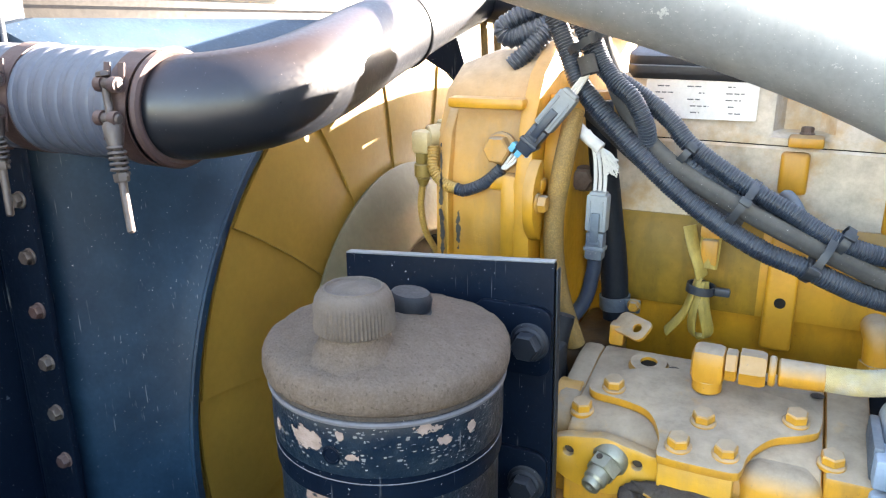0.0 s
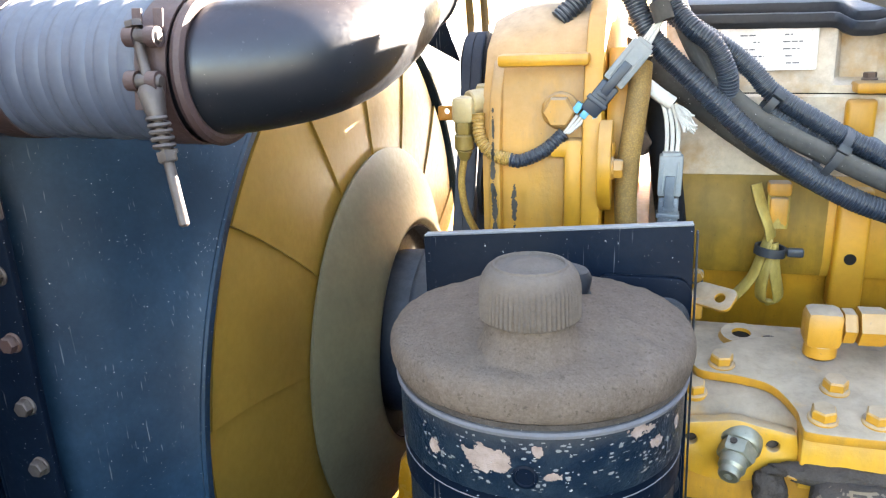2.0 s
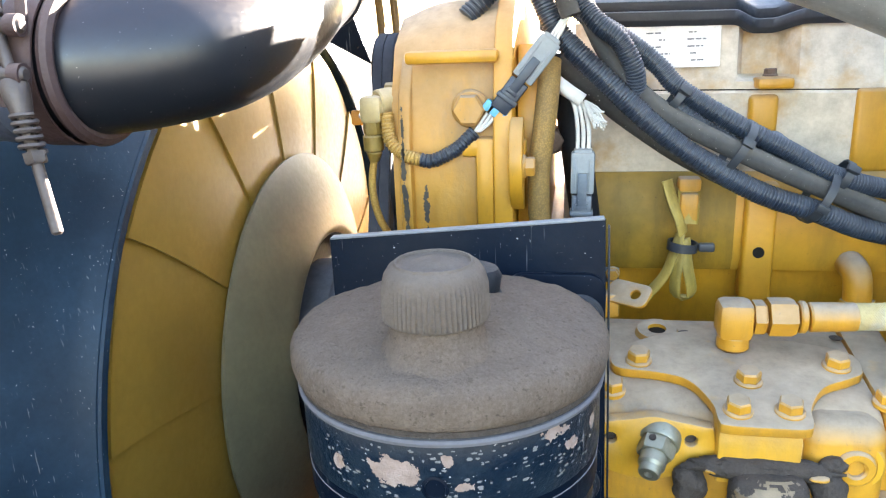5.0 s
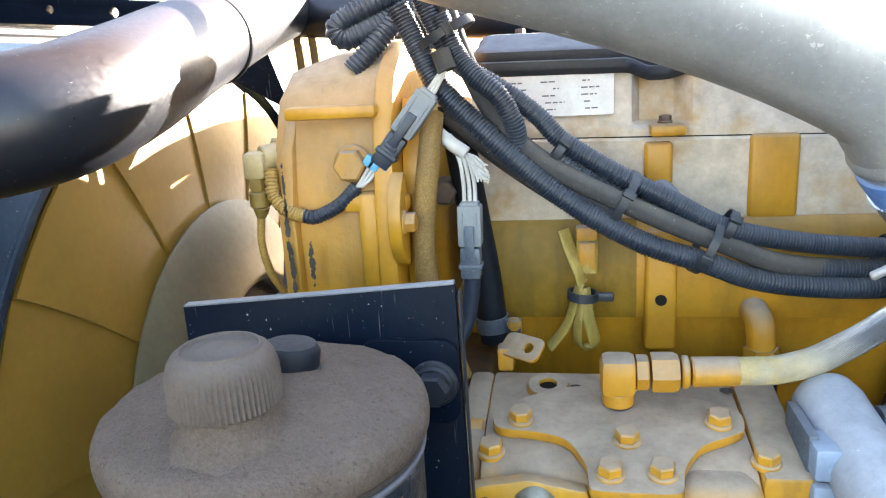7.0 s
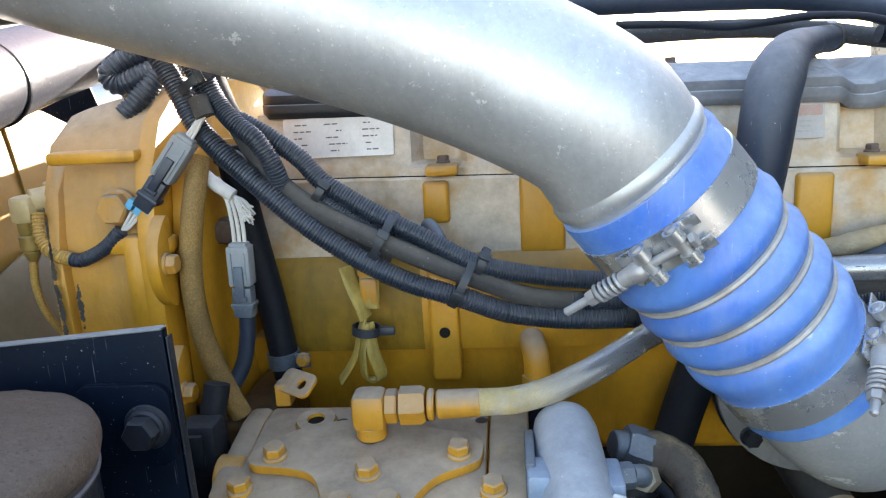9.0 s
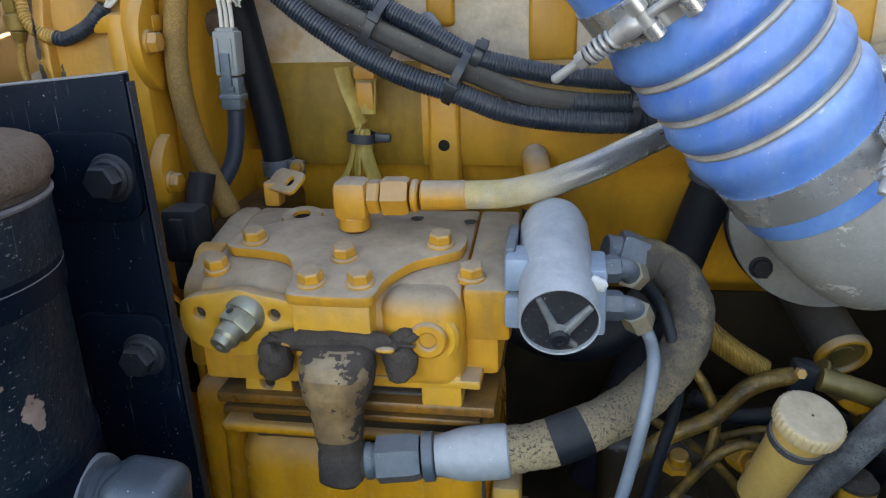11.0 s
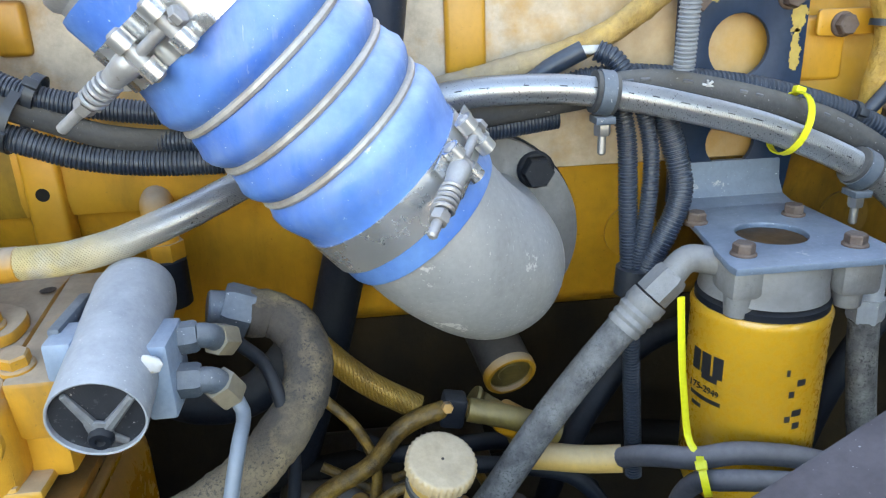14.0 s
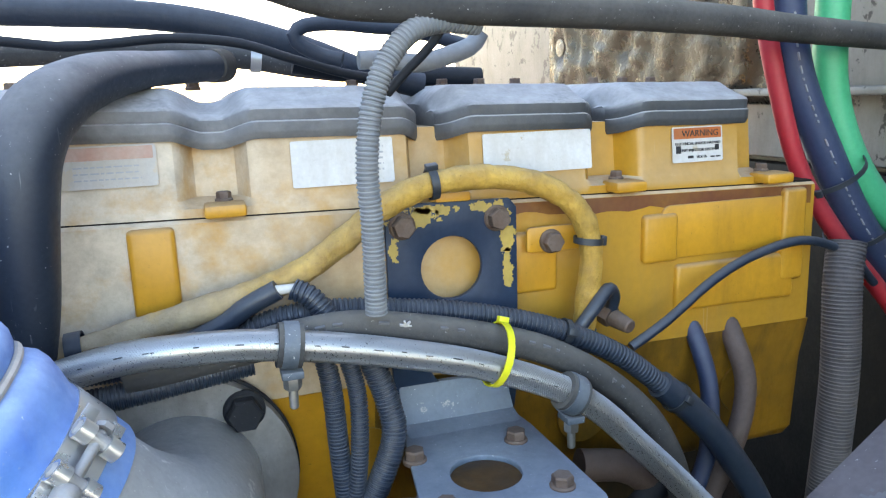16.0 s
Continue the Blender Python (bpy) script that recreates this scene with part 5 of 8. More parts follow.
neck = part("neck", lathe((CX, CY, 1.376), (0, 0, 1), [(0, 0), (0.040, 0.006), (0.031, 0.0125), (0.0262, 0.018), (0.0245, 0.023), (0.0235, 0.030), (0, 0.030)], 48), "dirt", res)
cap = part("cap", lathe((CX, CY, 1.405), (0, 0, 1), [(0, 0), (0.026, 0), (0.0274, 0.0014), (0.0268, 0.018), (0.0258, 0.0235), (0.0232, 0.0275), (0.0195, 0.0292), (0.0165, 0.0278), (0.0130, 0.0278), (0.009, 0.0300), (0.004, 0.0312), (0, 0.0315)], 192, (64, 0.00045, 2, 3)), "cap_dust", res, "ribbed grey-brown screw cap")
part("cap_ring", tube([(CX + 0.0195 * math.cos(a), CY + 0.0195 * math.sin(a), 1.4338) for a in steps(0, 6.2832, 40)], 0.0013, 6), "cap_dust", cap)
part("vent", [lathe((RX + 0.012, RY + 0.012, 1.395), (0.1, 0.05, 1), [(0, 0), (0.0175, 0), (0.0185, 0.003), (0.016, 0.005), (0.0165, 0.014), (0.014, 0.018), (0, 0.0185)], 28)], "rubber", res, "black dusty vent cap")
for cx, z in ((0.006, 1.331),):
    part("sight_hole", lathe((RX + cx, RY - 0.0863, z), (0, -1, 0), [(0, 0), (0.006, 0), (0.007, 0.0012), (0.0055, 0.0016), (0.005, 0.0006), (0, 0.0006)], 20), "black", res)

for deg, z, hw, hz in ((-100, 1.338, 0.012, 0.0085), (-82, 1.346, 0.0032, 0.003), (-76, 1.331, 0.005, 0.0022), (-44, 1.351, 0.009, 0.0045), (-35, 1.338, 0.0055, 0.0035), (-122, 1.333, 0.005, 0.0045), (-20, 1.342, 0.004, 0.005),
                       (-60, 1.285, 0.012, 0.007), (-30, 1.262, 0.010, 0.012), (-12, 1.235, 0.007, 0.012), (-95, 1.29, 0.014, 0.006), (-48, 1.22, 0.006, 0.008)):
    part("bare_patch", flakes((RX, RY), 0.0868 if z > 1.318 else 0.0840, [(deg, z, hw, hz)], 3, 0.00042), "bare_primer", res, "patch of bare pinkish primer")
random.seed(5)
tagged(part("nicked_paint", flakes((RX, RY), 0.08672, [(random.uniform(-130, -5), random.uniform(1.322, 1.352), random.uniform(0.0004, 0.0018), random.uniform(0.0003, 0.0009)) for _ in range(190)], 5, 0.0003, 0.5), "pale_nick", res, "small pale nicks"), kind="stuff")
tagged(part("nicked_paint", flakes((RX, RY), 0.08385, [(random.uniform(-130, -5), random.uniform(1.20, 1.305), random.uniform(0.0004, 0.0018), random.uniform(0.0003, 0.0010)) for _ in range(170)], 5, 0.0003, 0.5), "pale_nick", res, "small pale nicks"), kind="stuff")

br = thing("mounting_plate", (-0.27, 0.56, 1.0), "flat black steel mounting plate with chipped edges", "bracket")
part("sheet", plate([(-0.366, 0.95), (-0.158, 0.95), (-0.166, 1.415), (-0.367, 1.399)], 0.008, Matrix.Translation((0, 0.556, 0)) @ UPRIGHT), "black", br)
part("edge", box((-0.2665, 0.552, 1.4078), (0.2, 0.0084, 0.0016), 0.0005, Matrix.Rotation(radians(-4.6), 4, "Y")), "conduit_grey", br, "bare worn top edge")
part("side_edge", box((-0.1598, 0.552, 1.18), (0.0014, 0.0084, 0.46), 0.0004, Matrix.Rotation(radians(-0.95), 4, "Y")), "dusty_black", br, "scuffed side edge")
strap = thing("reservoir_strap", (-0.21, 0.53, 1.3), "black steel saddle holding the reservoir to the plate", "strap")
for z in (1.346, 1.21):
    part("saddle", plate(rounded(0.07, 0.062, 0.012, cx=-0.20, cy=z), 0.006, Matrix.Translation((0, 0.5475, 0)) @ UPRIGHT), "black", strap)
    part("washer", lathe((-0.183, 0.5415, z), (0, -1, 0), [(0, 0), (0.0165, 0), (0.0172, 0.001), (0.0165, 0.0025), (0.0125, 0.004), (0, 0.004)], 36), "dusty_black", strap)
    bolt((-0.183, 0.538, z), (0, -1, 0), 0.021, strap, "dusty_black")
    part("hoop", band((RX, RY, z - 0.035), (0, 0, 1), 0.0838, 0.03, 0.002, 64), "black", strap)

silver = thing("elbow_fitting", (-0.16, 0.45, 1.15), "silver steel hose elbow fitting below the reservoir", "hose fitting")
part("block", [box((-0.139, 0.45, 1.154), (0.050, 0.046, 0.046), 0.013, Matrix.Rotation(radians(6), 4, "Y"), 5), tube([(-0.150, 0.45, 1.152), (-0.137, 0.45, 1.142), (-0.135, 0.45, 1.12), (-0.135, 0.45, 1.04)], 0.0215, 28, 0.003)], "worn_pewter", silver)
part("shoulder", lathe((-0.158, 0.45, 1.153), (-1, 0, -0.05), [(0, -0.008), (0.0235, -0.008), (0.0245, 0.0), (0.0235, 0.004), (0.021, 0.006), (0.021, 0.012), (0, 0.012)], 36), "worn_pewter", silver)
part("flat", scuffs(Matrix.Translation((-0.140, 0.4262, 1.142)) @ Matrix.Rotation(radians(6), 4, "Y") @ UPRIGHT, [(0.0, 0.0, 0.0135, 0.010)], 4, 0.0007, 0.35), "pewter_patch", silver, "pale worn flat on the elbow")
part("collar", [lathe((-0.170, 0.45, 1.1524), (-1, 0, -0.05), [(0, 0), (0.0275, 0), (0.0290, 0.002), (0.0290, 0.005), (0.0265, 0.006), (0.0265, 0.009), (0.0285, 0.010), (0.0285, 0.013), (0.025, 0.015), (0, 0.015)], 36)], "lever_blue", silver, "dark threaded collar")
part("hex", nut((-0.186, 0.45, 1.1516), (-1, 0, -0.05), 0.052, 0.024, 0.1, 15), "lever_blue", silver, "blue-grey hex nut")
part("worm_clamp", band((-0.135, 0.45, 1.098), (0, 0, 1), 0.0262, 0.016, 0.0016, 40), "band_steel", silver, "slotted steel worm clamp")
for k in range(14):
    a = radians(190 + k * 12)
    part("slot", box((-0.135 + 0.0279 * math.cos(a), 0.45 + 0.0279 * math.sin(a), 1.098), (0.0022, 0.0012, 0.009), 0.0002, Matrix.Rotation(a + math.pi / 2, 4, "Z")), "grease", silver)
part("lever", [box((-0.104, 0.438, 1.112), (0.014, 0.014, 0.030), 0.003, Matrix.Rotation(radians(22), 4, "Y")), cyl((-0.112, 0.430, 1.098), (-0.096, 0.430, 1.132), 0.0062, seg=14), nut((-0.096, 0.430, 1.132), (0.4, 0, 0.9), 0.013, 0.008)], "clamp_grey", silver, "worm clamp housing and screw")

# ---- air compressor ----
ACROSS = Matrix(((0, 0, 1, 0), (1, 0, 0, 0), (0, 1, 0, 0), (0, 0, 0, 1)))  # plane's x, y to world y, z; thickness along x


def stack(sections, seg=28, power=2.6):
    """A cast body through level sections (x, y, z, half width, half depth) with softly squared corners."""
    bm = bmesh.new()
    rings = []
    for x, y, z, w, d in sections:
        ring = []
        for i in range(seg):
            a = 2 * math.pi * i / seg
            c, q = math.cos(a), math.sin(a)
            ring.append(bm.verts.new((x + w * math.copysign(abs(c) ** (2 / power), c), y + d * math.copysign(abs(q) ** (2 / power), q), z)))
        rings.append(ring)
    for a, b in zip(rings, rings[1:]):
        for i in range(seg):
            bm.faces.new((a[i], a[(i + 1) % seg], b[(i + 1) % seg], b[i]))
    bm.faces.new(rings[0][::-1])
    bm.faces.new(rings[-1])
    bmesh.ops.recalc_face_normals(bm, faces=bm.faces)
    return bm


comp = thing("air_compressor", (-0.04, 0.66, 0.9), "yellow air compressor with a dusty tan top", "air compressor")
TOP = Matrix.Translation((0, 0.71, 1.2667)) @ Matrix.Rotation(radians(9.0), 4, "X") @ Matrix.Translation((0, -0.71, 0))  # the top leans to the front
HEAD = [(0.742, 1.166), (0.742, 1.262), (0.738, 1.2665), (0.71, 1.2665), (0.630, 1.2537), (0.614, 1.2500), (0.602, 1.2445), (0.593, 1.236), (0.589, 1.226), (0.5885, 1.166)]
part("head", [plate(HEAD, 0.213, Matrix.Translation((-0.163, 0, 0)) @ ACROSS, bevel=0.004), plate([(y + 0.018 if y < 0.7 else y, z) for y, z in HEAD], 0.024, Matrix.Translation((-0.186, 0, 0)) @ ACROSS, bevel=0.006)], "yellow_dusty", comp, "cast yellow head, dusty on top")
part("right_block", box((0.069, 0.668, 1.236), (0.036, 0.138, 0.047), 0.004, Matrix.Rotation(radians(9.0), 4, "X")), "yellow_dusty", comp)
part("right_wall", box((0.062, 0.672, 1.198), (0.032, 0.125, 0.06), 0.006), "yellow_dusty", comp)
part("port_block", box((-0.046, 0.610, 1.2205), (0.061, 0.075, 0.046), 0.002), "yellow_front", comp)
part("right_dome", box((0.019, 0.620, 1.206), (0.066, 0.076, 0.082), 0.018, seg=6), "yellow_dusty", comp)
part("lower_lip", box((0.0, 0.62, 1.172), (0.13, 0.068, 0.008), 0.002), "yellow_front", comp)
part("cover_plate", plate(smooth_outline([(-0.150, 0.662), (-0.152, 0.636), (-0.118, 0.630), (-0.094, 0.620), (-0.080, 0.592), (-0.078, 0.570), (-0.072, 0.564), (-0.036, 0.563), (-0.016, 0.564), (-0.010, 0.57), (-0.006, 0.592), (0.010, 0.618), (0.034, 0.632), (0.046, 0.644), (0.040, 0.672), (-0.02, 0.690), (-0.06, 0.70), (-0.11, 0.690)], 5), 0.009, TOP), "yellow_dusty", comp, "raised wavy cover plate")
for x, y, z in ((-0.132, 0.646, 0.009), (0.027, 0.648, 0.009), (-0.047, 0.622, 0.009), (-0.062, 0.582, 0.009), (-0.024, 0.584, 0.009), (0.056, 0.613, 0.0), (-0.155, 0.616, -0.0015)):
    bolt(TOP @ Vector((x, y, z)), TOP.to_3x3() @ Vector((0, 0, 1)), 0.0165, comp, "yellow_bolt", turn=random.uniform(0, 60))
part("oil_hole_boss", lathe((-0.111, 0.706, 1.266), (0, -0.15, 1), [(0.0085, 0.0), (0.0085, 0.005), (0.018, 0.005), (0.020, 0.0), (0.0085, 0.0)], 28), "yellow_dusty", comp)
part("oil_hole", lathe((-0.111, 0.706, 1.2668), (0, -0.15, 1), [(0, 0), (0.0085, 0), (0.0085, 0.0006), (0, 0.0006)], 20), "dark", comp)
for x, y in ((-0.086, 0.706), (0.044, 0.705), (-0.005, 0.712)):
    part("tapped_hole", lathe((x, y, 1.2667), (0, 0, 1), [(0, 0), (0.005, 0), (0.006, 0.0006), (0, 0.0008)], 16), "grease", comp)
part("tab", [plate(rounded(0.045, 0.026, 0.008), 0.004, Matrix.Translation((-0.135, 0.737, 1.292)) @ Matrix.Rotation(radians(-35), 4, "Z") @ Matrix.Rotation(radians(40), 4, "X"), [(0.008, 0, 0.005)]), box((-0.152, 0.745, 1.28), (0.016, 0.018, 0.024), 0.003)], "yellow_dusty", comp, "bent tab with a hole")
part("plug_boss", lathe((0.026, 0.592, 1.212), (0, -1, 0), [(0, -0.01), (0.0240, -0.01), (0.0232, 0.006), (0.0205, 0.0088), (0.0165, 0.0088), (0.0158, 0.006), (0, 0.006)], 36), "yellow_front", comp)
part("plug", lathe((0.026, 0.588, 1.212), (0, -1, 0), [(0, 0), (0.0148, 0), (0.0152, 0.002), (0.0142, 0.003), (0.0152, 0.005), (0.0146, 0.0085), (0.0130, 0.0100), (0.0082, 0.0100), (0.0066, 0.0085), (0.0064, 0.005), (0, 0.005)], 36), "yellow_bolt", comp, "threaded socket plug")
part("socket", nut((0.026, 0.5832, 1.212), (0, -1, 0), 0.0116, 0.0008, 0.02, 20), "grease", comp)
part("left_flange", plate(smooth_outline([(-0.172, 1.208), (-0.173, 1.232), (-0.162, 1.240), (-0.140, 1.244), (-0.124, 1.247), (-0.108, 1.244), (-0.086, 1.240), (-0.078, 1.236), (-0.078, 1.205), (-0.10, 1.197), (-0.125, 1.190), (-0.155, 1.195)], 4), 0.012, Matrix.Translation((0, 0.594, 0)) @ UPRIGHT, [(-0.157, 1.226, 0.0050), (-0.095, 1.227, 0.0050)]), "yellow_front", comp, "flange plate with two bolt holes")
for x, z in ((-0.157, 1.226), (-0.095, 1.227)):
    part("hole", lathe((x, 0.5895, z), (0, -1, 0), [(0, 0), (0.0055, 0), (0.0055, 0.001), (0, 0.001)], 16), "grease", comp)
FD = Vector((-0.35, -1, -0.45)).normalized()
F0 = Vector((-0.119, 0.584, 1.226))
fit = part("relief_fitting", [lathe(F0, FD, [(0, -0.006), (0.0165, -0.006), (0.0165, 0.003), (0.0150, 0.005), (0, 0.005)], 28), nut(F0 + FD * 0.004, FD, 0.0255, 0.013, 0.08), lathe(F0 + FD * 0.016, FD, [(0, 0), (0.0105, 0), (0.0105, 0.010), (0.0085, 0.0125), (0.0085, 0.017), (0.0075, 0.0185), (0.0035, 0.0185), (0.003, 0.014), (0, 0.014)], 24)], "worn_zinc", comp, "short bright steel relief fitting")
part("bleed_hole", lathe(F0 + FD * 0.010 + Vector((-0.0035, -0.004, 0.0125)), (-0.2, -0.3, 1), [(0, 0), (0.0028, 0), (0.0028, 0.0012), (0, 0.0012)], 12), "grease", comp)
part("left_port", [cyl((-0.165, 0.66, 1.235), (-0.19, 0.66, 1.235), 0.022, seg=24), cyl((-0.165, 0.61, 1.215), (-0.184, 0.612, 1.213), 0.012, seg=16)], "yellow_low", comp)
part("cylinder", box((-0.04, 0.66, 1.128), (0.190, 0.125, 0.06), 0.010, seg=3), "oily_shaded", comp)
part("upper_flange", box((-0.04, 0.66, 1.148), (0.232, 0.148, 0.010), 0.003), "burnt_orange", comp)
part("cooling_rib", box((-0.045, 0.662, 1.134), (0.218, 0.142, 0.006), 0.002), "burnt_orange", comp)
part("lower_flange", box((-0.045, 0.665, 1.116), (0.226, 0.150, 0.010), 0.004, seg=3), "orange_oily", comp)
part("lug", box((0.034, 0.598, 1.164), (0.032, 0.022, 0.03), 0.002), "yellow_front", comp)
part("left_lug", plate([(-0.134, 1.142), (-0.092, 1.142), (-0.092, 1.176), (-0.13, 1.176)], 0.012, Matrix.Translation((0, 0.606, 0)) @ UPRIGHT, [(-0.113, 1.160, 0.0065)]), "yellow_front", comp)
part("crankcase", [box((-0.04, 0.69, 1.02), (0.222, 0.21, 0.186), 0.034, seg=6)], "orange_oily", comp, "yellow-orange crankcase")
part("side_column", [box((-0.182, 0.672, 1.05), (0.046, 0.09, 0.17), 0.018, seg=4), cyl((-0.166, 0.636, 0.99), (-0.166, 0.636, 1.115), 0.016, 0.012, 20, 0.006), box((-0.162, 0.68, 0.975), (0.08, 0.09, 0.03), 0.01, seg=3)], "orange_oily", comp, "glossy orange casting beside the crankcase")
# A dark box fills this slot and paints the shade inside it.
part("gap", box((-0.152, 0.70, 1.04), (0.010, 0.10, 0.15), 0.002), "dark", comp, "dark strip standing for the shade in the slot by the crankcase")
part("label_frame", plate(rounded(0.158, 0.078, 0.012, cx=-0.036, cy=1.014), 0.008, Matrix.Translation((0, 0.587, 0)) @ UPRIGHT, [rounded(0.138, 0.056, 0.006, cx=-0.036, cy=1.014)]), "orange_oily", comp)
part("foot", [box((0.084, 0.606, 1.03), (0.024, 0.03, 0.09), 0.005), box((0.084, 0.60, 0.995), (0.028, 0.03, 0.03), 0.005)], "yellow_front", comp)
part("seam", box((0.0665, 0.5855, 1.05), (0.003, 0.004, 0.10), 0.001), "grease", comp)
bolt((0.084, 0.584, 0.993), (0, -1, 0), 0.014, comp, "yellow_low")
TX, TZ = -0.036, 1.016
tag = thing("name_plate", (TX, 0.584, TZ), "red and white maker's plate on the compressor", "label")
part("plate", plate(rounded(0.124, 0.040, 0.002, cx=TX, cy=TZ), 0.0012, Matrix.Translation((0, 0.586, 0)) @ UPRIGHT), "label_red", tag)
part("border", plate(rounded(0.124, 0.040, 0.002, cx=TX, cy=TZ), 0.0006, Matrix.Translation((0, 0.5846, 0)) @ UPRIGHT, [rounded(0.120, 0.036, 0.001, cx=TX, cy=TZ)], 0), "label_white", tag)
part("field", box((TX + 0.036, 0.5846, TZ - 0.003), (0.042, 0.001, 0.020), 0), "label_white", tag)
part("divider", box((TX - 0.012, 0.5846, TZ), (0.0015, 0.001, 0.036), 0), "label_white", tag)
for k in range(3):
    part("bar", box((TX - 0.048 + k * 0.0135, 0.5846, TZ + 0.002), (0.010, 0.001, 0.017), 0.0004), "label_white", tag)
part("wedge", plate([(TX - 0.046, TZ - 0.012), (TX - 0.022, TZ - 0.012), (TX - 0.03, TZ - 0.003)], 0.001, Matrix.Translation((0, 0.5842, 0)) @ UPRIGHT, bevel=0), "ink", tag)
for k in range(3):
    part("bar", box((TX + 0.003, 0.5846, TZ + 0.004 - k * 0.005), (0.014 - 0.003 * (k % 2), 0.001, 0.0015), 0), "label_white", tag)


def words(text, size, m, mat, parent, name="lettering", depth=0.0003):
    """Raised lettering in the built-in font."""
    cu = bpy.data.curves.new("text", "FONT")
    cu.body, cu.size, cu.extrude, cu.align_x = text, size, depth, "CENTER"
    tmp = bpy.data.objects.new("text", cu)
    scene.collection.objects.link(tmp)
    me = bpy.data.meshes.new_from_object(tmp.evaluated_get(bpy.context.evaluated_depsgraph_get()))
    bpy.data.objects.remove(tmp)
    me.materials.clear()
    me.materials.append(M[mat])
    return put(name, me, m, parent)


words("AIR COMPRESSOR", 0.0066, Matrix.Translation((TX + 0.024, 0.5842, TZ + 0.0105)) @ UPRIGHT, "label_white", tag)

# greasy discharge elbow and the big hose
dis = thing("discharge_elbow", (-0.042, 0.55, 1.1), "grease-caked cast elbow on the compressor's front", "hose fitting")
for c, size, amp in (((-0.044, 0.574, 1.211), (0.056, 0.010, 0.0098), 0.30), ((-0.096, 0.577, 1.192), (0.0135, 0.013, 0.0165), 0.28), ((0.006, 0.574, 1.196), (0.0125, 0.0125, 0.0145), 0.28), ((0.008, 0.578, 1.216), (0.012, 0.007, 0.005), 0.5)):
    part("grease_cake", lump(c, size, amp, 70, 4), "grease", dis, "dried grey-black grease")
part("paint_fleck", lump((-0.078, 0.570, 1.210), (0.009, 0.004, 0.003), 0.4, 120, 3), "yellow_bolt", dis)
part("paint_fleck", lump((-0.004, 0.566, 1.210), (0.006, 0.004, 0.003), 0.4, 120, 3), "yellow_bolt", dis)
ELBOW = [(-0.040, 0.566, 1.2125, 0.018, 0.010), (-0.040, 0.565, 1.210, 0.025, 0.017), (-0.040, 0.563, 1.205, 0.0280, 0.021), (-0.040, 0.562, 1.195, 0.0288, 0.0235), (-0.041, 0.562, 1.180, 0.0270, 0.0235), (-0.042, 0.562, 1.170, 0.0235, 0.0215), (-0.043, 0.562, 1.160, 0.0195, 0.0195), (-0.043, 0.562, 1.140, 0.0185, 0.0185), (-0.043, 0.562, 1.128, 0.0165, 0.0165)]
part("elbow", stack(ELBOW, 32), "grease", dis, "dark greasy cast elbow")


def flaked(sections, grow, keep):
    """The skin of a stacked body that a rule keeps, a little proud of it."""
    fine = []
    for a, b in zip(sections, sections[1:]):
        n = max(1, int(abs(a[2] - b[2]) / 0.0007))
        fine += [tuple(a[i] + (b[i] - a[i]) * k / n for i in range(5)) for k in range(n)]
    bm = stack([(x, y, z, w + grow, d + grow) for x, y, z, w, d in fine + [sections[-1]]], 200)
    bm.faces.ensure_lookup_table()
    bmesh.ops.delete(bm, geom=[f for f in bm.faces if len(f.verts) > 4 or not keep(f.calc_center_median(), f.normal)], context="FACES")
    return bm


part("paint", flaked(ELBOW, 0.0005, lambda c, n: -n.y + 0.9 * noise.fractal(c * 110, 0.8, 2.1, 5) - 0.5 * abs(c.x + 0.041) / 0.03 > 0.26 and c.z > 1.140), "tan_paint", dis, "flaking tan paint")
part("swivel", [stack([(-0.043, 0.563, 1.130, 0.014, 0.014), (-0.043, 0.563, 1.124, 0.0175, 0.0175), (-0.043, 0.563, 1.100, 0.0185, 0.0185), (-0.042, 0.564, 1.094, 0.013, 0.014)], 20, 3.0), cyl((-0.035, 0.564, 1.110), (-0.017, 0.5665, 1.112), 0.0125, seg=20)], "grease", dis, "black swivel fitting")
AXH = Vector((1, 0.13, 0.075)).normalized()
H0 = Vector((-0.024, 0.566, 1.111))
part("seat_ring", lathe(H0, AXH, [(0, 0), (0.0145, 0), (0.0150, 0.003), (0.0135, 0.006), (0.0150, 0.009), (0, 0.009)], 24), "lever_blue", dis)
part("nut", nut(H0 + AXH * 0.009, AXH, 0.033, 0.034, 0.1, 10), "lever_blue", dis, "grey hose nut")
part("collar", lathe(H0 + AXH * 0.045, AXH, [(0, 0), (0.0185, 0), (0.0195, 0.001), (0.0195, 0.008), (0.0185, 0.009), (0, 0.009)], 28), "lever_blue", dis)
part("ferrule", lathe(H0 + AXH * 0.055, AXH, [(0, 0), (0.0160, 0), (0.0165, 0.005), (0.0195, 0.016), (0.0212, 0.024), (0.0215, 0.050), (0.0210, 0.056), (0.0195, 0.0575), (0, 0.0575)], 36), "grey_ferrule", dis, "scuffed grey crimped ferrule")
bh = thing("compressor_hose", (0.15, 0.62, 1.15), "thick mud-splashed rubber hose looping from the compressor", "hose")
HOSE = [(0.084, 0.581, 1.119), (0.11, 0.585, 1.123), (0.134, 0.590, 1.130), (0.18, 0.608, 1.149), (0.214, 0.636, 1.172), (0.231, 0.665, 1.196), (0.227, 0.69, 1.219), (0.208, 0.70, 1.234), (0.188, 0.696, 1.240)]
part("hose", tube(HOSE, 0.0185, 28, 0.004, taper=lambda t: 0.0185 + 0.0005 * math.sin(60 * t) + 0.0004 * math.sin(173 * t)), "hose_tan", bh)
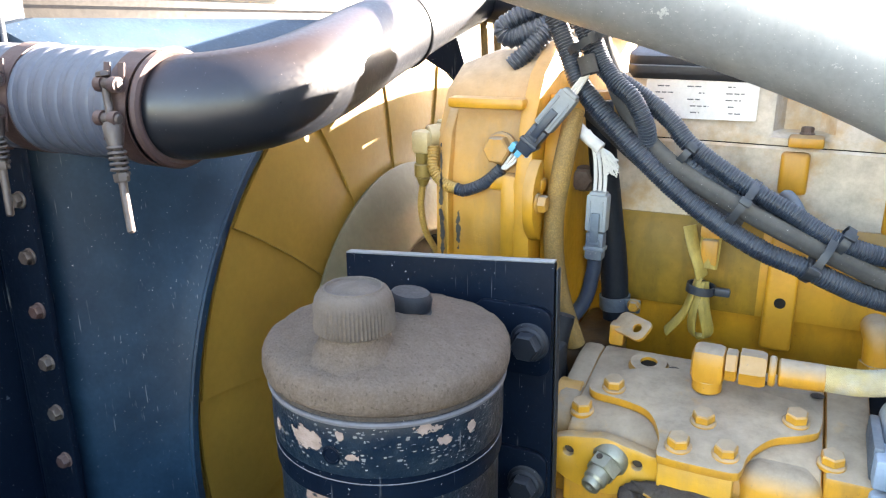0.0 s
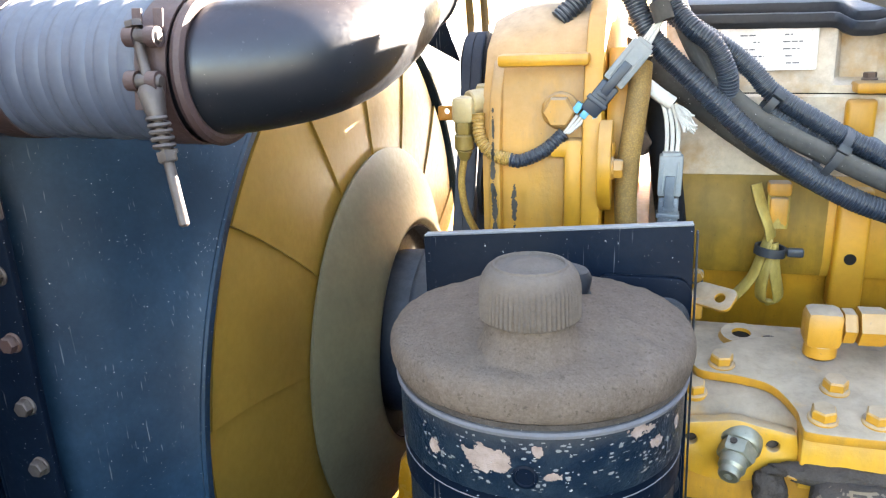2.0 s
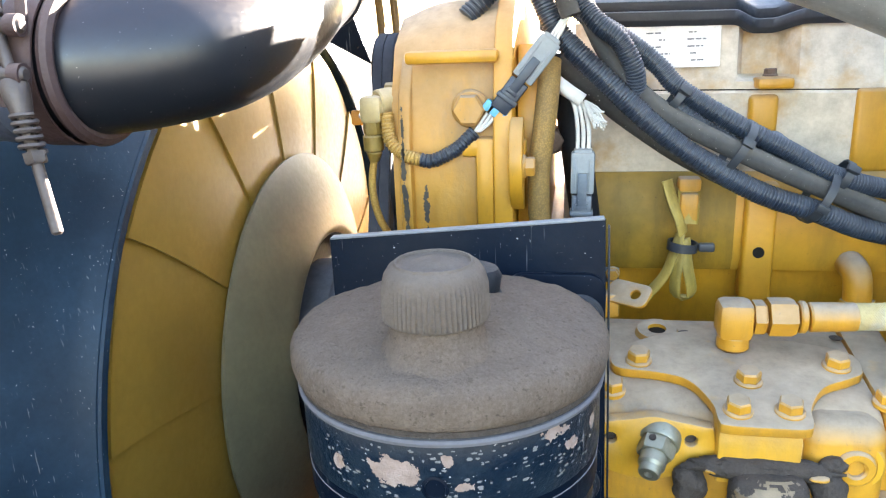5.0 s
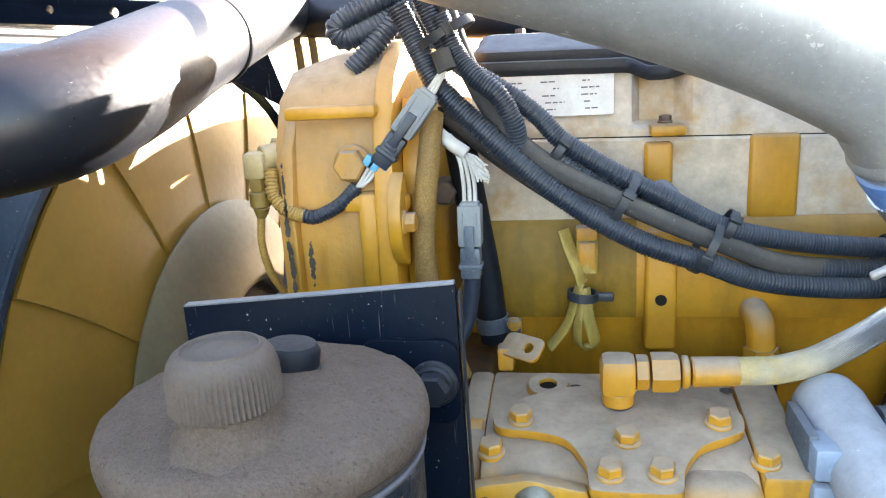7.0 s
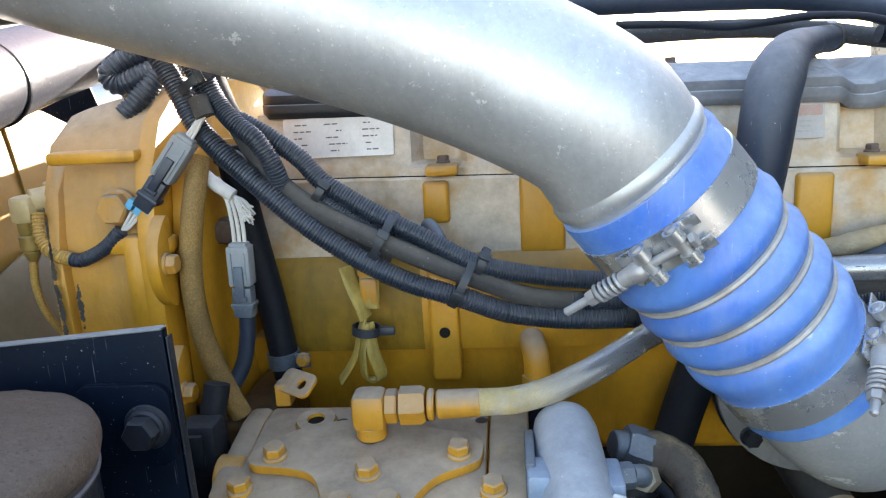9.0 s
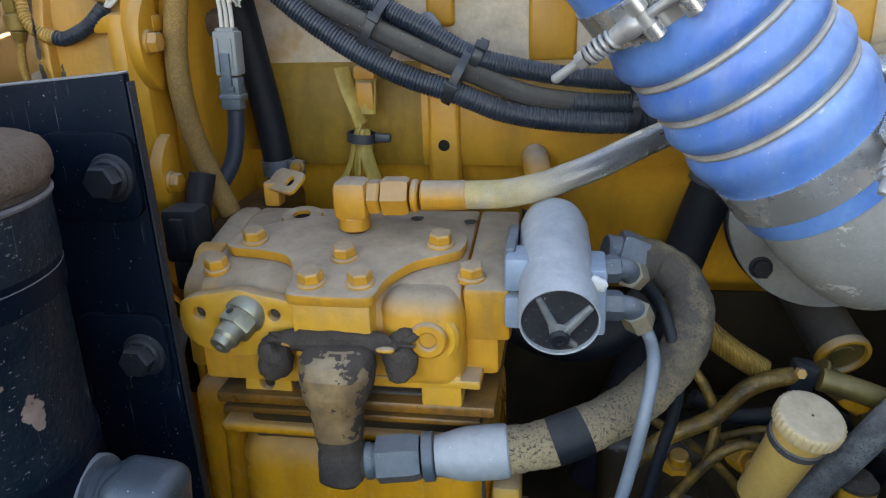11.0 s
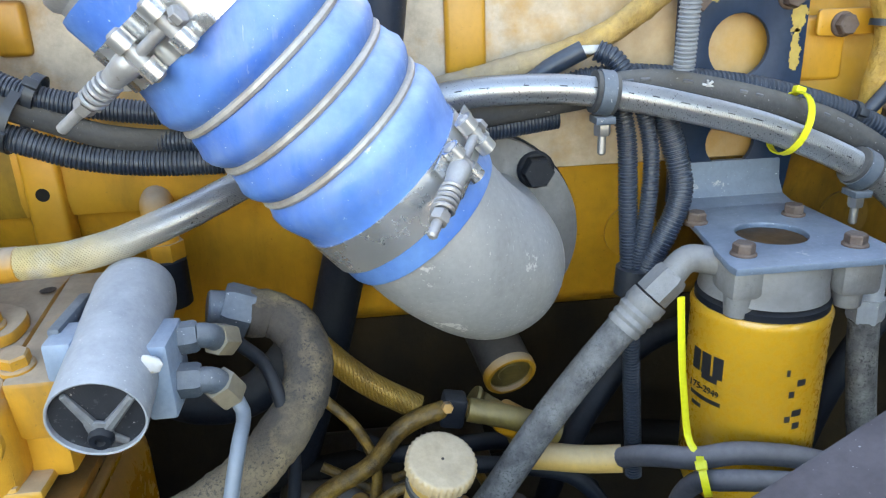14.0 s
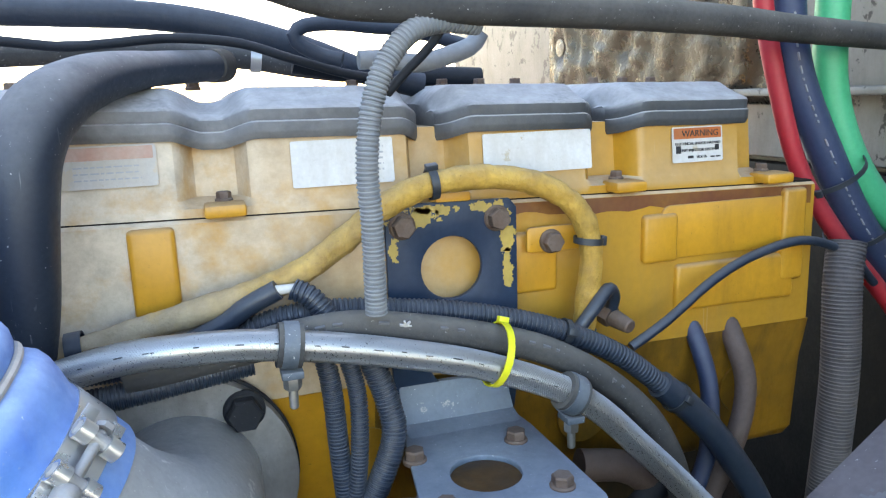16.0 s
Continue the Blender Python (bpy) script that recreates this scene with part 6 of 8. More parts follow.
part("tape", tube([(0.121, 0.5868, 1.1256), (0.134, 0.590, 1.130), (0.146, 0.594, 1.1345)], 0.0194, 28, 0.003), "rubber", bh, "band of black tape")
part("end_fitting", [nut((0.190, 0.696, 1.240), (-0.8, -0.1, 0.35), 0.034, 0.022), cyl((0.176, 0.694, 1.246), (0.160, 0.69, 1.25), 0.013, seg=20)], "lever_blue", bh)

# governor
gov = thing("governor", (0.11, 0.6, 1.22), "grey dusty cylindrical governor valve with a dark three-spoked face", "valve")
g0, g1 = Vector((0.124, 0.549, 1.246)), Vector((0.116, 0.690, 1.2745))
ga = (g1 - g0).normalized()
part("body", lathe(g0, ga, [(0.0262, 0.006), (0.0262, 0.0006), (0.0268, 0.0), (0.0274, 0.0), (0.0280, 0.002), (0.0280, 0.05), (0.0280, 0.122), (0.0255, 0.136), (0.013, 0.143), (0, 0.144)], 56), "grey_ferrule", gov, "pale grey dusty barrel")
part("face", lathe(g0, ga, [(0, 0.004), (0.0264, 0.004), (0.0264, 0.006), (0, 0.006)], 40), "gloss_dark", gov, "dark glossy recessed face")
gs = (Vector((1, 0, 0)) - ga * ga.x).normalized()
gu = gs.cross(ga)
gu = gu if gu.z > 0 else -gu
hub = g0 + gu * -0.0125 + ga * 0.002
for u, v, w in ((-0.0145, 0.0185, 0.0046), (0.0215, 0.0120, 0.0052), (0.0125, -0.0215, 0.0042)):
    tip = g0 + gs * u + gu * v + ga * 0.003
    part("rib", [cyl(hub, tip, w * 0.8, w * 0.5, 8, 0.0008)], "dull_rib", gov)
part("web", plate([(-0.006, -0.004), (0.006, -0.004), (0.009, 0.006), (0, 0.009), (-0.008, 0.008)], 0.003, Matrix.Translation(hub + gu * 0.002 + ga * 0.0005) @ facing(-ga)), "dull_rib", gov)
part("screw", [lathe(hub - ga * 0.002, -ga, [(0, 0), (0.0072, 0), (0.0072, 0.003), (0.006, 0.005), (0.003, 0.005), (0.0028, 0.002), (0, 0.002)], 16)], "rubber", gov)
for z in (1.263, 1.233):
    part("mount_nut", box((0.092, 0.607, z), (0.018, 0.034, 0.026), 0.003), "blue_dusted", gov, "dusty blue-grey mounting block")
part("mount", box((0.086, 0.635, 1.248), (0.008, 0.06, 0.062), 0.002), "lever_blue", gov)
part("port_block", box((0.148, 0.610, 1.244), (0.018, 0.044, 0.052), 0.003), "blue_dusted", gov)
part("fitting", [nut((0.154, 0.622, 1.258), (1, 0.1, 0.05), 0.019, 0.014), tube([(0.166, 0.623, 1.259), (0.173, 0.626, 1.257), (0.177, 0.634, 1.250)], 0.0085, 14, 0.002)], "lever_blue", gov)
part("fitting", [nut((0.176, 0.632, 1.251), (0.5, 0.75, -0.45), 0.020, 0.016)], "brass_dusty", gov, "dusty brass nut")
part("fitting", [nut((0.154, 0.605, 1.236), (1, 0.1, -0.05), 0.020, 0.016), tube([(0.168, 0.606, 1.235), (0.176, 0.608, 1.233), (0.181, 0.612, 1.226)], 0.0088, 14, 0.002)], "lever_blue", gov)
part("fitting", [nut((0.179, 0.610, 1.230), (0.42, 0.35, -0.9), 0.021, 0.017)], "brass_dusty", gov, "dusty brass nut")
part("sticker", lump((0.150, 0.578, 1.264), (0.007, 0.003, 0.0048), 0.4, 160, 3, Matrix.Rotation(radians(40), 4, "Y")), "label_white", gov, "scrap of white label")
for pts, r, mat, lab in (([(0.186, 0.616, 1.217), (0.1927, 0.608, 1.2053), (0.1919, 0.5809, 1.197), (0.1852, 0.5638, 1.1648), (0.1765, 0.5595, 1.1175), (0.1603, 0.5557, 1.044), (0.1484, 0.5873, 0.9555)], 0.0050, "nylon_pale", "pale grey nylon air line"),
                         ([(0.186, 0.644, 1.243), (0.205, 0.650, 1.215), (0.218, 0.63, 1.17), (0.217, 0.63, 1.13), (0.209, 0.63, 1.09), (0.198, 0.63, 1.03), (0.18, 0.63, 0.95)], 0.005, "rubber", "thin black air line")):
    whole("air_line", tube(pts, r, 12, 0.005), mat, lab, "hose", group="air lines")

# yellow braided feed hose that turns bright further back
yh = thing("braided_hose", (0.3, 0.75, 1.3), "steel-braided hose with a dusty yellow end fitting", "hose")
part("elbow_block", [box((-0.051, 0.67, 1.297), (0.03, 0.03, 0.034), 0.007), cyl((-0.051, 0.67, 1.27), (-0.051, 0.67, 1.283), 0.0135, seg=20)], "yellow_dusty", yh, "dusty yellow elbow")
part("nut", [nut((-0.036, 0.67, 1.299), (1, 0, 0.02), 0.026, 0.01), nut((-0.024, 0.67, 1.2995), (1, 0, 0.02), 0.029, 0.022)], "yellow_dusty", yh)
part("collar", [cyl((0.0, 0.67, 1.3), (0.006, 0.67, 1.3), 0.014, seg=24), cyl((0.008, 0.67, 1.3), (0.046, 0.671, 1.301), 0.0128, 0.0122, 24)], "yellow_dusty", yh)
braided([(0.044, 0.671, 1.301), (0.075, 0.6725, 1.302), (0.105, 0.681, 1.3062), (0.125, 0.691, 1.311), (0.151, 0.7055, 1.3182), (0.178, 0.7225, 1.3275), (0.208, 0.74, 1.338), (0.28, 0.758, 1.366), (0.35, 0.752, 1.386), (0.41, 0.742, 1.391), (0.471, 0.740, 1.386), (0.556, 0.742, 1.367), (0.636, 0.744, 1.342), (0.716, 0.742, 1.303), (0.775, 0.738, 1.247), (0.837, 0.73, 1.18), (0.92, 0.71, 1.08)], 0.0115, "hose", ("braid", "braid_core"), yh, "steel-braided hose, yellow with dust at one end")

# ---- intake: aluminium tube, bellows, elbow ----
A0, AX = Vector((0.226, 0.657, 1.432)), Vector((0.042, 0.010, -0.051)).normalized()


def along(s):
    return A0 + AX * s


it = thing("intake_tube", (0.0, 0.63, 1.6), "large grey aluminium charge air tube crossing over the engine", "pipe")
END = along(-0.055)
part("tube", tube([(-0.62, 0.60, 1.80), (-0.40, 0.615, 1.735), (-0.2, 0.625, 1.672), (-0.04, 0.63, 1.622), (0.06, 0.636, 1.583), along(-0.145), along(-0.10), END], 0.063, 56, 0.008), "alu_tube", it)
part("bead", lathe(along(-0.1), AX, [(0.062, -0.008), (0.0655, -0.003), (0.0655, 0.003), (0.062, 0.008)], 56), "alu_tube", it)
bel = thing("bellows_hose", along(0.0), "bright blue silicone bellows hose with steel wire rings", "hose")
prof = [(0.0625, -0.090), (0.0665, -0.090), (0.0675, -0.086), (0.0675, -0.036)]
for s in (0.0, 0.033, 0.066):
    prof += [(0.0705, s - 0.022), (0.0728, s - 0.0165), (0.0722, s - 0.011), (0.069, s - 0.005), (0.0645, s - 0.001), (0.0645, s + 0.001), (0.069, s + 0.005)]
prof += [(0.0722, 0.077), (0.0725, 0.084), (0.070, 0.094), (0.0672, 0.103), (0.0665, 0.150), (0.0655, 0.153), (0.0625, 0.153)]
part("sleeve", lathe(A0, AX, prof, 72), "blue", bel)
mA = facing(AX)
for s in (0.0, 0.033, 0.066):
    part("ring", tube([along(s) + mA @ Vector((0.0668 * math.cos(a), 0.0668 * math.sin(a), 0)) for a in steps(0, 6.2832, 56)], 0.0028, 8, 0.006), "ring_worn", bel, "worn steel wire ring")
tbolt_clamp(along(-0.053), AX, 0.0678, (-0.45, -1, 0.0), "bright steel spring T-bolt clamp on the bellows", "bellows clamps", 0.03, 0.085, (-1, 0, -0.4), "clamp_grey", "band_steel")
tbolt_clamp(along(0.122), AX, 0.0668, (0.7, -0.6, 0.35), "bright steel spring T-bolt clamp on the bellows", "bellows clamps", 0.028, 0.075, (-0.2, -0.9, -0.7), "clamp_grey", "band_steel")
el = thing("intake_elbow", (0.36, 0.72, 1.2), "cast aluminium intake elbow bolted to the engine", "pipe elbow")
part("elbow", tube([along(0.11), along(0.15), (0.345, 0.69, 1.288), (0.372, 0.712, 1.262), (0.385, 0.75, 1.248), (0.388, 0.80, 1.246), (0.388, 0.84, 1.246)], 0.0625, 56, 0.006), "alu", el)
FL = Matrix.Translation((0.385, 0.838, 1.243)) @ UPRIGHT
part("mount_flange", plate([(0.098 * math.cos(radians(a)), 0.098 * math.sin(radians(a))) for a in range(0, 360, 6)], 0.014, FL), "cast_dirty", el, "dull stained cast flange")
part("gasket", plate([(0.1 * math.cos(radians(a)), 0.1 * math.sin(radians(a))) for a in range(0, 360, 6)], 0.006, Matrix.Translation((0.385, 0.844, 1.243)) @ UPRIGHT), "rubber", el)
for a in (48, 140, 222, 318):
    bolt((0.385 + 0.084 * math.cos(radians(a)), 0.824, 1.243 + 0.084 * math.sin(radians(a))), (0, -1, 0), 0.026 if a == 48 else 0.017, el, "dusty_black")

# ---- fuel filter on its bracket ----
fb = thing("filter_bracket", (0.63, 0.8, 1.26), "black bent steel filter bracket with two round holes", "bracket")
part("upright", plate([(0.574, 1.262), (0.692, 1.262), (0.697, 1.30), (0.697, 1.458), (0.69, 1.466), (0.58, 1.468), (0.573, 1.46)], 0.006, Matrix.Translation((0, 0.838, 0)) @ UPRIGHT, [(0.633, 1.407, 0.029), (0.633, 1.318, 0.024)]), "bracket_navy", fb)
part("shelf", plate([(0.553, 0.650), (0.690, 0.650), (0.693, 0.66), (0.69, 0.79), (0.684, 0.835), (0.58, 0.835), (0.572, 0.79), (0.552, 0.66)], 0.006, Matrix.Translation((0, 0, 1.258)), [(0.62, 0.722, 0.029)]), "shelf_blue", fb, "chipped pale blue-grey shelf with a round hole")
part("bend", plate([(0.838, 1.262), (0.838, 1.300), (0.832, 1.300), (0.829, 1.280), (0.820, 1.268), (0.800, 1.264), (0.800, 1.258), (0.834, 1.258)], 0.108, Matrix.Translation((0.578, 0, 0)) @ ACROSS), "shelf_blue", fb)
for x, y in ((0.573, 0.679), (0.667, 0.681), (0.572, 0.762), (0.664, 0.764)):
    bolt((x, y, 1.264), (0, 0, 1), 0.015, fb, "steel_rust", turn=random.uniform(0, 60))
part("overspray", scuffs(Matrix.Translation((0, 0.8316, 0)) @ UPRIGHT, [(0.598, 1.455, 0.022, 0.009), (0.620, 1.461, 0.018, 0.005), (0.688, 1.44, 0.007, 0.022), (0.668, 1.461, 0.014, 0.005), (0.688, 1.405, 0.005, 0.02), (0.580, 1.43, 0.005, 0.016)], 2), "overspray", fb, "patches of yellow overspray")
for x in (0.588, 0.677):
    bolt((x, 0.832, 1.449), (0, -1, 0), 0.018, fb, "steel_rust", turn=random.uniform(0, 60))
FX, FY = 0.609, 0.708
fh = thing("filter_casting", (FX, FY, 1.23), "grey cast aluminium filter mount under the bracket", "filter mount")
part("casting", [lathe((FX, FY, 1.258), (0, 0, -1), [(0, 0.03), (0.03, 0.03), (0.031, 0), (0.046, 0), (0.05, 0.006), (0.05, 0.026), (0.052, 0.036), (0, 0.036)], 40), box((0.575, 0.69, 1.243), (0.03, 0.05, 0.028), 0.005), box((0.668, 0.70, 1.24), (0.035, 0.07, 0.03), 0.006)], "cast_dirty", fh)
for x, y in ((0.573, 0.679), (0.667, 0.681)):
    part("lug", cyl((x, y, 1.257), (x, y, 1.212), 0.013, 0.011, 18), "cast_dirty", fh)
part("bore", lathe((0.62, 0.722, 1.2582), (0, 0, 1), [(0, 0), (0.036, 0), (0.036, 0.0008), (0, 0.001)], 28), "yellow_grime_shade", fh)
ff = thing("fuel_filter", (FX, FY, 1.03), "glossy yellow spin-on fuel filter can with black print", "filter")
part("can", lathe((FX, FY, 1.208), (0, 0, -1), [(0.045, -0.006), (0.055, -0.004), (0.0568, 0.0), (0.0565, 0.004), (0.0558, 0.008), (0.0558, 0.165), (0.052, 0.176), (0.03, 0.18), (0, 0.18)], 64), "filter", ff)
part("seal", lathe((FX, FY, 1.208), (0, 0, 1), [(0.044, 0.002), (0.0535, 0.003), (0.0535, 0.010), (0.044, 0.012)], 56), "rubber", ff)


def on_can(bm_w, bm_h, ang, z, mat, name="bar", r=0.0561):
    """A small printed mark that follows the can's curve."""
    bm = bmesh.new()
    n = max(2, int(bm_w / 0.003))
    rows = []
    for i in range(n + 1):
        a = radians(ang) + (i / n - 0.5) * bm_w / r
        rows.append([bm.verts.new((FX + r * math.sin(a), FY - r * math.cos(a), z + s * bm_h / 2)) for s in (-1, 1)])
    for a, b in zip(rows, rows[1:]):
        bm.faces.new((a[0], b[0], b[1], a[1]))
    return part(name, bm, mat, ff)


for k, w in enumerate((0.0085, 0.0085, 0.008)):
    on_can(w * 1.15, 0.020, -82 + 12 * k, 1.164, "ink")
on_can(0.016, 0.006, -66, 1.152, "ink", "wedge")
for txt_w, z, a in ((0.034, 1.131, -70), (0.012, 1.122, -78)):
    on_can(txt_w, 0.004, a, z, "ink")
for a, z, w in ((-2, 1.170, 0.003), (11, 1.160, 0.008), (3, 1.150, 0.005), (10, 1.132, 0.009), (2, 1.127, 0.005), (11, 1.120, 0.007), (1, 1.100, 0.006), (10, 1.092, 0.009)):
    on_can(w, 0.006, a, z, "ink")

a_ = radians(-70)
words("175-2949", 0.0085, Matrix.Translation((FX + 0.0566 * math.sin(a_), FY - 0.0566 * math.cos(a_), 1.138)) @ Matrix.Rotation(a_, 4, "Z") @ UPRIGHT, "ink", ff, "part_number")
fhose = thing("fuel_hose", (0.48, 0.69, 1.2), "dusty grey rubber fuel hose with steel end fittings", "hose")
part("hose", tube([(0.492, 0.70, 1.206), (0.455, 0.695, 1.165), (0.415, 0.69, 1.115), (0.37, 0.69, 1.045), (0.31, 0.69, 0.965), (0.24, 0.70, 0.87)], 0.0135, 20, 0.005), "hose_grey", fhose)
part("ferrule", lathe((0.486, 0.70, 1.198), (0.68, 0.03, 0.73), [(0, 0), (0.0150, 0), (0.0158, 0.003), (0.0150, 0.006), (0.0164, 0.009), (0.0152, 0.013), (0.0168, 0.017), (0.0156, 0.021), (0.0172, 0.025), (0.0165, 0.034), (0, 0.034)], 24), "cast_dirty", fhose, "crimped steel ferrule")
part("nut", nut((0.51, 0.702, 1.224), (0.7, 0.03, 0.7), 0.026, 0.026), "cast_dirty", fhose)
part("elbow", tube([(0.524, 0.703, 1.238), (0.538, 0.705, 1.252), (0.553, 0.705, 1.252), (0.575, 0.70, 1.246)], 0.0115, 16, 0.003), "cast_dirty", fhose)
fout = thing("fuel_outlet", (0.70, 0.69, 1.2), "grey steel outlet fitting and hose beside the filter", "hose fitting")
part("elbow", tube([(0.67, 0.70, 1.246), (0.69, 0.698, 1.243), (0.697, 0.697, 1.226), (0.698, 0.697, 1.20)], 0.012, 16, 0.003), "grey_ferrule", fout)
part("nut", nut((0.698, 0.697, 1.21), (0.02, 0, -1), 0.026, 0.022), "grey_ferrule", fout)
part("hose", tube([(0.698, 0.697, 1.19), (0.704, 0.697, 1.14), (0.716, 0.70, 1.08), (0.74, 0.71, 1.0)], 0.0125, 18, 0.005), "hose_grey", fout)

for k in range(22):
    q = 0.245 + 0.022 * k
    path = [(0.205, 0.738, 1.337), (0.28, 0.758, 1.366), (0.35, 0.752, 1.386), (0.41, 0.742, 1.391), (0.471, 0.740, 1.386), (0.556, 0.742, 1.367), (0.636, 0.744, 1.342), (0.716, 0.742, 1.303)]
    if k == 0:
        line = spline(path, 0.004)
    i = int(k * (len(line) - 3) / 22)
    d = (line[i + 1] - line[i]).normalized()
    part("tick", box(line[i] + Vector((0, -0.0108, 0.0042 + 0.0006 * math.sin(k * 3.1))), (0.0042 + 0.002 * (k % 3), 0.0010, 0.0009), 0.0002, d.to_track_quat("X", "Z").to_matrix().to_4x4()), "ink", yh)

# ---- wiring and hoses ----
def aside(p, k):
    """A place moved off along the way from the bay's open side."""
    e = Vector((-0.04, 0.07, 1.6))
    return e + (Vector(p) - e) * (1 + k)


loom = thing("wiring_loom", (-0.05, 0.76, 1.45), "bundle of grey-black corrugated wiring conduits tied together", "wiring loom")
part("conduit", tube([(-0.222, 0.752, 1.63), (-0.205, 0.752, 1.59), (-0.188, 0.753, 1.56), (-0.146, 0.755, 1.532), (-0.116, 0.756, 1.508), (-0.095, 0.752, 1.486), (-0.047, 0.748, 1.455), (-0.002, 0.745, 1.431), (0.043, 0.745, 1.406), (0.098, 0.752, 1.391), (0.156, 0.757, 1.383), (0.25, 0.765, 1.376), (0.36, 0.78, 1.37), (0.45, 0.79, 1.37)], 0.0092, 14, 0.003, 0.0029, 0.0009), "conduit", loom)
part("conduit", tube([(-0.238, 0.752, 1.61), (-0.222, 0.75, 1.575), (-0.203, 0.745, 1.538), (-0.159, 0.738, 1.494), (-0.119, 0.738, 1.456), (-0.074, 0.738, 1.422), (-0.023, 0.738, 1.393), (0.028, 0.740, 1.375), (0.079, 0.748, 1.355), (0.148, 0.755, 1.346), (0.25, 0.765, 1.346), (0.36, 0.775, 1.352), (0.45, 0.785, 1.36)], 0.0104, 14, 0.003, 0.0031, 0.0010), "conduit", loom)
part("conduit", tube([(-0.20, 0.748, 1.60), (-0.185, 0.745, 1.565), (-0.168, 0.738, 1.545), (-0.150, 0.735, 1.53), (-0.137, 0.738, 1.505), (-0.132, 0.748, 1.48), (-0.115, 0.758, 1.462)], 0.0092, 14, 0.003, 0.0029, 0.0009), "conduit", loom)
part("conduit", tube([(-0.10, 0.755, 1.472), (-0.06, 0.752, 1.443), (0.0, 0.75, 1.412), (0.05, 0.752, 1.386), (0.1, 0.757, 1.366), (0.17, 0.76, 1.362), (0.26, 0.77, 1.36)], 0.0088, 14, 0.003, 0.0029, 0.0009), "conduit", loom)
part("grey_tube", tube([(-0.20, 0.760, 1.62), (-0.18, 0.755, 1.56), (-0.150, 0.750, 1.505), (-0.104, 0.744, 1.463), (-0.021, 0.740, 1.420), (0.051, 0.744, 1.388), (0.102, 0.754, 1.368), (0.191, 0.77, 1.357), (0.3, 0.785, 1.35)], 0.0092, 16, 0.005), "rubber_grey", loom, "smooth grey dusty tube")
part("conduit", tube([aside(p, 0.13) for p in [(-0.33, 0.72, 1.652), (-0.30, 0.72, 1.642), (-0.272, 0.72, 1.630), (-0.245, 0.725, 1.617), (-0.222, 0.735, 1.60)]], 0.008, 14, 0.003, 0.004, 0.0012), "conduit", loom)
part("loop", tube([aside(p, 0.13) for p in [(-0.222, 0.728, 1.622), (-0.243, 0.715, 1.616), (-0.268, 0.708, 1.605), (-0.277, 0.706, 1.596), (-0.268, 0.706, 1.588), (-0.245, 0.71, 1.596), (-0.225, 0.72, 1.606)]], 0.0112, 14, 0.003, 0.0045, 0.0014), "conduit", loom, "folded-back conduit loop")
part("stub", tube([aside(p, 0.13) for p in [(-0.218, 0.72, 1.612), (-0.232, 0.708, 1.594), (-0.25, 0.70, 1.575), (-0.263, 0.695, 1.562)]], 0.0104, 14, 0.003, 0.0045, 0.0014), "conduit", loom, "cut conduit end")
part("tape", tube([(-0.199, 0.735, 1.57), (-0.193, 0.733, 1.553)], 0.009, 14), "rubber_grey", loom, "knot of old tape")
for p, ax, r, h in (((-0.098, 0.753, 1.478), (0.8, 0, -0.6), 0.0145, (0.3, -1, 0.6)), ((-0.043, 0.752, 1.432), (0.86, 0, -0.5), 0.026, (0, -1, 0.4)), ((0.03, 0.75, 1.388), (0.88, 0, -0.45), 0.026, (0, -1, -0.3)),
                    ((0.185, 0.76, 1.365), (1, 0, -0.1), 0.026, (0, -1, 0)), ((-0.195, 0.75, 1.585), (0.45, 0, -0.9), 0.026, (0, -1, 0.5)), ((0.048, 0.748, 1.406), (0.88, 0, -0.45), 0.0135, (0, -1, 0.8))):
    tie(p, ax, r, "black nylon cable tie round the wiring loom", "loom ties", "black_tie", h, 0.0075)
part("clip", tube([(-0.012, 0.81, 1.42), (-0.004, 0.79, 1.436), (0.006, 0.775, 1.428), (0.012, 0.77, 1.415)], 0.006, 10, 0.003), "lever_blue", loom, "steel loom clip")


def connector(name, p, d, size, label, mats=("grey_conn", "conduit"), blue=False):
    """A plug and socket pair along the way d."""
    t = thing(name, p, label, "connector", "plug connectors")
    p, d = Vector(p), Vector(d).normalized()
    f = Vector((0, -1, 0))
    f = (f - d * f.dot(d)).normalized()
    rot = Matrix((d.cross(f), f, d)).transposed().to_4x4()
    w, l = size
    part("socket", [box(p - d * l * 0.22, (w, w * 0.8, l * 0.52), 0.002, rot), box(p - d * l * 0.42, (w * 0.8, w * 0.65, l * 0.2), 0.002, rot)], mats[0], t)
    part("plug", [box(p + d * l * 0.26, (w * 0.86, w * 0.7, l * 0.4), 0.002, rot), box(p + d * l * 0.30, (w * 1.0, w * 0.8, l * 0.06), 0.001, rot)], mats[1], t)
    part("latch", [box(p + f * w * 0.44 - d * l * 0.02, (w * 0.4, w * 0.16, l * 0.42), 0.0008, rot), box(p + f * w * 0.42 + d * l * 0.2, (w * 0.55, w * 0.18, l * 0.06), 0.0006, rot)], mats[1], t)
    for s in (-0.3, 0.3):
        part("rib", box(p + d.cross(f) * w * s + f * w * 0.42 - d * l * 0.2, (w * 0.08, w * 0.08, l * 0.4), 0.0004, rot), mats[0], t)
    if blue:
        for s in (-0.42, 0.08, 0.5):
            part("seal", box(p + d.cross(f) * w * s + d * l * 0.48, (w * 0.32, w * 0.6, l * 0.12), 0.001, rot), "cyan", t, "cyan wire seal")
    return t


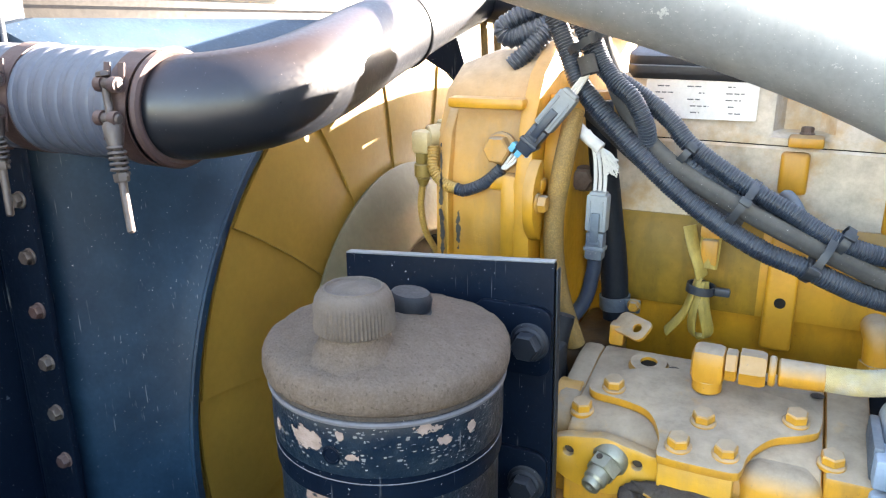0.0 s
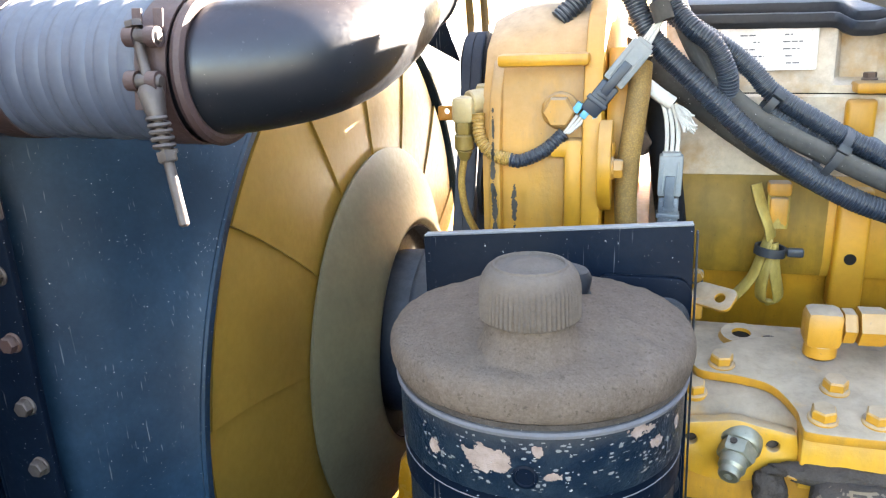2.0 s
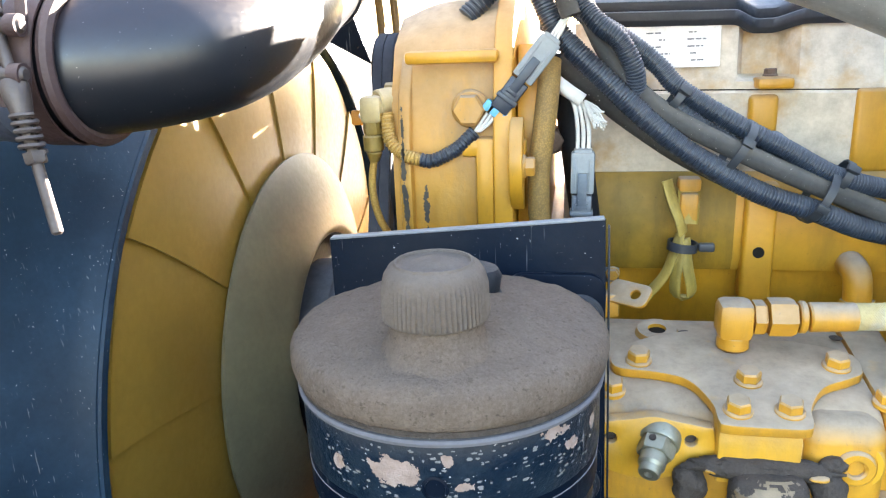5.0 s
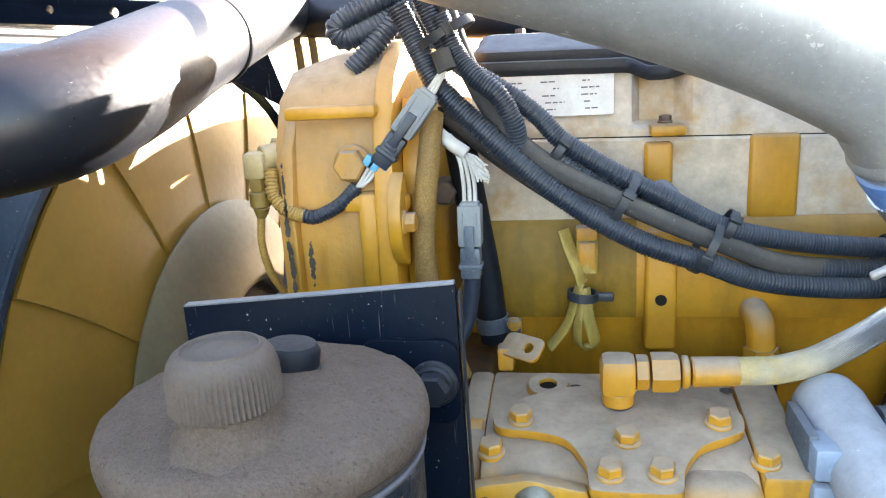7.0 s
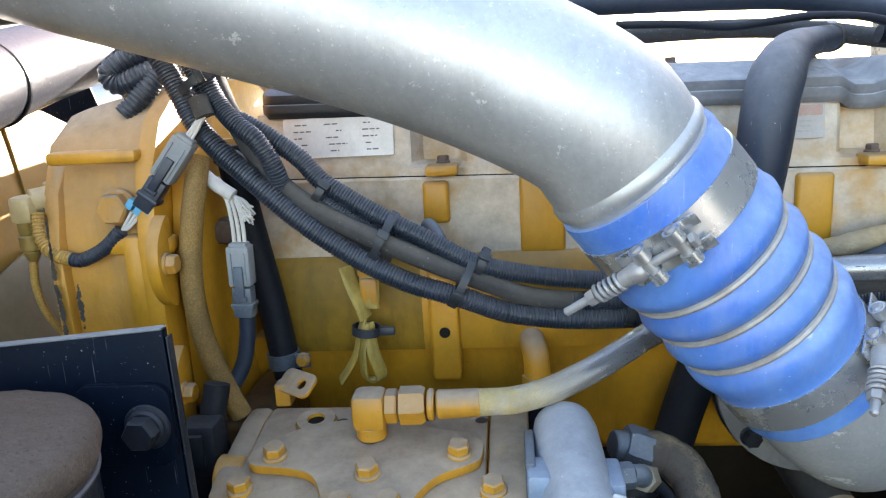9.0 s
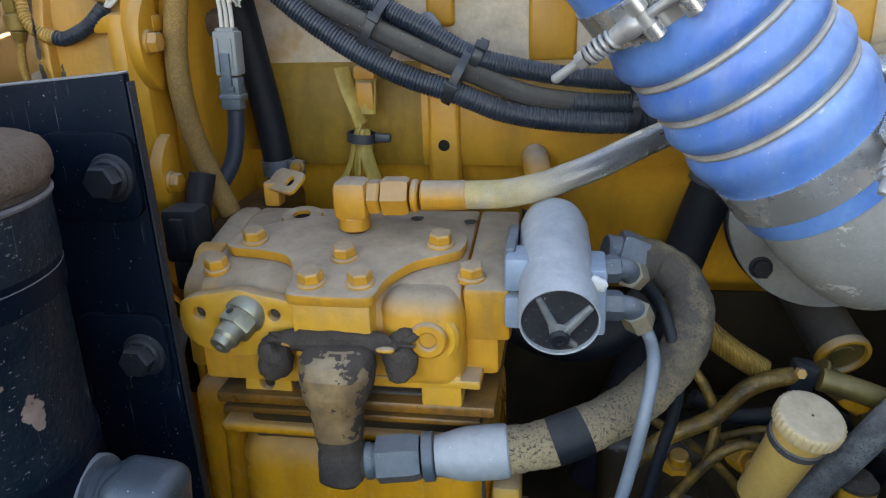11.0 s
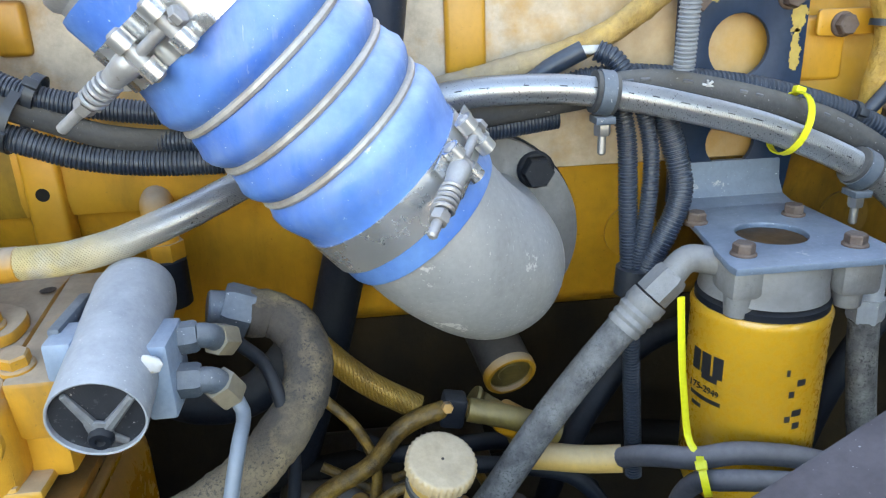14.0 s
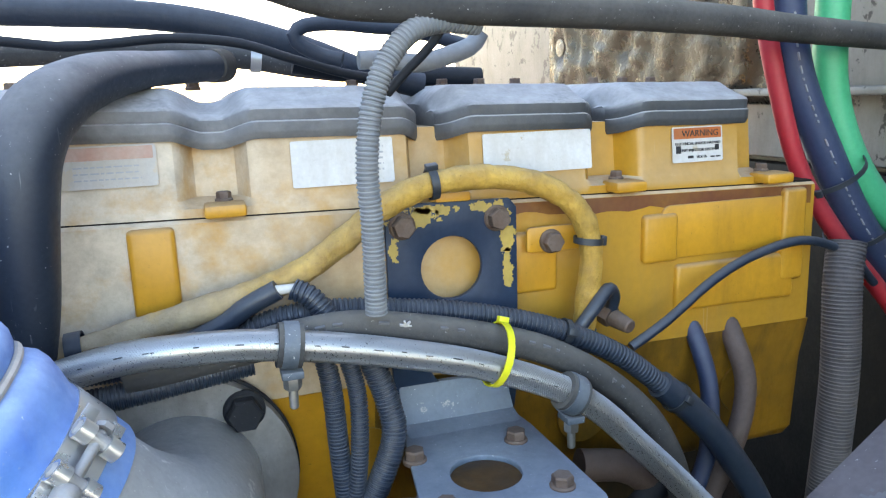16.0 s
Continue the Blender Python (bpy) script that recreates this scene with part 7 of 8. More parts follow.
connector("plug_connector", (-0.234, 0.722, 1.503), (-0.62, -0.05, -0.78), (0.021, 0.082), "grey and black plug connector with cyan seals", ("grey_conn", "conduit"), True)
connector("plug_connector", (-0.1815, 0.745, 1.395), (-0.02, 0, -1), (0.022, 0.075), "pale grey plug connector with a dark lower half", ("grey_conn", "lever_blue"))
for k in (-1, 0, 1):
    whole("wire", tube([(-0.197 + 0.002 * k, 0.735, 1.553), (-0.203 + 0.003 * k, 0.73, 1.543), (-0.21 + 0.004 * k, 0.724, 1.532)], 0.0016, 8, 0.003), "white_wire", "short pale wire between tape and plug", "wire", group="pale wires")
    whole("wire", tube([(-0.262 + 0.005 * k, 0.718, 1.472), (-0.27 + 0.004 * k, 0.718, 1.462), (-0.277 + 0.002 * k, 0.718, 1.455)], 0.0016, 8, 0.003), "white_wire", "short pale wire between tape and plug", "wire", group="pale wires")
    whole("wire", tube([(-0.181 + 0.005 * k, 0.747, 1.43), (-0.181 + 0.005 * k, 0.747, 1.452), (-0.186 + 0.004 * k, 0.75, 1.475), (-0.2 + 0.002 * k, 0.755, 1.495)], 0.002, 8, 0.003), "white_wire", "pale wire running up from a plug", "wire", group="pale wires")
whole("frayed_sleeve", [tube([(-0.214, 0.755, 1.502), (-0.198, 0.75, 1.489), (-0.182, 0.748, 1.478)], 0.0065, 10, 0.003)] + [tube([(-0.18, 0.748, 1.478), (-0.172 + random.uniform(-.004, .004), 0.742 + random.uniform(-.006, .006), 1.47 + random.uniform(-.008, .004)), (-0.165 + random.uniform(-.006, .006), 0.74 + random.uniform(-.008, .008), 1.463 + random.uniform(-.012, .006))], 0.0009, 5, 0.003) for _ in range(40)], "white_wire", "frayed end of a pale woven wire sleeve", "wire sleeve")
sl = thing("sensor_lead", (-0.32, 0.715, 1.43), "black corrugated lead with yellow overspray at one end", "cable")
part("painted_length", tube([(-0.364, 0.727, 1.472), (-0.36, 0.72, 1.448), (-0.345, 0.716, 1.434), (-0.328, 0.7145, 1.4295)], 0.0068, 14, 0.003, 0.0034, 0.001), "sleeve", sl, "yellow-painted length")
part("black_length", tube([(-0.330, 0.7145, 1.4298), (-0.319, 0.714, 1.429), (-0.297, 0.715, 1.439), (-0.279, 0.717, 1.455)], 0.0068, 14, 0.003, 0.0034, 0.001), "conduit", sl)
whole("plug_lead", tube([(-0.182, 0.747, 1.36), (-0.184, 0.747, 1.34), (-0.191, 0.745, 1.31), (-0.208, 0.74, 1.285), (-0.235, 0.735, 1.265)], 0.008, 12, 0.004), "conduit", "taped dark lead running down from a plug", "cable")
sens = thing("brass_sensor", (-0.37, 0.74, 1.47), "dusty brass elbow sensor with a yellow pigtail", "sensor")
part("base", [nut((-0.357, 0.755, 1.484), (-0.6, -0.8, 0.0), 0.03, 0.012), cyl((-0.362, 0.748, 1.484), (-0.375, 0.735, 1.482), 0.012, seg=20)], "sensor_pale", sens)
part("elbow", box((-0.379, 0.732, 1.476), (0.022, 0.022, 0.026), 0.005), "sensor_pale", sens)
part("nut", nut((-0.379, 0.732, 1.464), (0, 0, -1), 0.018, 0.012), "brass_olive", sens)
part("boot", [cyl((-0.38, 0.732, 1.452), (-0.38, 0.733, 1.436), 0.010, seg=16), cyl((-0.38, 0.733, 1.436), (-0.381, 0.733, 1.425), 0.008, 0.005, 16)], "brass_olive", sens)
part("pigtail", tube([(-0.381, 0.733, 1.428), (-0.385, 0.735, 1.40), (-0.382, 0.74, 1.37), (-0.374, 0.75, 1.345), (-0.365, 0.76, 1.32)], 0.0038, 10, 0.004), "sleeve", sens, "yellow lead")
whole("woven_cable", tube([(-0.212, 0.75, 1.515), (-0.213, 0.738, 1.49), (-0.216, 0.728, 1.46), (-0.221, 0.722, 1.41), (-0.219, 0.722, 1.36), (-0.21, 0.728, 1.31), (-0.195, 0.735, 1.262)], 0.0105, 16, 0.004), "sleeve_brown", "brown woven cable sleeve running down the housing", "cable")
# Real pipe at the clamp; above it the black tube stands for shadow.
whole("coolant_pipe", tube([(-0.20, 0.80, 1.52), (-0.192, 0.80, 1.46), (-0.184, 0.805, 1.40), (-0.176, 0.81, 1.34), (-0.17, 0.815, 1.27)], 0.0155, 18, 0.006), "rubber", "dark upright rubber pipe, its upper length standing for shadow", "pipe")
cl = thing("pipe_clamp", (-0.172, 0.813, 1.29), "dark steel pipe clamp with a bolt", "pipe clamp")
part("ring", band((-0.172, 0.813, 1.29), (0.06, 0.03, -1), 0.0157, 0.016, 0.002, 28), "lever_blue", cl)
part("lug", box((-0.15, 0.805, 1.29), (0.018, 0.006, 0.016), 0.002), "lever_blue", cl)
bolt((-0.148, 0.802, 1.292), (0, -1, 0), 0.011, cl, "yellow_dusty")

# tied yellow plugs
st = thing("wire_bundle", (-0.077, 0.81, 1.31), "yellowed folded straps and plugs bound with a black tie", "wiring")
for pts, r in (([(-0.096, 0.812, 1.39), (-0.09, 0.808, 1.37), (-0.082, 0.806, 1.35), (-0.078, 0.808, 1.335)], 0.0075), ([(-0.073, 0.82, 1.385), (-0.073, 0.812, 1.365), (-0.074, 0.81, 1.345)], 0.0085),
               ([(-0.08, 0.808, 1.335), (-0.085, 0.806, 1.32), (-0.094, 0.808, 1.29), (-0.112, 0.815, 1.262)], 0.006), ([(-0.078, 0.806, 1.33), (-0.083, 0.802, 1.30), (-0.083, 0.806, 1.27), (-0.072, 0.81, 1.265)], 0.006),
               ([(-0.076, 0.806, 1.33), (-0.072, 0.802, 1.30), (-0.066, 0.808, 1.27), (-0.075, 0.812, 1.262)], 0.006)):
    part("strap", tube(pts, r * 1.25, 12, 0.003, flat=0.35), "webbing", st)
part("plug", [box((-0.073, 0.815, 1.362), (0.018, 0.016, 0.03), 0.003), box((-0.073, 0.818, 1.385), (0.022, 0.018, 0.014), 0.003)], "yellow_dusty", st)
part("tie", band((-0.078, 0.807, 1.322), (0.1, 0, 1), 0.0135, 0.009, 0.002, 24), "black_tie", st)
part("tie_lock", box((-0.055, 0.802, 1.322), (0.016, 0.008, 0.009), 0.002), "black_tie", st)

# hoses along the engine further back
bk = thing("black_hose", (0.6, 0.765, 1.37), "dusty black rubber hose with faded print along the engine", "hose")
BK = [(0.36, 0.775, 1.365), (0.44, 0.765, 1.378), (0.517, 0.762, 1.387), (0.576, 0.762, 1.378), (0.644, 0.764, 1.360), (0.701, 0.765, 1.338), (0.757, 0.765, 1.301), (0.805, 0.765, 1.250), (0.835, 0.765, 1.18), (0.85, 0.765, 1.08)]
part("hose", tube(BK, 0.0125, 18, 0.005), "rubber_grey", bk)
bl = spline(BK, 0.003)
random.seed(21)
i = 30
while i < 118:
    w = random.uniform(0.003, 0.009)
    d = (bl[i + 1] - bl[i]).normalized()
    if random.random() < 0.72:
        part("print", box(bl[i] + Vector((0, -0.0112, 0.0056)), (w, 0.0022, 0.0024), 0.0003, d.to_track_quat("X", "Z").to_matrix().to_4x4() @ Matrix.Rotation(radians(26), 4, "X")), "print_grey", bk)
    i += int(w / 0.003) + random.choice((1, 2, 2, 5))
for a in (0, 60, 120):
    part("star_mark", box(bl[58] + Vector((0, -0.0113, 0.0052)), (0.010, 0.0020, 0.0014), 0.0002, Matrix.Rotation(radians(26), 4, "X") @ Matrix.Rotation(radians(a + 15), 4, "Y")), "label_white", bk)
whole("corrugated_conduit", tube([(0.38, 0.822, 1.352), (0.43, 0.815, 1.372), (0.50, 0.80, 1.390), (0.60, 0.797, 1.380), (0.67, 0.793, 1.365), (0.725, 0.79, 1.346), (0.783, 0.79, 1.315), (0.834, 0.79, 1.273)], 0.0105, 14, 0.003, 0.0042, 0.0013), "conduit", "black corrugated wiring conduit along the engine", "conduit")
whole("taped_loom", tube([(0.826, 0.79, 1.28), (0.86, 0.79, 1.25), (0.90, 0.79, 1.205), (0.95, 0.79, 1.13), (1.0, 0.8, 1.03)], 0.014, 14, 0.005), "conduit", "taped dark wiring loom running down the engine", "wiring loom")
for p, ax, r0 in (((0.724, 0.79, 1.3465), (0.93, 0, -0.36), 0.0112), ((0.845, 0.79, 1.2635), (0.75, 0, -0.66), 0.0145)):
    tie(p, ax, r0, "black nylon tie round the conduit along the engine", "conduit ties", "black_tie", (0, -1, 0.3), 0.006)
ys = thing("yellow_sleeve", (0.5, 0.815, 1.43), "yellow woven harness sleeve arching over the bracket", "cable")
SLEEVE = [(0.22, 0.80, 1.40), (0.272, 0.812, 1.388), (0.32, 0.815, 1.378), (0.378, 0.815, 1.390), (0.435, 0.815, 1.403), (0.490, 0.814, 1.419), (0.529, 0.814, 1.442), (0.569, 0.814, 1.470), (0.61, 0.815, 1.486), (0.661, 0.816, 1.489), (0.715, 0.816, 1.478), (0.752, 0.816, 1.451), (0.765, 0.816, 1.41), (0.761, 0.818, 1.36), (0.760, 0.822, 1.32)]
sleeve_bm = tube(SLEEVE, 0.0108, 40, 0.002, taper=lambda t: 0.0108 + 0.0003 * math.sin(70 * t) + 0.0003 * math.sin(191 * t))
bmesh.ops.recalc_face_normals(sleeve_bm, faces=sleeve_bm.faces)
for v in sleeve_bm.verts:
    v.co += v.normal * (0.0008 * noise.fractal(v.co * 150, 0.9, 2.0, 4) + 0.0004 * noise.noise(Vector((v.co.x * 30, v.co.z * 30, 3.0))))
part("sleeve", sleeve_bm, "sleeve_long", ys, angle=70)
part("end_tape", tube([(0.760, 0.8215, 1.335), (0.760, 0.8225, 1.315)], 0.0128, 14, 0.004), "conduit", ys, "dark taped end")
tie((0.612, 0.815, 1.4865), (1, 0, 0.1), 0.0125, "black cable tie on the yellow sleeve", "sleeve ties", "black_tie", (0, -0.3, 1), 0.007)
tie((0.322, 0.815, 1.379), (1, 0, 0.1), 0.0125, "dark cable tie on the yellow sleeve", "sleeve ties", "conduit", (0, 0.3, -1), 0.012)
tie((0.762, 0.816, 1.423), (0.1, 0, 1), 0.0125, "black cable tie on the yellow sleeve", "sleeve ties", "black_tie", (1, 0, 0), 0.006)
clipb = thing("sleeve_clip", (0.735, 0.835, 1.422), "yellow tab with a bolt holding the sleeve", "clip")
part("tab", plate(rounded(0.06, 0.024, 0.004, cx=0.738, cy=1.424), 0.004, Matrix.Translation((0, 0.838, 0)) @ UPRIGHT), "yellow", clipb)
bolt((0.732, 0.833, 1.422), (0, -1, 0), 0.017, clipb, "steel_rust")
tie((0.644, 0.755, 1.349), (0.93, 0, -0.3), 0.026, "bright yellow cable tie round two hoses", "yellow ties", "tie_yellow", (0, 0.2, 1), 0.006)
for p, ax in (((0.476, 0.740, 1.3855), (1, 0, -0.15)), ((0.706, 0.742, 1.309), (0.85, 0, -0.5))):
    hc = thing("cushion_clamp", p, "black rubber-lined steel hose clamp", "hose clamp", "cushion clamps")
    part("cushion", band(p, ax, 0.0116, 0.018, 0.005, 32), "rubber_grey", hc)
    part("strap", band(p, ax, 0.0166, 0.011, 0.0012, 32), "lever_blue", hc)
    part("lug", box(Vector(p) + Vector((0.0, 0, -0.021)), (0.016, 0.02, 0.006), 0.001), "lever_blue", hc)
    part("bolt", [nut(Vector(p) + Vector((0, 0, -0.025)), (0, 0, -1), 0.012, 0.009), cyl(Vector(p) + Vector((0, 0, -0.032)), Vector(p) + Vector((0, 0, -0.05)), 0.0035, seg=10)], "steel", hc)
dn = thing("down_loom", (0.53, 0.765, 1.2), "dark corrugated and taped wires running down beside the filter", "wiring loom")
for pts, r, rib in (([(0.50, 0.775, 1.378), (0.508, 0.77, 1.34), (0.511, 0.767, 1.28), (0.516, 0.765, 1.20), (0.523, 0.765, 1.10), (0.53, 0.765, 1.0)], 0.0085, 0.0038), ([(0.518, 0.77, 1.375), (0.528, 0.765, 1.33), (0.526, 0.76, 1.28), (0.52, 0.76, 1.23), (0.521, 0.76, 1.18)], 0.0075, 0.0036),
                    ([(0.538, 0.772, 1.365), (0.552, 0.765, 1.32), (0.555, 0.76, 1.29), (0.542, 0.758, 1.255), (0.528, 0.758, 1.225), (0.522, 0.758, 1.19)], 0.0105, 0.0042)):
    part("conduit", tube(pts, r, 14, 0.003, rib * 0.8, 0.0010), "conduit", dn)
part("tape", tube([(0.519, 0.764, 1.225), (0.518, 0.764, 1.20)], 0.017, 16), "black_tie", dn)
whole("grey_conduit", tube([(0.636, 0.76, 1.612), (0.605, 0.752, 1.613), (0.578, 0.742, 1.605), (0.557, 0.737, 1.582), (0.545, 0.735, 1.55), (0.540, 0.735, 1.51), (0.542, 0.738, 1.47), (0.543, 0.745, 1.40)], 0.0086, 16, 0.003, 0.0034, 0.0010), "conduit_grey", "pale grey corrugated conduit rising over the valve covers", "conduit")
whole("patch_lead", tube([(0.385, 0.815, 1.366), (0.43, 0.805, 1.387), (0.45, 0.80, 1.401), (0.475, 0.795, 1.414)], 0.0082, 14, 0.003), "conduit", "smooth taped blue-black lead on the engine side", "cable")
whole("patch_lead", tube([(0.487, 0.795, 1.413), (0.50, 0.79, 1.406), (0.512, 0.785, 1.39)], 0.0092, 14, 0.003, 0.004, 0.0012), "conduit", "short dark corrugated lead on the engine side", "conduit")
whole("bare_wire", tube([(0.473, 0.795, 1.4135), (0.489, 0.795, 1.4135)], 0.004, 10), "white_wire", "bare pale splice between conduits", "wire")
rh = thing("breather_hose", (0.33, 0.74, 1.5), "thick dusty black rubber hose bending over the valve cover", "hose")
part("hose", tube([(0.262, 0.80, 1.28), (0.284, 0.795, 1.36), (0.298, 0.786, 1.42), (0.307, 0.779, 1.49), (0.314, 0.785, 1.533), (0.327, 0.806, 1.561), (0.352, 0.85, 1.580), (0.39, 0.905, 1.590), (0.45, 1.0, 1.596)], 0.0245, 28, 0.005, taper=lambda t: 0.0215 + 0.0035 * min(1.0, t * 1.8) - 0.010 * min(1.0, max(0.0, t - 0.55) / 0.25)), "breather", rh)
part("collar", cyl((0.444, 0.990, 1.5955), (0.456, 1.01, 1.5965), 0.0165, seg=28), "rubber_grey", rh)
boot = thing("rubber_boot", (0.2, 0.85, 1.535), "black rubber boot at the front of the valve cover", "boot")
part("boot", [lump((0.205, 0.858, 1.547), (0.034, 0.03, 0.017), 0.06, 30, 4), lump((0.160, 0.862, 1.548), (0.03, 0.03, 0.018), 0.06, 30, 4)], "rubber", boot)
vent = thing("grey_vent_pipe", (0.15, 1.15, 1.598), "dusty grey pipe with a steel band clamp", "pipe")
part("pipe", tube([(0.05, 1.12, 1.610), (0.28, 1.12, 1.618), (0.391, 1.12, 1.617), (0.451, 1.12, 1.612), (0.496, 1.12, 1.607), (0.552, 1.12, 1.597), (0.62, 1.12, 1.589), (0.72, 1.12, 1.583)], 0.0125, 20), "rubber_grey", vent)
part("clamp", band((0.496, 1.12, 1.607), (1, 0, -0.12), 0.0132, 0.012, 0.0014, 32), "steel", vent)
whole("down_pipe", tube([(0.29, 0.83, 1.34), (0.275, 0.835, 1.28), (0.255, 0.84, 1.21), (0.23, 0.84, 1.12), (0.19, 0.845, 1.0), (0.16, 0.85, 0.9)], 0.022, 20, 0.008), "rubber", "dark rubber pipe running down behind the governor", "pipe")
sn = thing("rear_sensor", (0.79, 0.83, 1.345), "small dirty sensor with a blue-black lead", "sensor")
part("body", [nut((0.79, 0.835, 1.345), (0.2, -1, -0.2), 0.02, 0.014), cyl((0.793, 0.822, 1.342), (0.799, 0.80, 1.338), 0.009, 0.007, 16)], "steel_rust", sn)
part("lead", tube([(0.745, 0.80, 1.345), (0.76, 0.80, 1.362), (0.78, 0.81, 1.375), (0.792, 0.82, 1.365), (0.792, 0.825, 1.35)], 0.0065, 10, 0.004), "conduit", sn)
whole("thin_cable", tube([(0.80, 0.80, 1.318), (0.84, 0.80, 1.34), (0.90, 0.81, 1.372), (0.96, 0.82, 1.39), (1.03, 0.83, 1.395), (1.1, 0.84, 1.37), (1.15, 0.85, 1.33)], 0.005, 10, 0.005), "conduit", "thin dark cable sagging across the engine's rear", "cable")

# ---- lower clutter ----
of = thing("oil_filler", (0.31, 0.66, 1.05), "yellow oil filler tube with a scalloped cap", "oil filler")
o0, o1 = Vector((0.306, 0.682, 1.02)), Vector((0.326, 0.648, 1.118))
oa = (o1 - o0).normalized()
part("neck", cyl(o0, o1, 0.0195, 0.0225, 28), "neck_pale", of, "pale dusty yellow filler neck")
part("band", lathe(o0 + oa * 0.08, oa, [(0.0205, 0), (0.0238, 0.002), (0.0238, 0.008), (0.0205, 0.01)], 28), "rubber_grey", of)
part("vent_hole", lathe(o1 + oa * 0.0106, oa, [(0, 0), (0.0012, 0), (0.0012, 0.0004), (0, 0.0004)], 10), "grease", of)
part("cap", lathe(o1 - oa * 0.004, oa, [(0, 0), (0.0262, 0), (0.0275, 0.002), (0.0275, 0.012), (0.0262, 0.0138), (0.0252, 0.0143), (0.0235, 0.0146), (0.011, 0.0150), (0.0, 0.0146)], 136, (34, 0.0006, 2, 3)), "cap_cream", of, "dusty yellow cap with a scalloped rim")
bp = thing("block_port", (0.42, 0.86, 1.065), "yellow capped port stub on the block", "port")
pd = Vector((0.2, -0.9, -0.38)).normalized()
p0 = Vector((0.419, 0.835, 1.085))
part("tube", cyl(p0 - pd * 0.11, p0 - pd * 0.004, 0.0275, 0.0275, 28), "port_dark", bp, "dark stub tube")
part("rim", lathe(p0, pd, [(0.0285, -0.006), (0.0285, 0.001), (0.027, 0.003), (0.0235, 0.003), (0.0225, 0.0005), (0.0225, -0.006)], 36), "yellow_bolt", bp, "yellow rim")
part("disc", lathe(p0 - pd * 0.003, pd, [(0, 0.001), (0.012, 0.001), (0.0125, 0.0), (0.022, 0.0), (0.0226, 0.0015)], 32), "olive_brass", bp)
lf = thing("low_hose_fittings", (0.46, 0.70, 0.985), "yellow tube with grey crimped hose fittings low in the bay", "hose fitting")
part("upright", cyl((0.393, 0.70, 0.90), (0.396, 0.70, 1.026), 0.0175, 0.0165, 24), "yellow_bolt", lf, "upright yellow tube")
part("ring", lathe((0.396, 0.70, 1.024), (0, 0, 1), [(0, 0), (0.0172, 0), (0.0172, 0.004), (0.012, 0.006), (0.011, 0.012), (0, 0.012)], 24), "grease", lf)
part("collar", cyl((0.41, 0.70, 0.990), (0.435, 0.70, 0.990), 0.017, seg=24), "yellow_dusty", lf)
part("nut", nut((0.437, 0.70, 0.990), (1, 0, 0), 0.033, 0.022), "olive_brass", lf)
part("ferrule", lathe((0.462, 0.70, 0.990), (1, 0, -0.03), [(0, 0), (0.016, 0), (0.0175, 0.004), (0.016, 0.008), (0.0175, 0.012), (0.018, 0.04), (0.0165, 0.048), (0, 0.048)], 24), "grey_ferrule", lf)
part("hose", tube([(0.505, 0.70, 0.988), (0.56, 0.70, 0.985), (0.64, 0.70, 0.97)], 0.0145, 18), "rubber", lf)
bf = thing("brass_elbow", (0.39, 0.75, 1.09), "dirty brass elbow fitting behind the oil filler", "pipe fitting")
part("arm", [cyl((0.372, 0.755, 1.105), (0.392, 0.752, 1.091), 0.0125, seg=18), lathe((0.366, 0.756, 1.109), (0.8, -0.1, -0.55), [(0, 0), (0.014, 0), (0.015, 0.003), (0.013, 0.006), (0, 0.006)], 20)], "olive_brass", bf)
part("body", box((0.402, 0.752, 1.086), (0.03, 0.026, 0.028), 0.007, Matrix.Rotation(radians(35), 4, "Y"), 3), "yellow_low", bf)
part("nut", nut((0.41, 0.75, 1.075), (0.4, -0.2, -0.9), 0.024, 0.018), "olive_brass", bf)
cb = thing("line_clamp", (0.347, 0.74, 1.11), "small black clamp on the yellow sleeve", "clamp")
part("block", box((0.347, 0.738, 1.112), (0.022, 0.022, 0.030), 0.004, Matrix.Rotation(radians(12), 4, "Y")), "rubber", cb)
part("screw", nut((0.341, 0.727, 1.122), (0, -1, 0.3), 0.009, 0.008), "yellow_bolt", cb)
for at, d, s, mat in (((0.255, 0.80, 0.95), (0, -0.3, 1), 0.02, "yellow_low"), ((0.192, 0.80, 0.90), (0, -1, 0.2), 0.018, "yellow_dusty"), ((0.088, 0.79, 0.88), (0, -0.2, 1), 0.018, "yellow_dusty"), ((0.32, 0.80, 0.98), (0.2, -1, 0.3), 0.022, "yellow_low"), ((0.36, 0.82, 0.95), (0, -1, 0.4), 0.018, "yellow_low")):
    pf = thing("pipe_fitting", at, "yellow-painted hydraulic pipe fitting low on the engine", "pipe fitting", "low fittings")
    d = Vector(d).normalized()
    part("nut", nut(at, d, s * 1.3, s), mat, pf)
    part("body", cyl(Vector(at) - d * s * 3.0, at, s * 0.75, seg=18), mat, pf)
    part("end", cyl(Vector(at) + d * s, Vector(at) + d * s * 1.7, s * 0.5, seg=16), mat, pf)
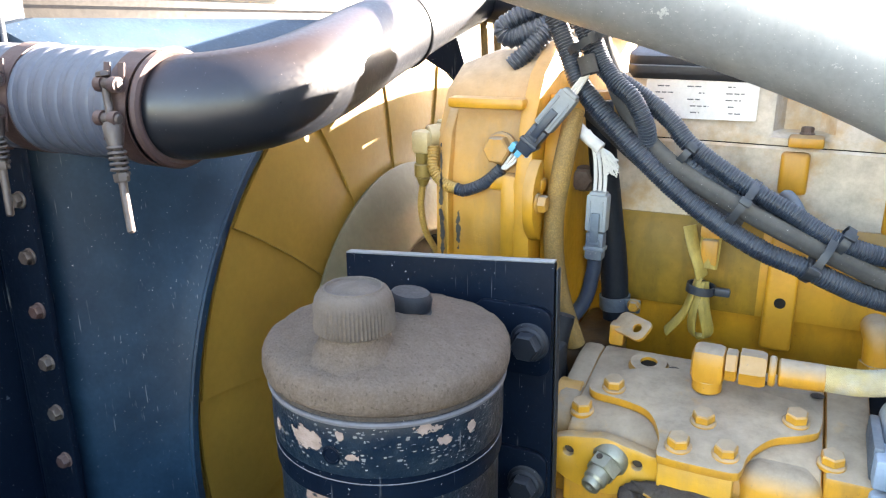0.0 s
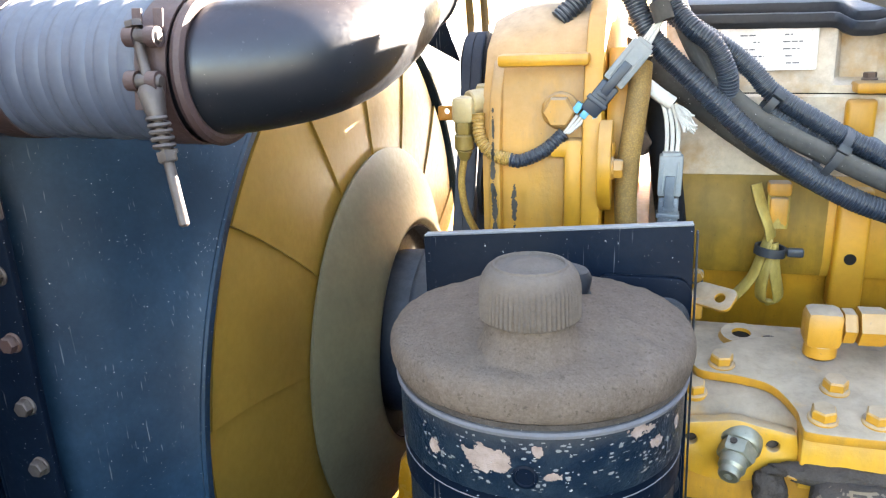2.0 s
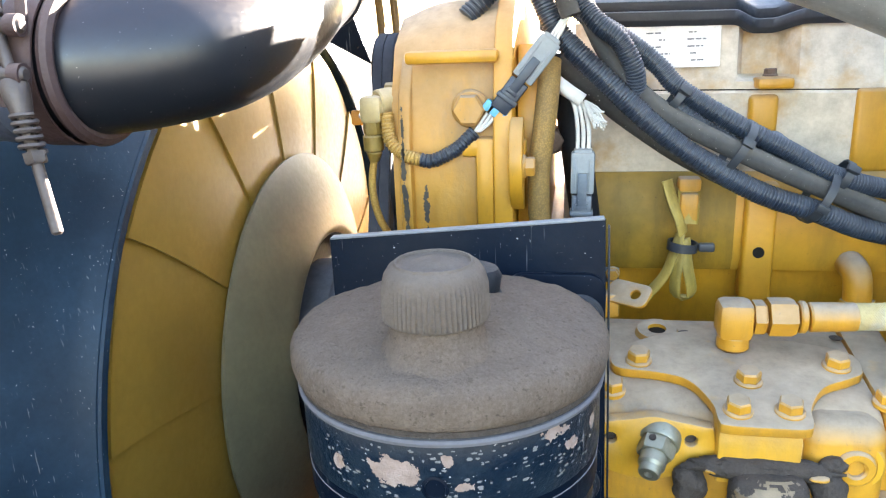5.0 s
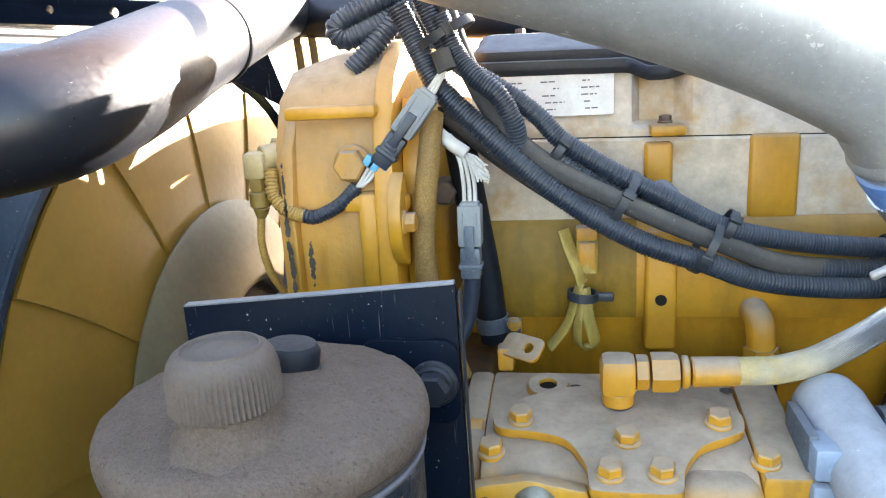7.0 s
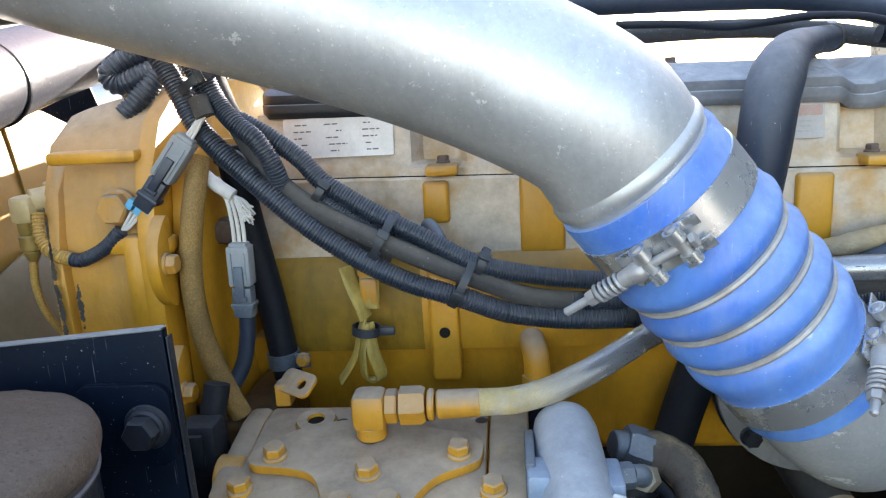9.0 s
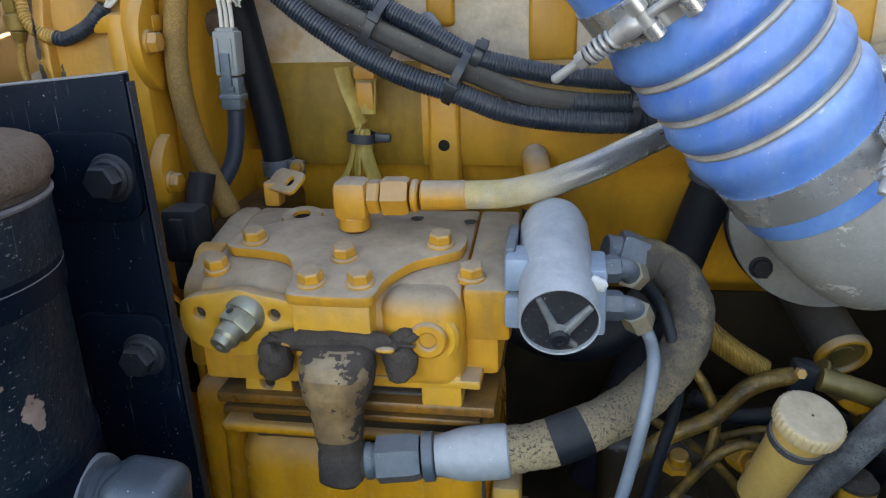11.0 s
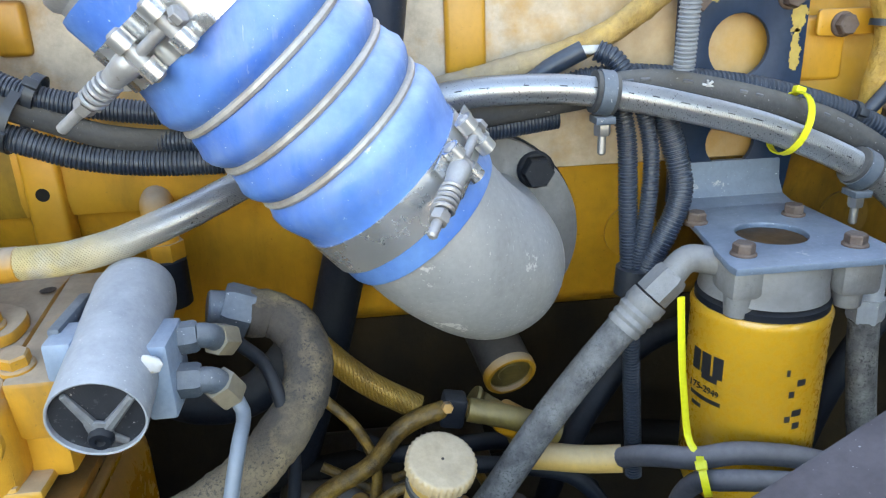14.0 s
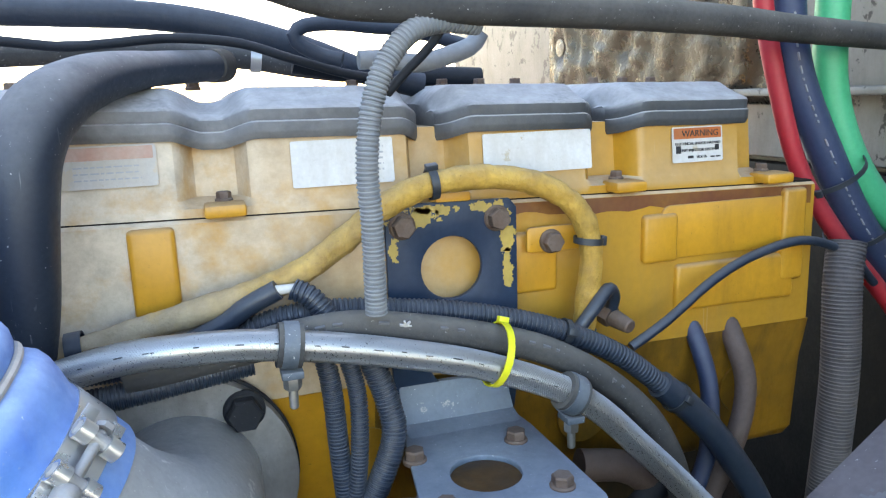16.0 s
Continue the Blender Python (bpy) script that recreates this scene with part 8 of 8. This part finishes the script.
for pts, r, mat, lab in (([(0.20, 0.73, 1.012), (0.229, 0.73, 1.042), (0.272, 0.73, 1.068), (0.300, 0.73, 1.102), (0.338, 0.735, 1.114), (0.37, 0.74, 1.11)], 0.0085, "sleeve_dirty", "yellow-dusted wire sleeve low in the bay"),
                         ([(0.36, 0.73, 1.115), (0.40, 0.725, 1.105), (0.44, 0.72, 1.09)], 0.011, "olive_brass", "dirty brass tube end low in the bay"),
                         ([(0.405, 0.722, 1.068), (0.43, 0.718, 1.066), (0.46, 0.712, 1.064), (0.493, 0.703, 1.067)], 0.0125, "neck_pale", "dusty yellow hose end fitting"),
                         ([(0.488, 0.705, 1.066), (0.50, 0.685, 1.082), (0.515, 0.662, 1.096), (0.534, 0.645, 1.104), (0.561, 0.636, 1.112), (0.599, 0.634, 1.107), (0.635, 0.636, 1.095), (0.678, 0.645, 1.070), (0.72, 0.66, 1.03)], 0.0092, "rubber_dusty", "dusty black hose crossing in front of the fuel filter"),
                         ([(0.526, 0.662, 1.00), (0.527, 0.660, 1.043), (0.531, 0.654, 1.066), (0.537, 0.642, 1.084), (0.545, 0.628, 1.094), (0.565, 0.622, 1.096), (0.608, 0.620, 1.090), (0.644, 0.622, 1.078), (0.681, 0.635, 1.058), (0.72, 0.65, 1.01)], 0.0085, "rubber_dusty", "thinner dusty black hose bound to the one above it"),
                         ([(0.36, 0.74, 1.05), (0.41, 0.735, 1.045), (0.46, 0.73, 1.03), (0.5, 0.73, 0.98)], 0.008, "rubber", "thin black hose low in the bay"),
                         ([(0.06, 0.80, 1.13), (0.12, 0.78, 1.115), (0.17, 0.775, 1.125), (0.21, 0.79, 1.16)], 0.019, "rubber", "dark hose behind the compressor"),
                         ([(0.22, 0.80, 1.02), (0.26, 0.79, 1.0), (0.31, 0.79, 0.955), (0.34, 0.79, 0.90)], 0.005, "sleeve_dirty", "thin oily yellow line low in the bay"),
                         ([(0.26, 0.78, 1.06), (0.30, 0.78, 1.04), (0.36, 0.78, 1.045), (0.42, 0.79, 1.03), (0.5, 0.8, 0.96)], 0.009, "rubber", "dark low hose beside the pump")):
    whole("hose", tube(pts, r, 16, 0.005), mat, lab, "hose", group="low hoses")
gb = thing("braided_line", (0.27, 0.75, 1.14), "short gold-braided hose deep in the bay", "hose")
braided([(0.225, 0.75, 1.190), (0.235, 0.75, 1.178), (0.261, 0.75, 1.150), (0.285, 0.75, 1.130), (0.316, 0.75, 1.110)], 0.0112, "hose", ("gold_braid", "dark"), gb, "", 14, 0.05)
pump = thing("fuel_pump", (0.28, 0.85, 0.9), "near-black pump housing low on the block", "pump")
part("body", [box((0.27, 0.86, 0.92), (0.2, 0.12, 0.14), 0.02, seg=3), cyl((0.26, 0.80, 0.93), (0.255, 0.75, 0.93), 0.03, seg=24), box((0.36, 0.85, 0.98), (0.07, 0.1, 0.06), 0.012)], "oily_shaded", pump)
bolt((0.255, 0.75, 0.93), (0, -1, 0), 0.03, pump, "yellow_bolt")
tie((0.538, 0.640, 1.093), (0.85, -0.3, 0.25), 0.0175, "bright yellow cable tie round the low black hose", "yellow ties", "tie_yellow", (0, -0.6, 0.8), 0.006)
whole("tie_tail", tube([(0.514, 0.655, 1.243), (0.518, 0.655, 1.198), (0.523, 0.655, 1.157), (0.528, 0.652, 1.120), (0.532, 0.642, 1.110)], 0.003, 6, 0.006, flat=0.4), "tie_yellow", "long bright yellow cable tie tail beside the filter", "cable tie")

# ---- bay frame, rear wall and what passes over ----
rail = thing("bay_brace", (0.65, 0.45, 1.3), "scuffed grey-mauve steel brace at the bay's edge", "brace")
d_ = Vector((0.9, 0.159, 0.406)).normalized()
w_ = Vector((0.174, -0.985, 0.0))
w_ = (w_ - d_ * w_.dot(d_)).normalized()
u_ = d_.cross(w_)
u_ = u_ if u_.z > 0 else -u_
edge_ = Vector((0.511, 0.484, 1.222)) - d_ * 0.35
part("bar", box(edge_ + d_ * 0.63 + w_ * 0.075 - u_ * 0.02, (1.12, 0.15, 0.04), 0.006, Matrix((d_, w_, u_)).transposed().to_4x4()), "rail", rail)
for spot in ((0.20, 0.03, 0.012, 0.008), (0.33, 0.06, 0.02, 0.012), (0.47, 0.028, 0.014, 0.010), (0.62, 0.05, 0.02, 0.02), (0.78, 0.03, 0.018, 0.012), (0.9, 0.07, 0.02, 0.02)):
    part("scuff", scuffs(Matrix.Translation(edge_ + u_ * 0.0004) @ Matrix((d_, w_, u_)).transposed().to_4x4(), [spot], 6, 0.002), "scuff_grey", rail, "pale scuff in the paint")

fw = thing("wall_firewall", (1.28, 0.9, 1.0), "cream-painted cab firewall with chipped paint behind the engine", "wall", kind="structure")
part("sheet", box((1.325, 1.255, 1.93), (0.03, 3.09, 0.98), 0.004), "white_panel", fw)
part("flange", box((1.29, 0.95, 1.545), (0.04, 2.2, 0.012), 0.003), "white_panel", fw)
part("lower_sheet", box((1.33, 0.95, 0.94), (0.03, 2.3, 0.98), 0.004), "dark", fw)


def blanket():
    """A quilted, creased foil sheet."""
    bm = bmesh.new()
    nx, nz = 60, 40
    rows = []
    for i in range(nx + 1):
        y = 1.16 + 0.85 * i / nx
        row = []
        for k in range(nz + 1):
            z = 1.525 + 0.32 * k / nz
            e = min(i, nx - i, k * 1.5, (nz - k) * 1.5) / 6.0
            puff = 0.022 * min(1.0, e)
            q = noise.noise(Vector((y * 14, z * 14, 1.3))) * 0.008 + noise.noise(Vector((y * 40, z * 40, 4.0))) * 0.005 + 0.004 * math.sin((y + z * 0.4) * 60 + 5 * noise.noise(Vector((y * 6, z * 6, 0))))
            d1 = math.hypot(y - 1.92, z - 1.66)
            row.append(bm.verts.new((1.302 - puff - q * min(1, e) + 0.02 * math.exp(-(d1 / 0.03) ** 2), y, z)))
        rows.append(row)
    for a, b in zip(rows, rows[1:]):
        for k in range(nz):
            bm.faces.new((a[k], a[k + 1], b[k + 1], b[k]))
    bmesh.ops.solidify(bm, geom=bm.faces[:], thickness=0.004)
    bmesh.ops.recalc_face_normals(bm, faces=bm.faces)
    return bm


ins = thing("heat_blanket", (1.29, 1.6, 1.5), "creased silver-brown foil heat blanket on the firewall", "insulation")
part("quilt", blanket(), "foil", ins, angle=80)
part("button", lathe((1.29, 1.92, 1.66), (-1, 0, 0), [(0, 0), (0.022, 0), (0.022, 0.003), (0, 0.005)], 20), "foil", ins)

for pts, r, mat, lab in (([(1.012, 0.9, 1.72), (1.017, 0.9, 1.648), (1.042, 0.9, 1.558), (1.076, 0.895, 1.461), (1.133, 0.885, 1.376), (1.203, 0.87, 1.291), (1.25, 0.86, 1.22)], 0.0105, "red_hose", "red rubber air hose hanging by the firewall"),
                         ([(1.048, 0.9, 1.72), (1.05, 0.9, 1.648), (1.068, 0.9, 1.569), (1.107, 0.89, 1.479), (1.158, 0.88, 1.388), (1.226, 0.87, 1.31), (1.28, 0.86, 1.25)], 0.0185, "blue_hose", "dark blue printed hose hanging by the firewall"),
                         ([(1.115, 0.9, 1.72), (1.112, 0.9, 1.648), (1.117, 0.9, 1.556), (1.14, 0.89, 1.477), (1.185, 0.88, 1.412), (1.25, 0.87, 1.36)], 0.0185, "green_hose", "green rubber air hose hanging by the firewall")):
    whole("air_hose", tube(pts, r, 20, 0.006), mat, lab, "hose", group="coloured air hoses")
tie((1.155, 0.88, 1.392), (0.6, 0, -0.8), 0.04, "black cable tie round the coloured hoses", "hose ties", "black_tie", (-1, -0.5, 0), 0.006)
tie((1.112, 0.89, 1.455), (0.5, 0, -0.85), 0.04, "black cable tie round the coloured hoses", "hose ties", "black_tie", (-1, -0.5, 0), 0.006)
hose_line = spline([(1.05, 0.9, 1.648), (1.068, 0.9, 1.569), (1.107, 0.89, 1.479), (1.158, 0.88, 1.388), (1.226, 0.87, 1.31)], 0.003)
print_bm = []
random.seed(12)
i = 4
while i < len(hose_line) - 8:
    k = random.choice((1, 2, 3))
    d = (hose_line[i + k] - hose_line[i]).normalized()
    print_bm.append(box((hose_line[i] + hose_line[i + k]) / 2 + Vector((-0.0085, -0.0166, 0)), (0.003 * k, 0.0012, 0.0038), 0.0002, d.to_track_quat("X", "Y").to_matrix().to_4x4()))
    i += k + 1 + (random.random() < 0.25) * 4
tagged(whole("hose_print", print_bm, "print_pale", "row of pale worn print on the dark blue hose", "print"), kind="stuff")
whole("corrugated_duct", tube([(1.095, 0.84, 1.385), (1.083, 0.83, 1.34), (1.078, 0.82, 1.25), (1.076, 0.82, 1.17), (1.07, 0.82, 1.08), (1.055, 0.82, 0.9)], 0.0205, 24, 0.003, 0.0042, 0.0008), "duct", "thick dark grey corrugated duct at the engine's rear", "duct")
for pts, r, mat, lab in (([(0.05, 1.0, 1.652), (0.248, 1.0, 1.649), (0.322, 1.0, 1.647), (0.39, 1.0, 1.644), (0.451, 1.0, 1.635), (0.505, 1.0, 1.621), (0.549, 1.0, 1.606), (0.595, 1.0, 1.588), (0.66, 1.0, 1.57)], 0.0135, "rubber_blue", "thick dark hose over the valve covers"),
                         ([(0.2, 0.95, 1.622), (0.265, 0.95, 1.619), (0.32, 0.95, 1.613), (0.358, 0.95, 1.615), (0.41, 0.95, 1.619), (0.469, 0.95, 1.614), (0.52, 0.95, 1.598), (0.568, 0.95, 1.584), (0.62, 0.95, 1.575)], 0.0045, "rubber", "thin dark hose over the valve covers"),
                         ([(0.531, 1.06, 1.60), (0.60, 1.06, 1.588), (0.66, 1.06, 1.583), (0.75, 1.06, 1.578)], 0.012, "rubber", "dark pipe behind the valve covers"),
                         ([(0.44, 0.75, 1.655), (0.484, 0.75, 1.640), (0.53, 0.75, 1.628), (0.613, 0.75, 1.624), (0.754, 0.76, 1.620), (0.878, 0.78, 1.615), (1.0, 0.82, 1.61), (1.28, 0.9, 1.60)], 0.0135, "rubber_grey", "grey pipe crossing over the engine's rear"),
                         ([(0.681, 0.92, 1.607), (0.647, 0.92, 1.617), (0.616, 0.92, 1.623), (0.591, 0.92, 1.625), (0.56, 0.92, 1.628), (0.531, 0.92, 1.627), (0.518, 0.92, 1.620), (0.522, 0.92, 1.61), (0.542, 0.92, 1.60), (0.560, 0.915, 1.595)], 0.0068, "rubber_blue", "dark patched lead looped over the valve covers"),
                         ([(0.572, 0.90, 1.594), (0.596, 0.90, 1.594), (0.628, 0.90, 1.590), (0.657, 0.9, 1.596), (0.682, 0.9, 1.605), (0.691, 0.9, 1.617)], 0.0088, "conduit_grey", "grey conduit over the valve covers"),
                         ([(0.62, 0.76, 1.63), (0.60, 0.755, 1.60), (0.575, 0.75, 1.577), (0.56, 0.745, 1.563)], 0.0035, "rubber", "thin black cable looped over the grey conduit")):
    whole("overhead_hose", tube(pts, r, 16, 0.006), mat, lab, "hose", group="overhead hoses")
# labels on the valve cover base
def side_label(cx, cz, w, h, label, top=None, bars=(), mat="label_white", ink="ink_faded"):
    cz += sag(cx)
    t = thing("label", (cx, SIDE, cz), label, "label", "engine labels")
    tilt = Matrix.Translation((cx, SIDE + 0.0095, cz)) @ Matrix.Rotation(radians(-6), 4, "X") @ UPRIGHT
    part("sheet", plate(rounded(w, h, 0.002), 0.0008, tilt, bevel=0), mat, t)
    if top:
        part("heading", plate(rounded(w * 0.94, h * 0.3, 0.001, cy=h * 0.31), 0.0012, tilt, bevel=0), top, t)
    for bx, by, bw, bh in bars:
        left, end = bx - bw / 2, bx + bw / 2
        while left < end:
            word = min(end - left, bh * random.uniform(1.6, 4.5))
            part("bar", plate(rounded(word, bh * 0.85, 0.0002, cx=left + word / 2, cy=by), 0.0012, tilt, bevel=0), ink, t)
            left += word + bh * 0.9
    return t, tilt


random.seed(31)
wl, tilt = side_label(0.910, 1.512, 0.060, 0.036, "white and orange warning label on the engine", "label_orange", [(-0.023, -0.005, 0.006, 0.009), (0.023, -0.004, 0.005, 0.007), (0.021, -0.0135, 0.012, 0.0018), (-0.008, -0.0128, 0.008, 0.0032)], ink="ink")
words("WARNING", 0.009, tilt @ Matrix.Translation((0.003, 0.008, 0.0014)), "ink", wl)
words("ELECTRICAL SHOCK HAZARD", 0.0040, tilt @ Matrix.Translation((0.0, -0.0005, 0.0014)), "ink", wl)
words("UNIT INJECTOR SYSTEM", 0.0040, tilt @ Matrix.Translation((0.0, -0.0072, 0.0014)), "ink", wl)
words("VOLTS", 0.0040, tilt @ Matrix.Translation((0.004, -0.0143, 0.0014)), "ink", wl)
side_label(0.732, 1.511, 0.112, 0.038, "blank scuffed white label on the engine")
side_label(0.545, 1.509, 0.09, 0.040, "white label with faded print on the engine", None, [(0.025, 0.012 - k * 0.005, 0.022, 0.002) for k in range(5)])
side_label(0.355, 1.513, 0.075, 0.034, "faded pink and white warning label on the engine", "label_pink", [(0, 0.0 - k * 0.005, 0.05, 0.0015) for k in range(3)], "label_faded")
side_label(-0.103, 1.511, 0.118, 0.042, "large white data label with rows of small print", None, [(-0.04 + 0.037 * (k % 3) + 0.004 * math.sin(k * 5.1), 0.014 - 0.007 * (k // 3), 0.013 + 0.007 * math.sin(k * 2.7), 0.0016) for k in range(15)], "label_bright", ink="ink_dull")

# ---- what shows behind the fan and under the tube ----
sup = thing("support_bar", (-1.0, 1.5, 1.7), "dark perforated steel bar behind the charge pipe", "bar")
part("bar", plate([(-1.4, 1.70), (-0.78, 1.645), (-0.78, 1.695), (-1.4, 1.76)], 0.012, Matrix.Translation((0, 1.5, 0)) @ UPRIGHT, [(-1.12, 1.705, 0.008), (-0.98, 1.69, 0.010), (-0.93, 1.685, 0.007), (-0.87, 1.68, 0.008)]), "black", sup)
gus = thing("shroud_gusset", (-0.52, 1.1, 1.55), "black sheet steel gusset above the fan", "bracket")
part("sheet", plate([(-0.60, 1.57), (-0.478, 1.503), (-0.51, 1.60)], 0.006, Matrix.Translation((0, 1.1, 0)) @ UPRIGHT), "black", gus)
strp = thing("perforated_strap", (-0.51, 1.2, 1.417), "small yellow strap with round holes", "strap")
part("strap", plate(rounded(0.075, 0.024, 0.004, cx=-0.508, cy=1.417), 0.004, Matrix.Translation((0, 1.2, 0)) @ UPRIGHT, [(-0.53, 1.42, 0.004), (-0.495, 1.414, 0.005)]), "yellow_dusty", strp)
whole("coolant_hose", tube([(-0.56, 1.16, 1.64), (-0.44, 1.12, 1.632), (-0.30, 1.1, 1.622), (-0.1, 1.1, 1.612)], 0.03, 24), "gloss_black", "thick black coolant hose above the gear housing", "hose")
for dx in (0, 0.022):
    whole("thin_pipe", tube([(-0.475 + dx, 1.12, 1.66), (-0.468 + dx, 1.12, 1.58), (-0.462 + dx, 1.11, 1.50), (-0.455 + dx, 1.1, 1.40)], 0.006, 10), "sleeve_brown", "thin tan upright pipe beside the belt", "pipe", group="thin pipes")
whole("under_tube", tube([(-0.205, 0.79, 1.515), (-0.15, 0.79, 1.468), (-0.09, 0.795, 1.425), (-0.045, 0.80, 1.40)], 0.0125, 16), "rubber_grey", "thick olive-grey tube under the wiring loom", "pipe")

# ---- dark clutter deep in the bay ----
random.seed(7)
for i, (pts, r, mat, lab) in enumerate((
        ([(-0.20, 0.70, 1.31), (-0.205, 0.69, 1.27), (-0.20, 0.69, 1.22), (-0.215, 0.70, 1.14)], 0.012, "rubber", "black taped cable behind the mounting plate"),
        ([(0.15, 0.84, 0.98), (0.28, 0.83, 1.0), (0.40, 0.84, 0.97), (0.55, 0.85, 0.99), (0.75, 0.86, 0.95)], 0.014, "dark", "dark hose along the lower block"),
        ([(0.44, 0.80, 0.92), (0.46, 0.79, 1.0), (0.50, 0.80, 1.07), (0.56, 0.82, 1.12), (0.66, 0.84, 1.13)], 0.012, "rubber", "dark hose climbing the lower block"),
        ([(0.72, 0.80, 0.95), (0.74, 0.79, 1.05), (0.78, 0.79, 1.13), (0.84, 0.80, 1.17)], 0.013, "rubber", "dark hose climbing the lower block"),
        ([(0.905, 0.872, 1.33), (0.91, 0.845, 1.29), (0.915, 0.83, 1.24), (0.91, 0.825, 1.17), (0.88, 0.825, 1.1)], 0.0095, "blue_hose", "dark blue lead with a yellow end"),
        ([(0.95, 0.88, 1.34), (0.958, 0.85, 1.29), (0.965, 0.835, 1.24), (0.95, 0.83, 1.18), (0.91, 0.83, 1.1)], 0.0115, "hose_brown", "brown dusty hose at the engine's rear"),
        ([(0.75, 0.81, 1.20), (0.80, 0.805, 1.19), (0.84, 0.81, 1.15), (0.86, 0.82, 1.08)], 0.016, "hose_brown", "brown dusty hose beside the filter"),
        ([(0.29, 0.77, 1.02), (0.33, 0.765, 1.035), (0.37, 0.77, 1.02), (0.39, 0.78, 0.97)], 0.0045, "sleeve_dirty", "thin oily yellow line low in the bay"),
        ([(0.24, 0.72, 0.98), (0.27, 0.715, 1.03), (0.30, 0.715, 1.05), (0.33, 0.72, 1.03)], 0.005, "sleeve_dirty", "thin yellow lead low in the bay"),
        ([(0.23, 0.75, 1.13), (0.26, 0.74, 1.10), (0.275, 0.735, 1.06), (0.27, 0.73, 1.02)], 0.005, "sleeve_dirty", "thin oily yellow line low in the bay"))):
    whole("bay_hose", tube(pts, r, 16, 0.006), mat, lab, "hose", group="deep bay hoses")
blk = thing("lead_connector", (-0.21, 0.675, 1.25), "black cable connector behind the mounting plate", "connector")
part("shell", [box((-0.207, 0.672, 1.262), (0.034, 0.03, 0.05), 0.005), box((-0.207, 0.672, 1.225), (0.026, 0.024, 0.03), 0.004)], "rubber", blk)
part("latch", box((-0.207, 0.655, 1.265), (0.014, 0.006, 0.03), 0.002), "rubber", blk)
cast = thing("gear_case_side", (-0.2, 0.75, 0.9), "oily yellow gear case wall, darkened for the shade beside the compressor", "casting")
# The wall's dark colour includes the shade behind the compressor.
part("wall", box((-0.19, 0.815, 1.05), (0.05, 0.18, 0.42), 0.012, seg=3), "yellow_grime_shade", cast)
for dx in (0.0, 0.028):
    part("web", box((-0.165 + dx, 0.70, 1.03), (0.012, 0.06, 0.22), 0.005), "yellow_low", cast)
bolt((-0.16, 0.698, 1.18), (0, -1, 0), 0.016, cast, "yellow_low")
elb = thing("block_elbow", (0.09, 0.85, 1.27), "dusty yellow pipe elbow on the engine side", "pipe fitting")
part("elbow", [tube([(0.095, 0.87, 1.295), (0.095, 0.835, 1.295), (0.098, 0.822, 1.285), (0.10, 0.82, 1.255)], 0.014, 18, 0.003), nut((0.10, 0.82, 1.262), (0, 0, -1), 0.03, 0.018)], "yellow_dusty", elb)
part("boot", cyl((0.10, 0.82, 1.246), (0.10, 0.82, 1.20), 0.017, seg=18), "rubber", elb)
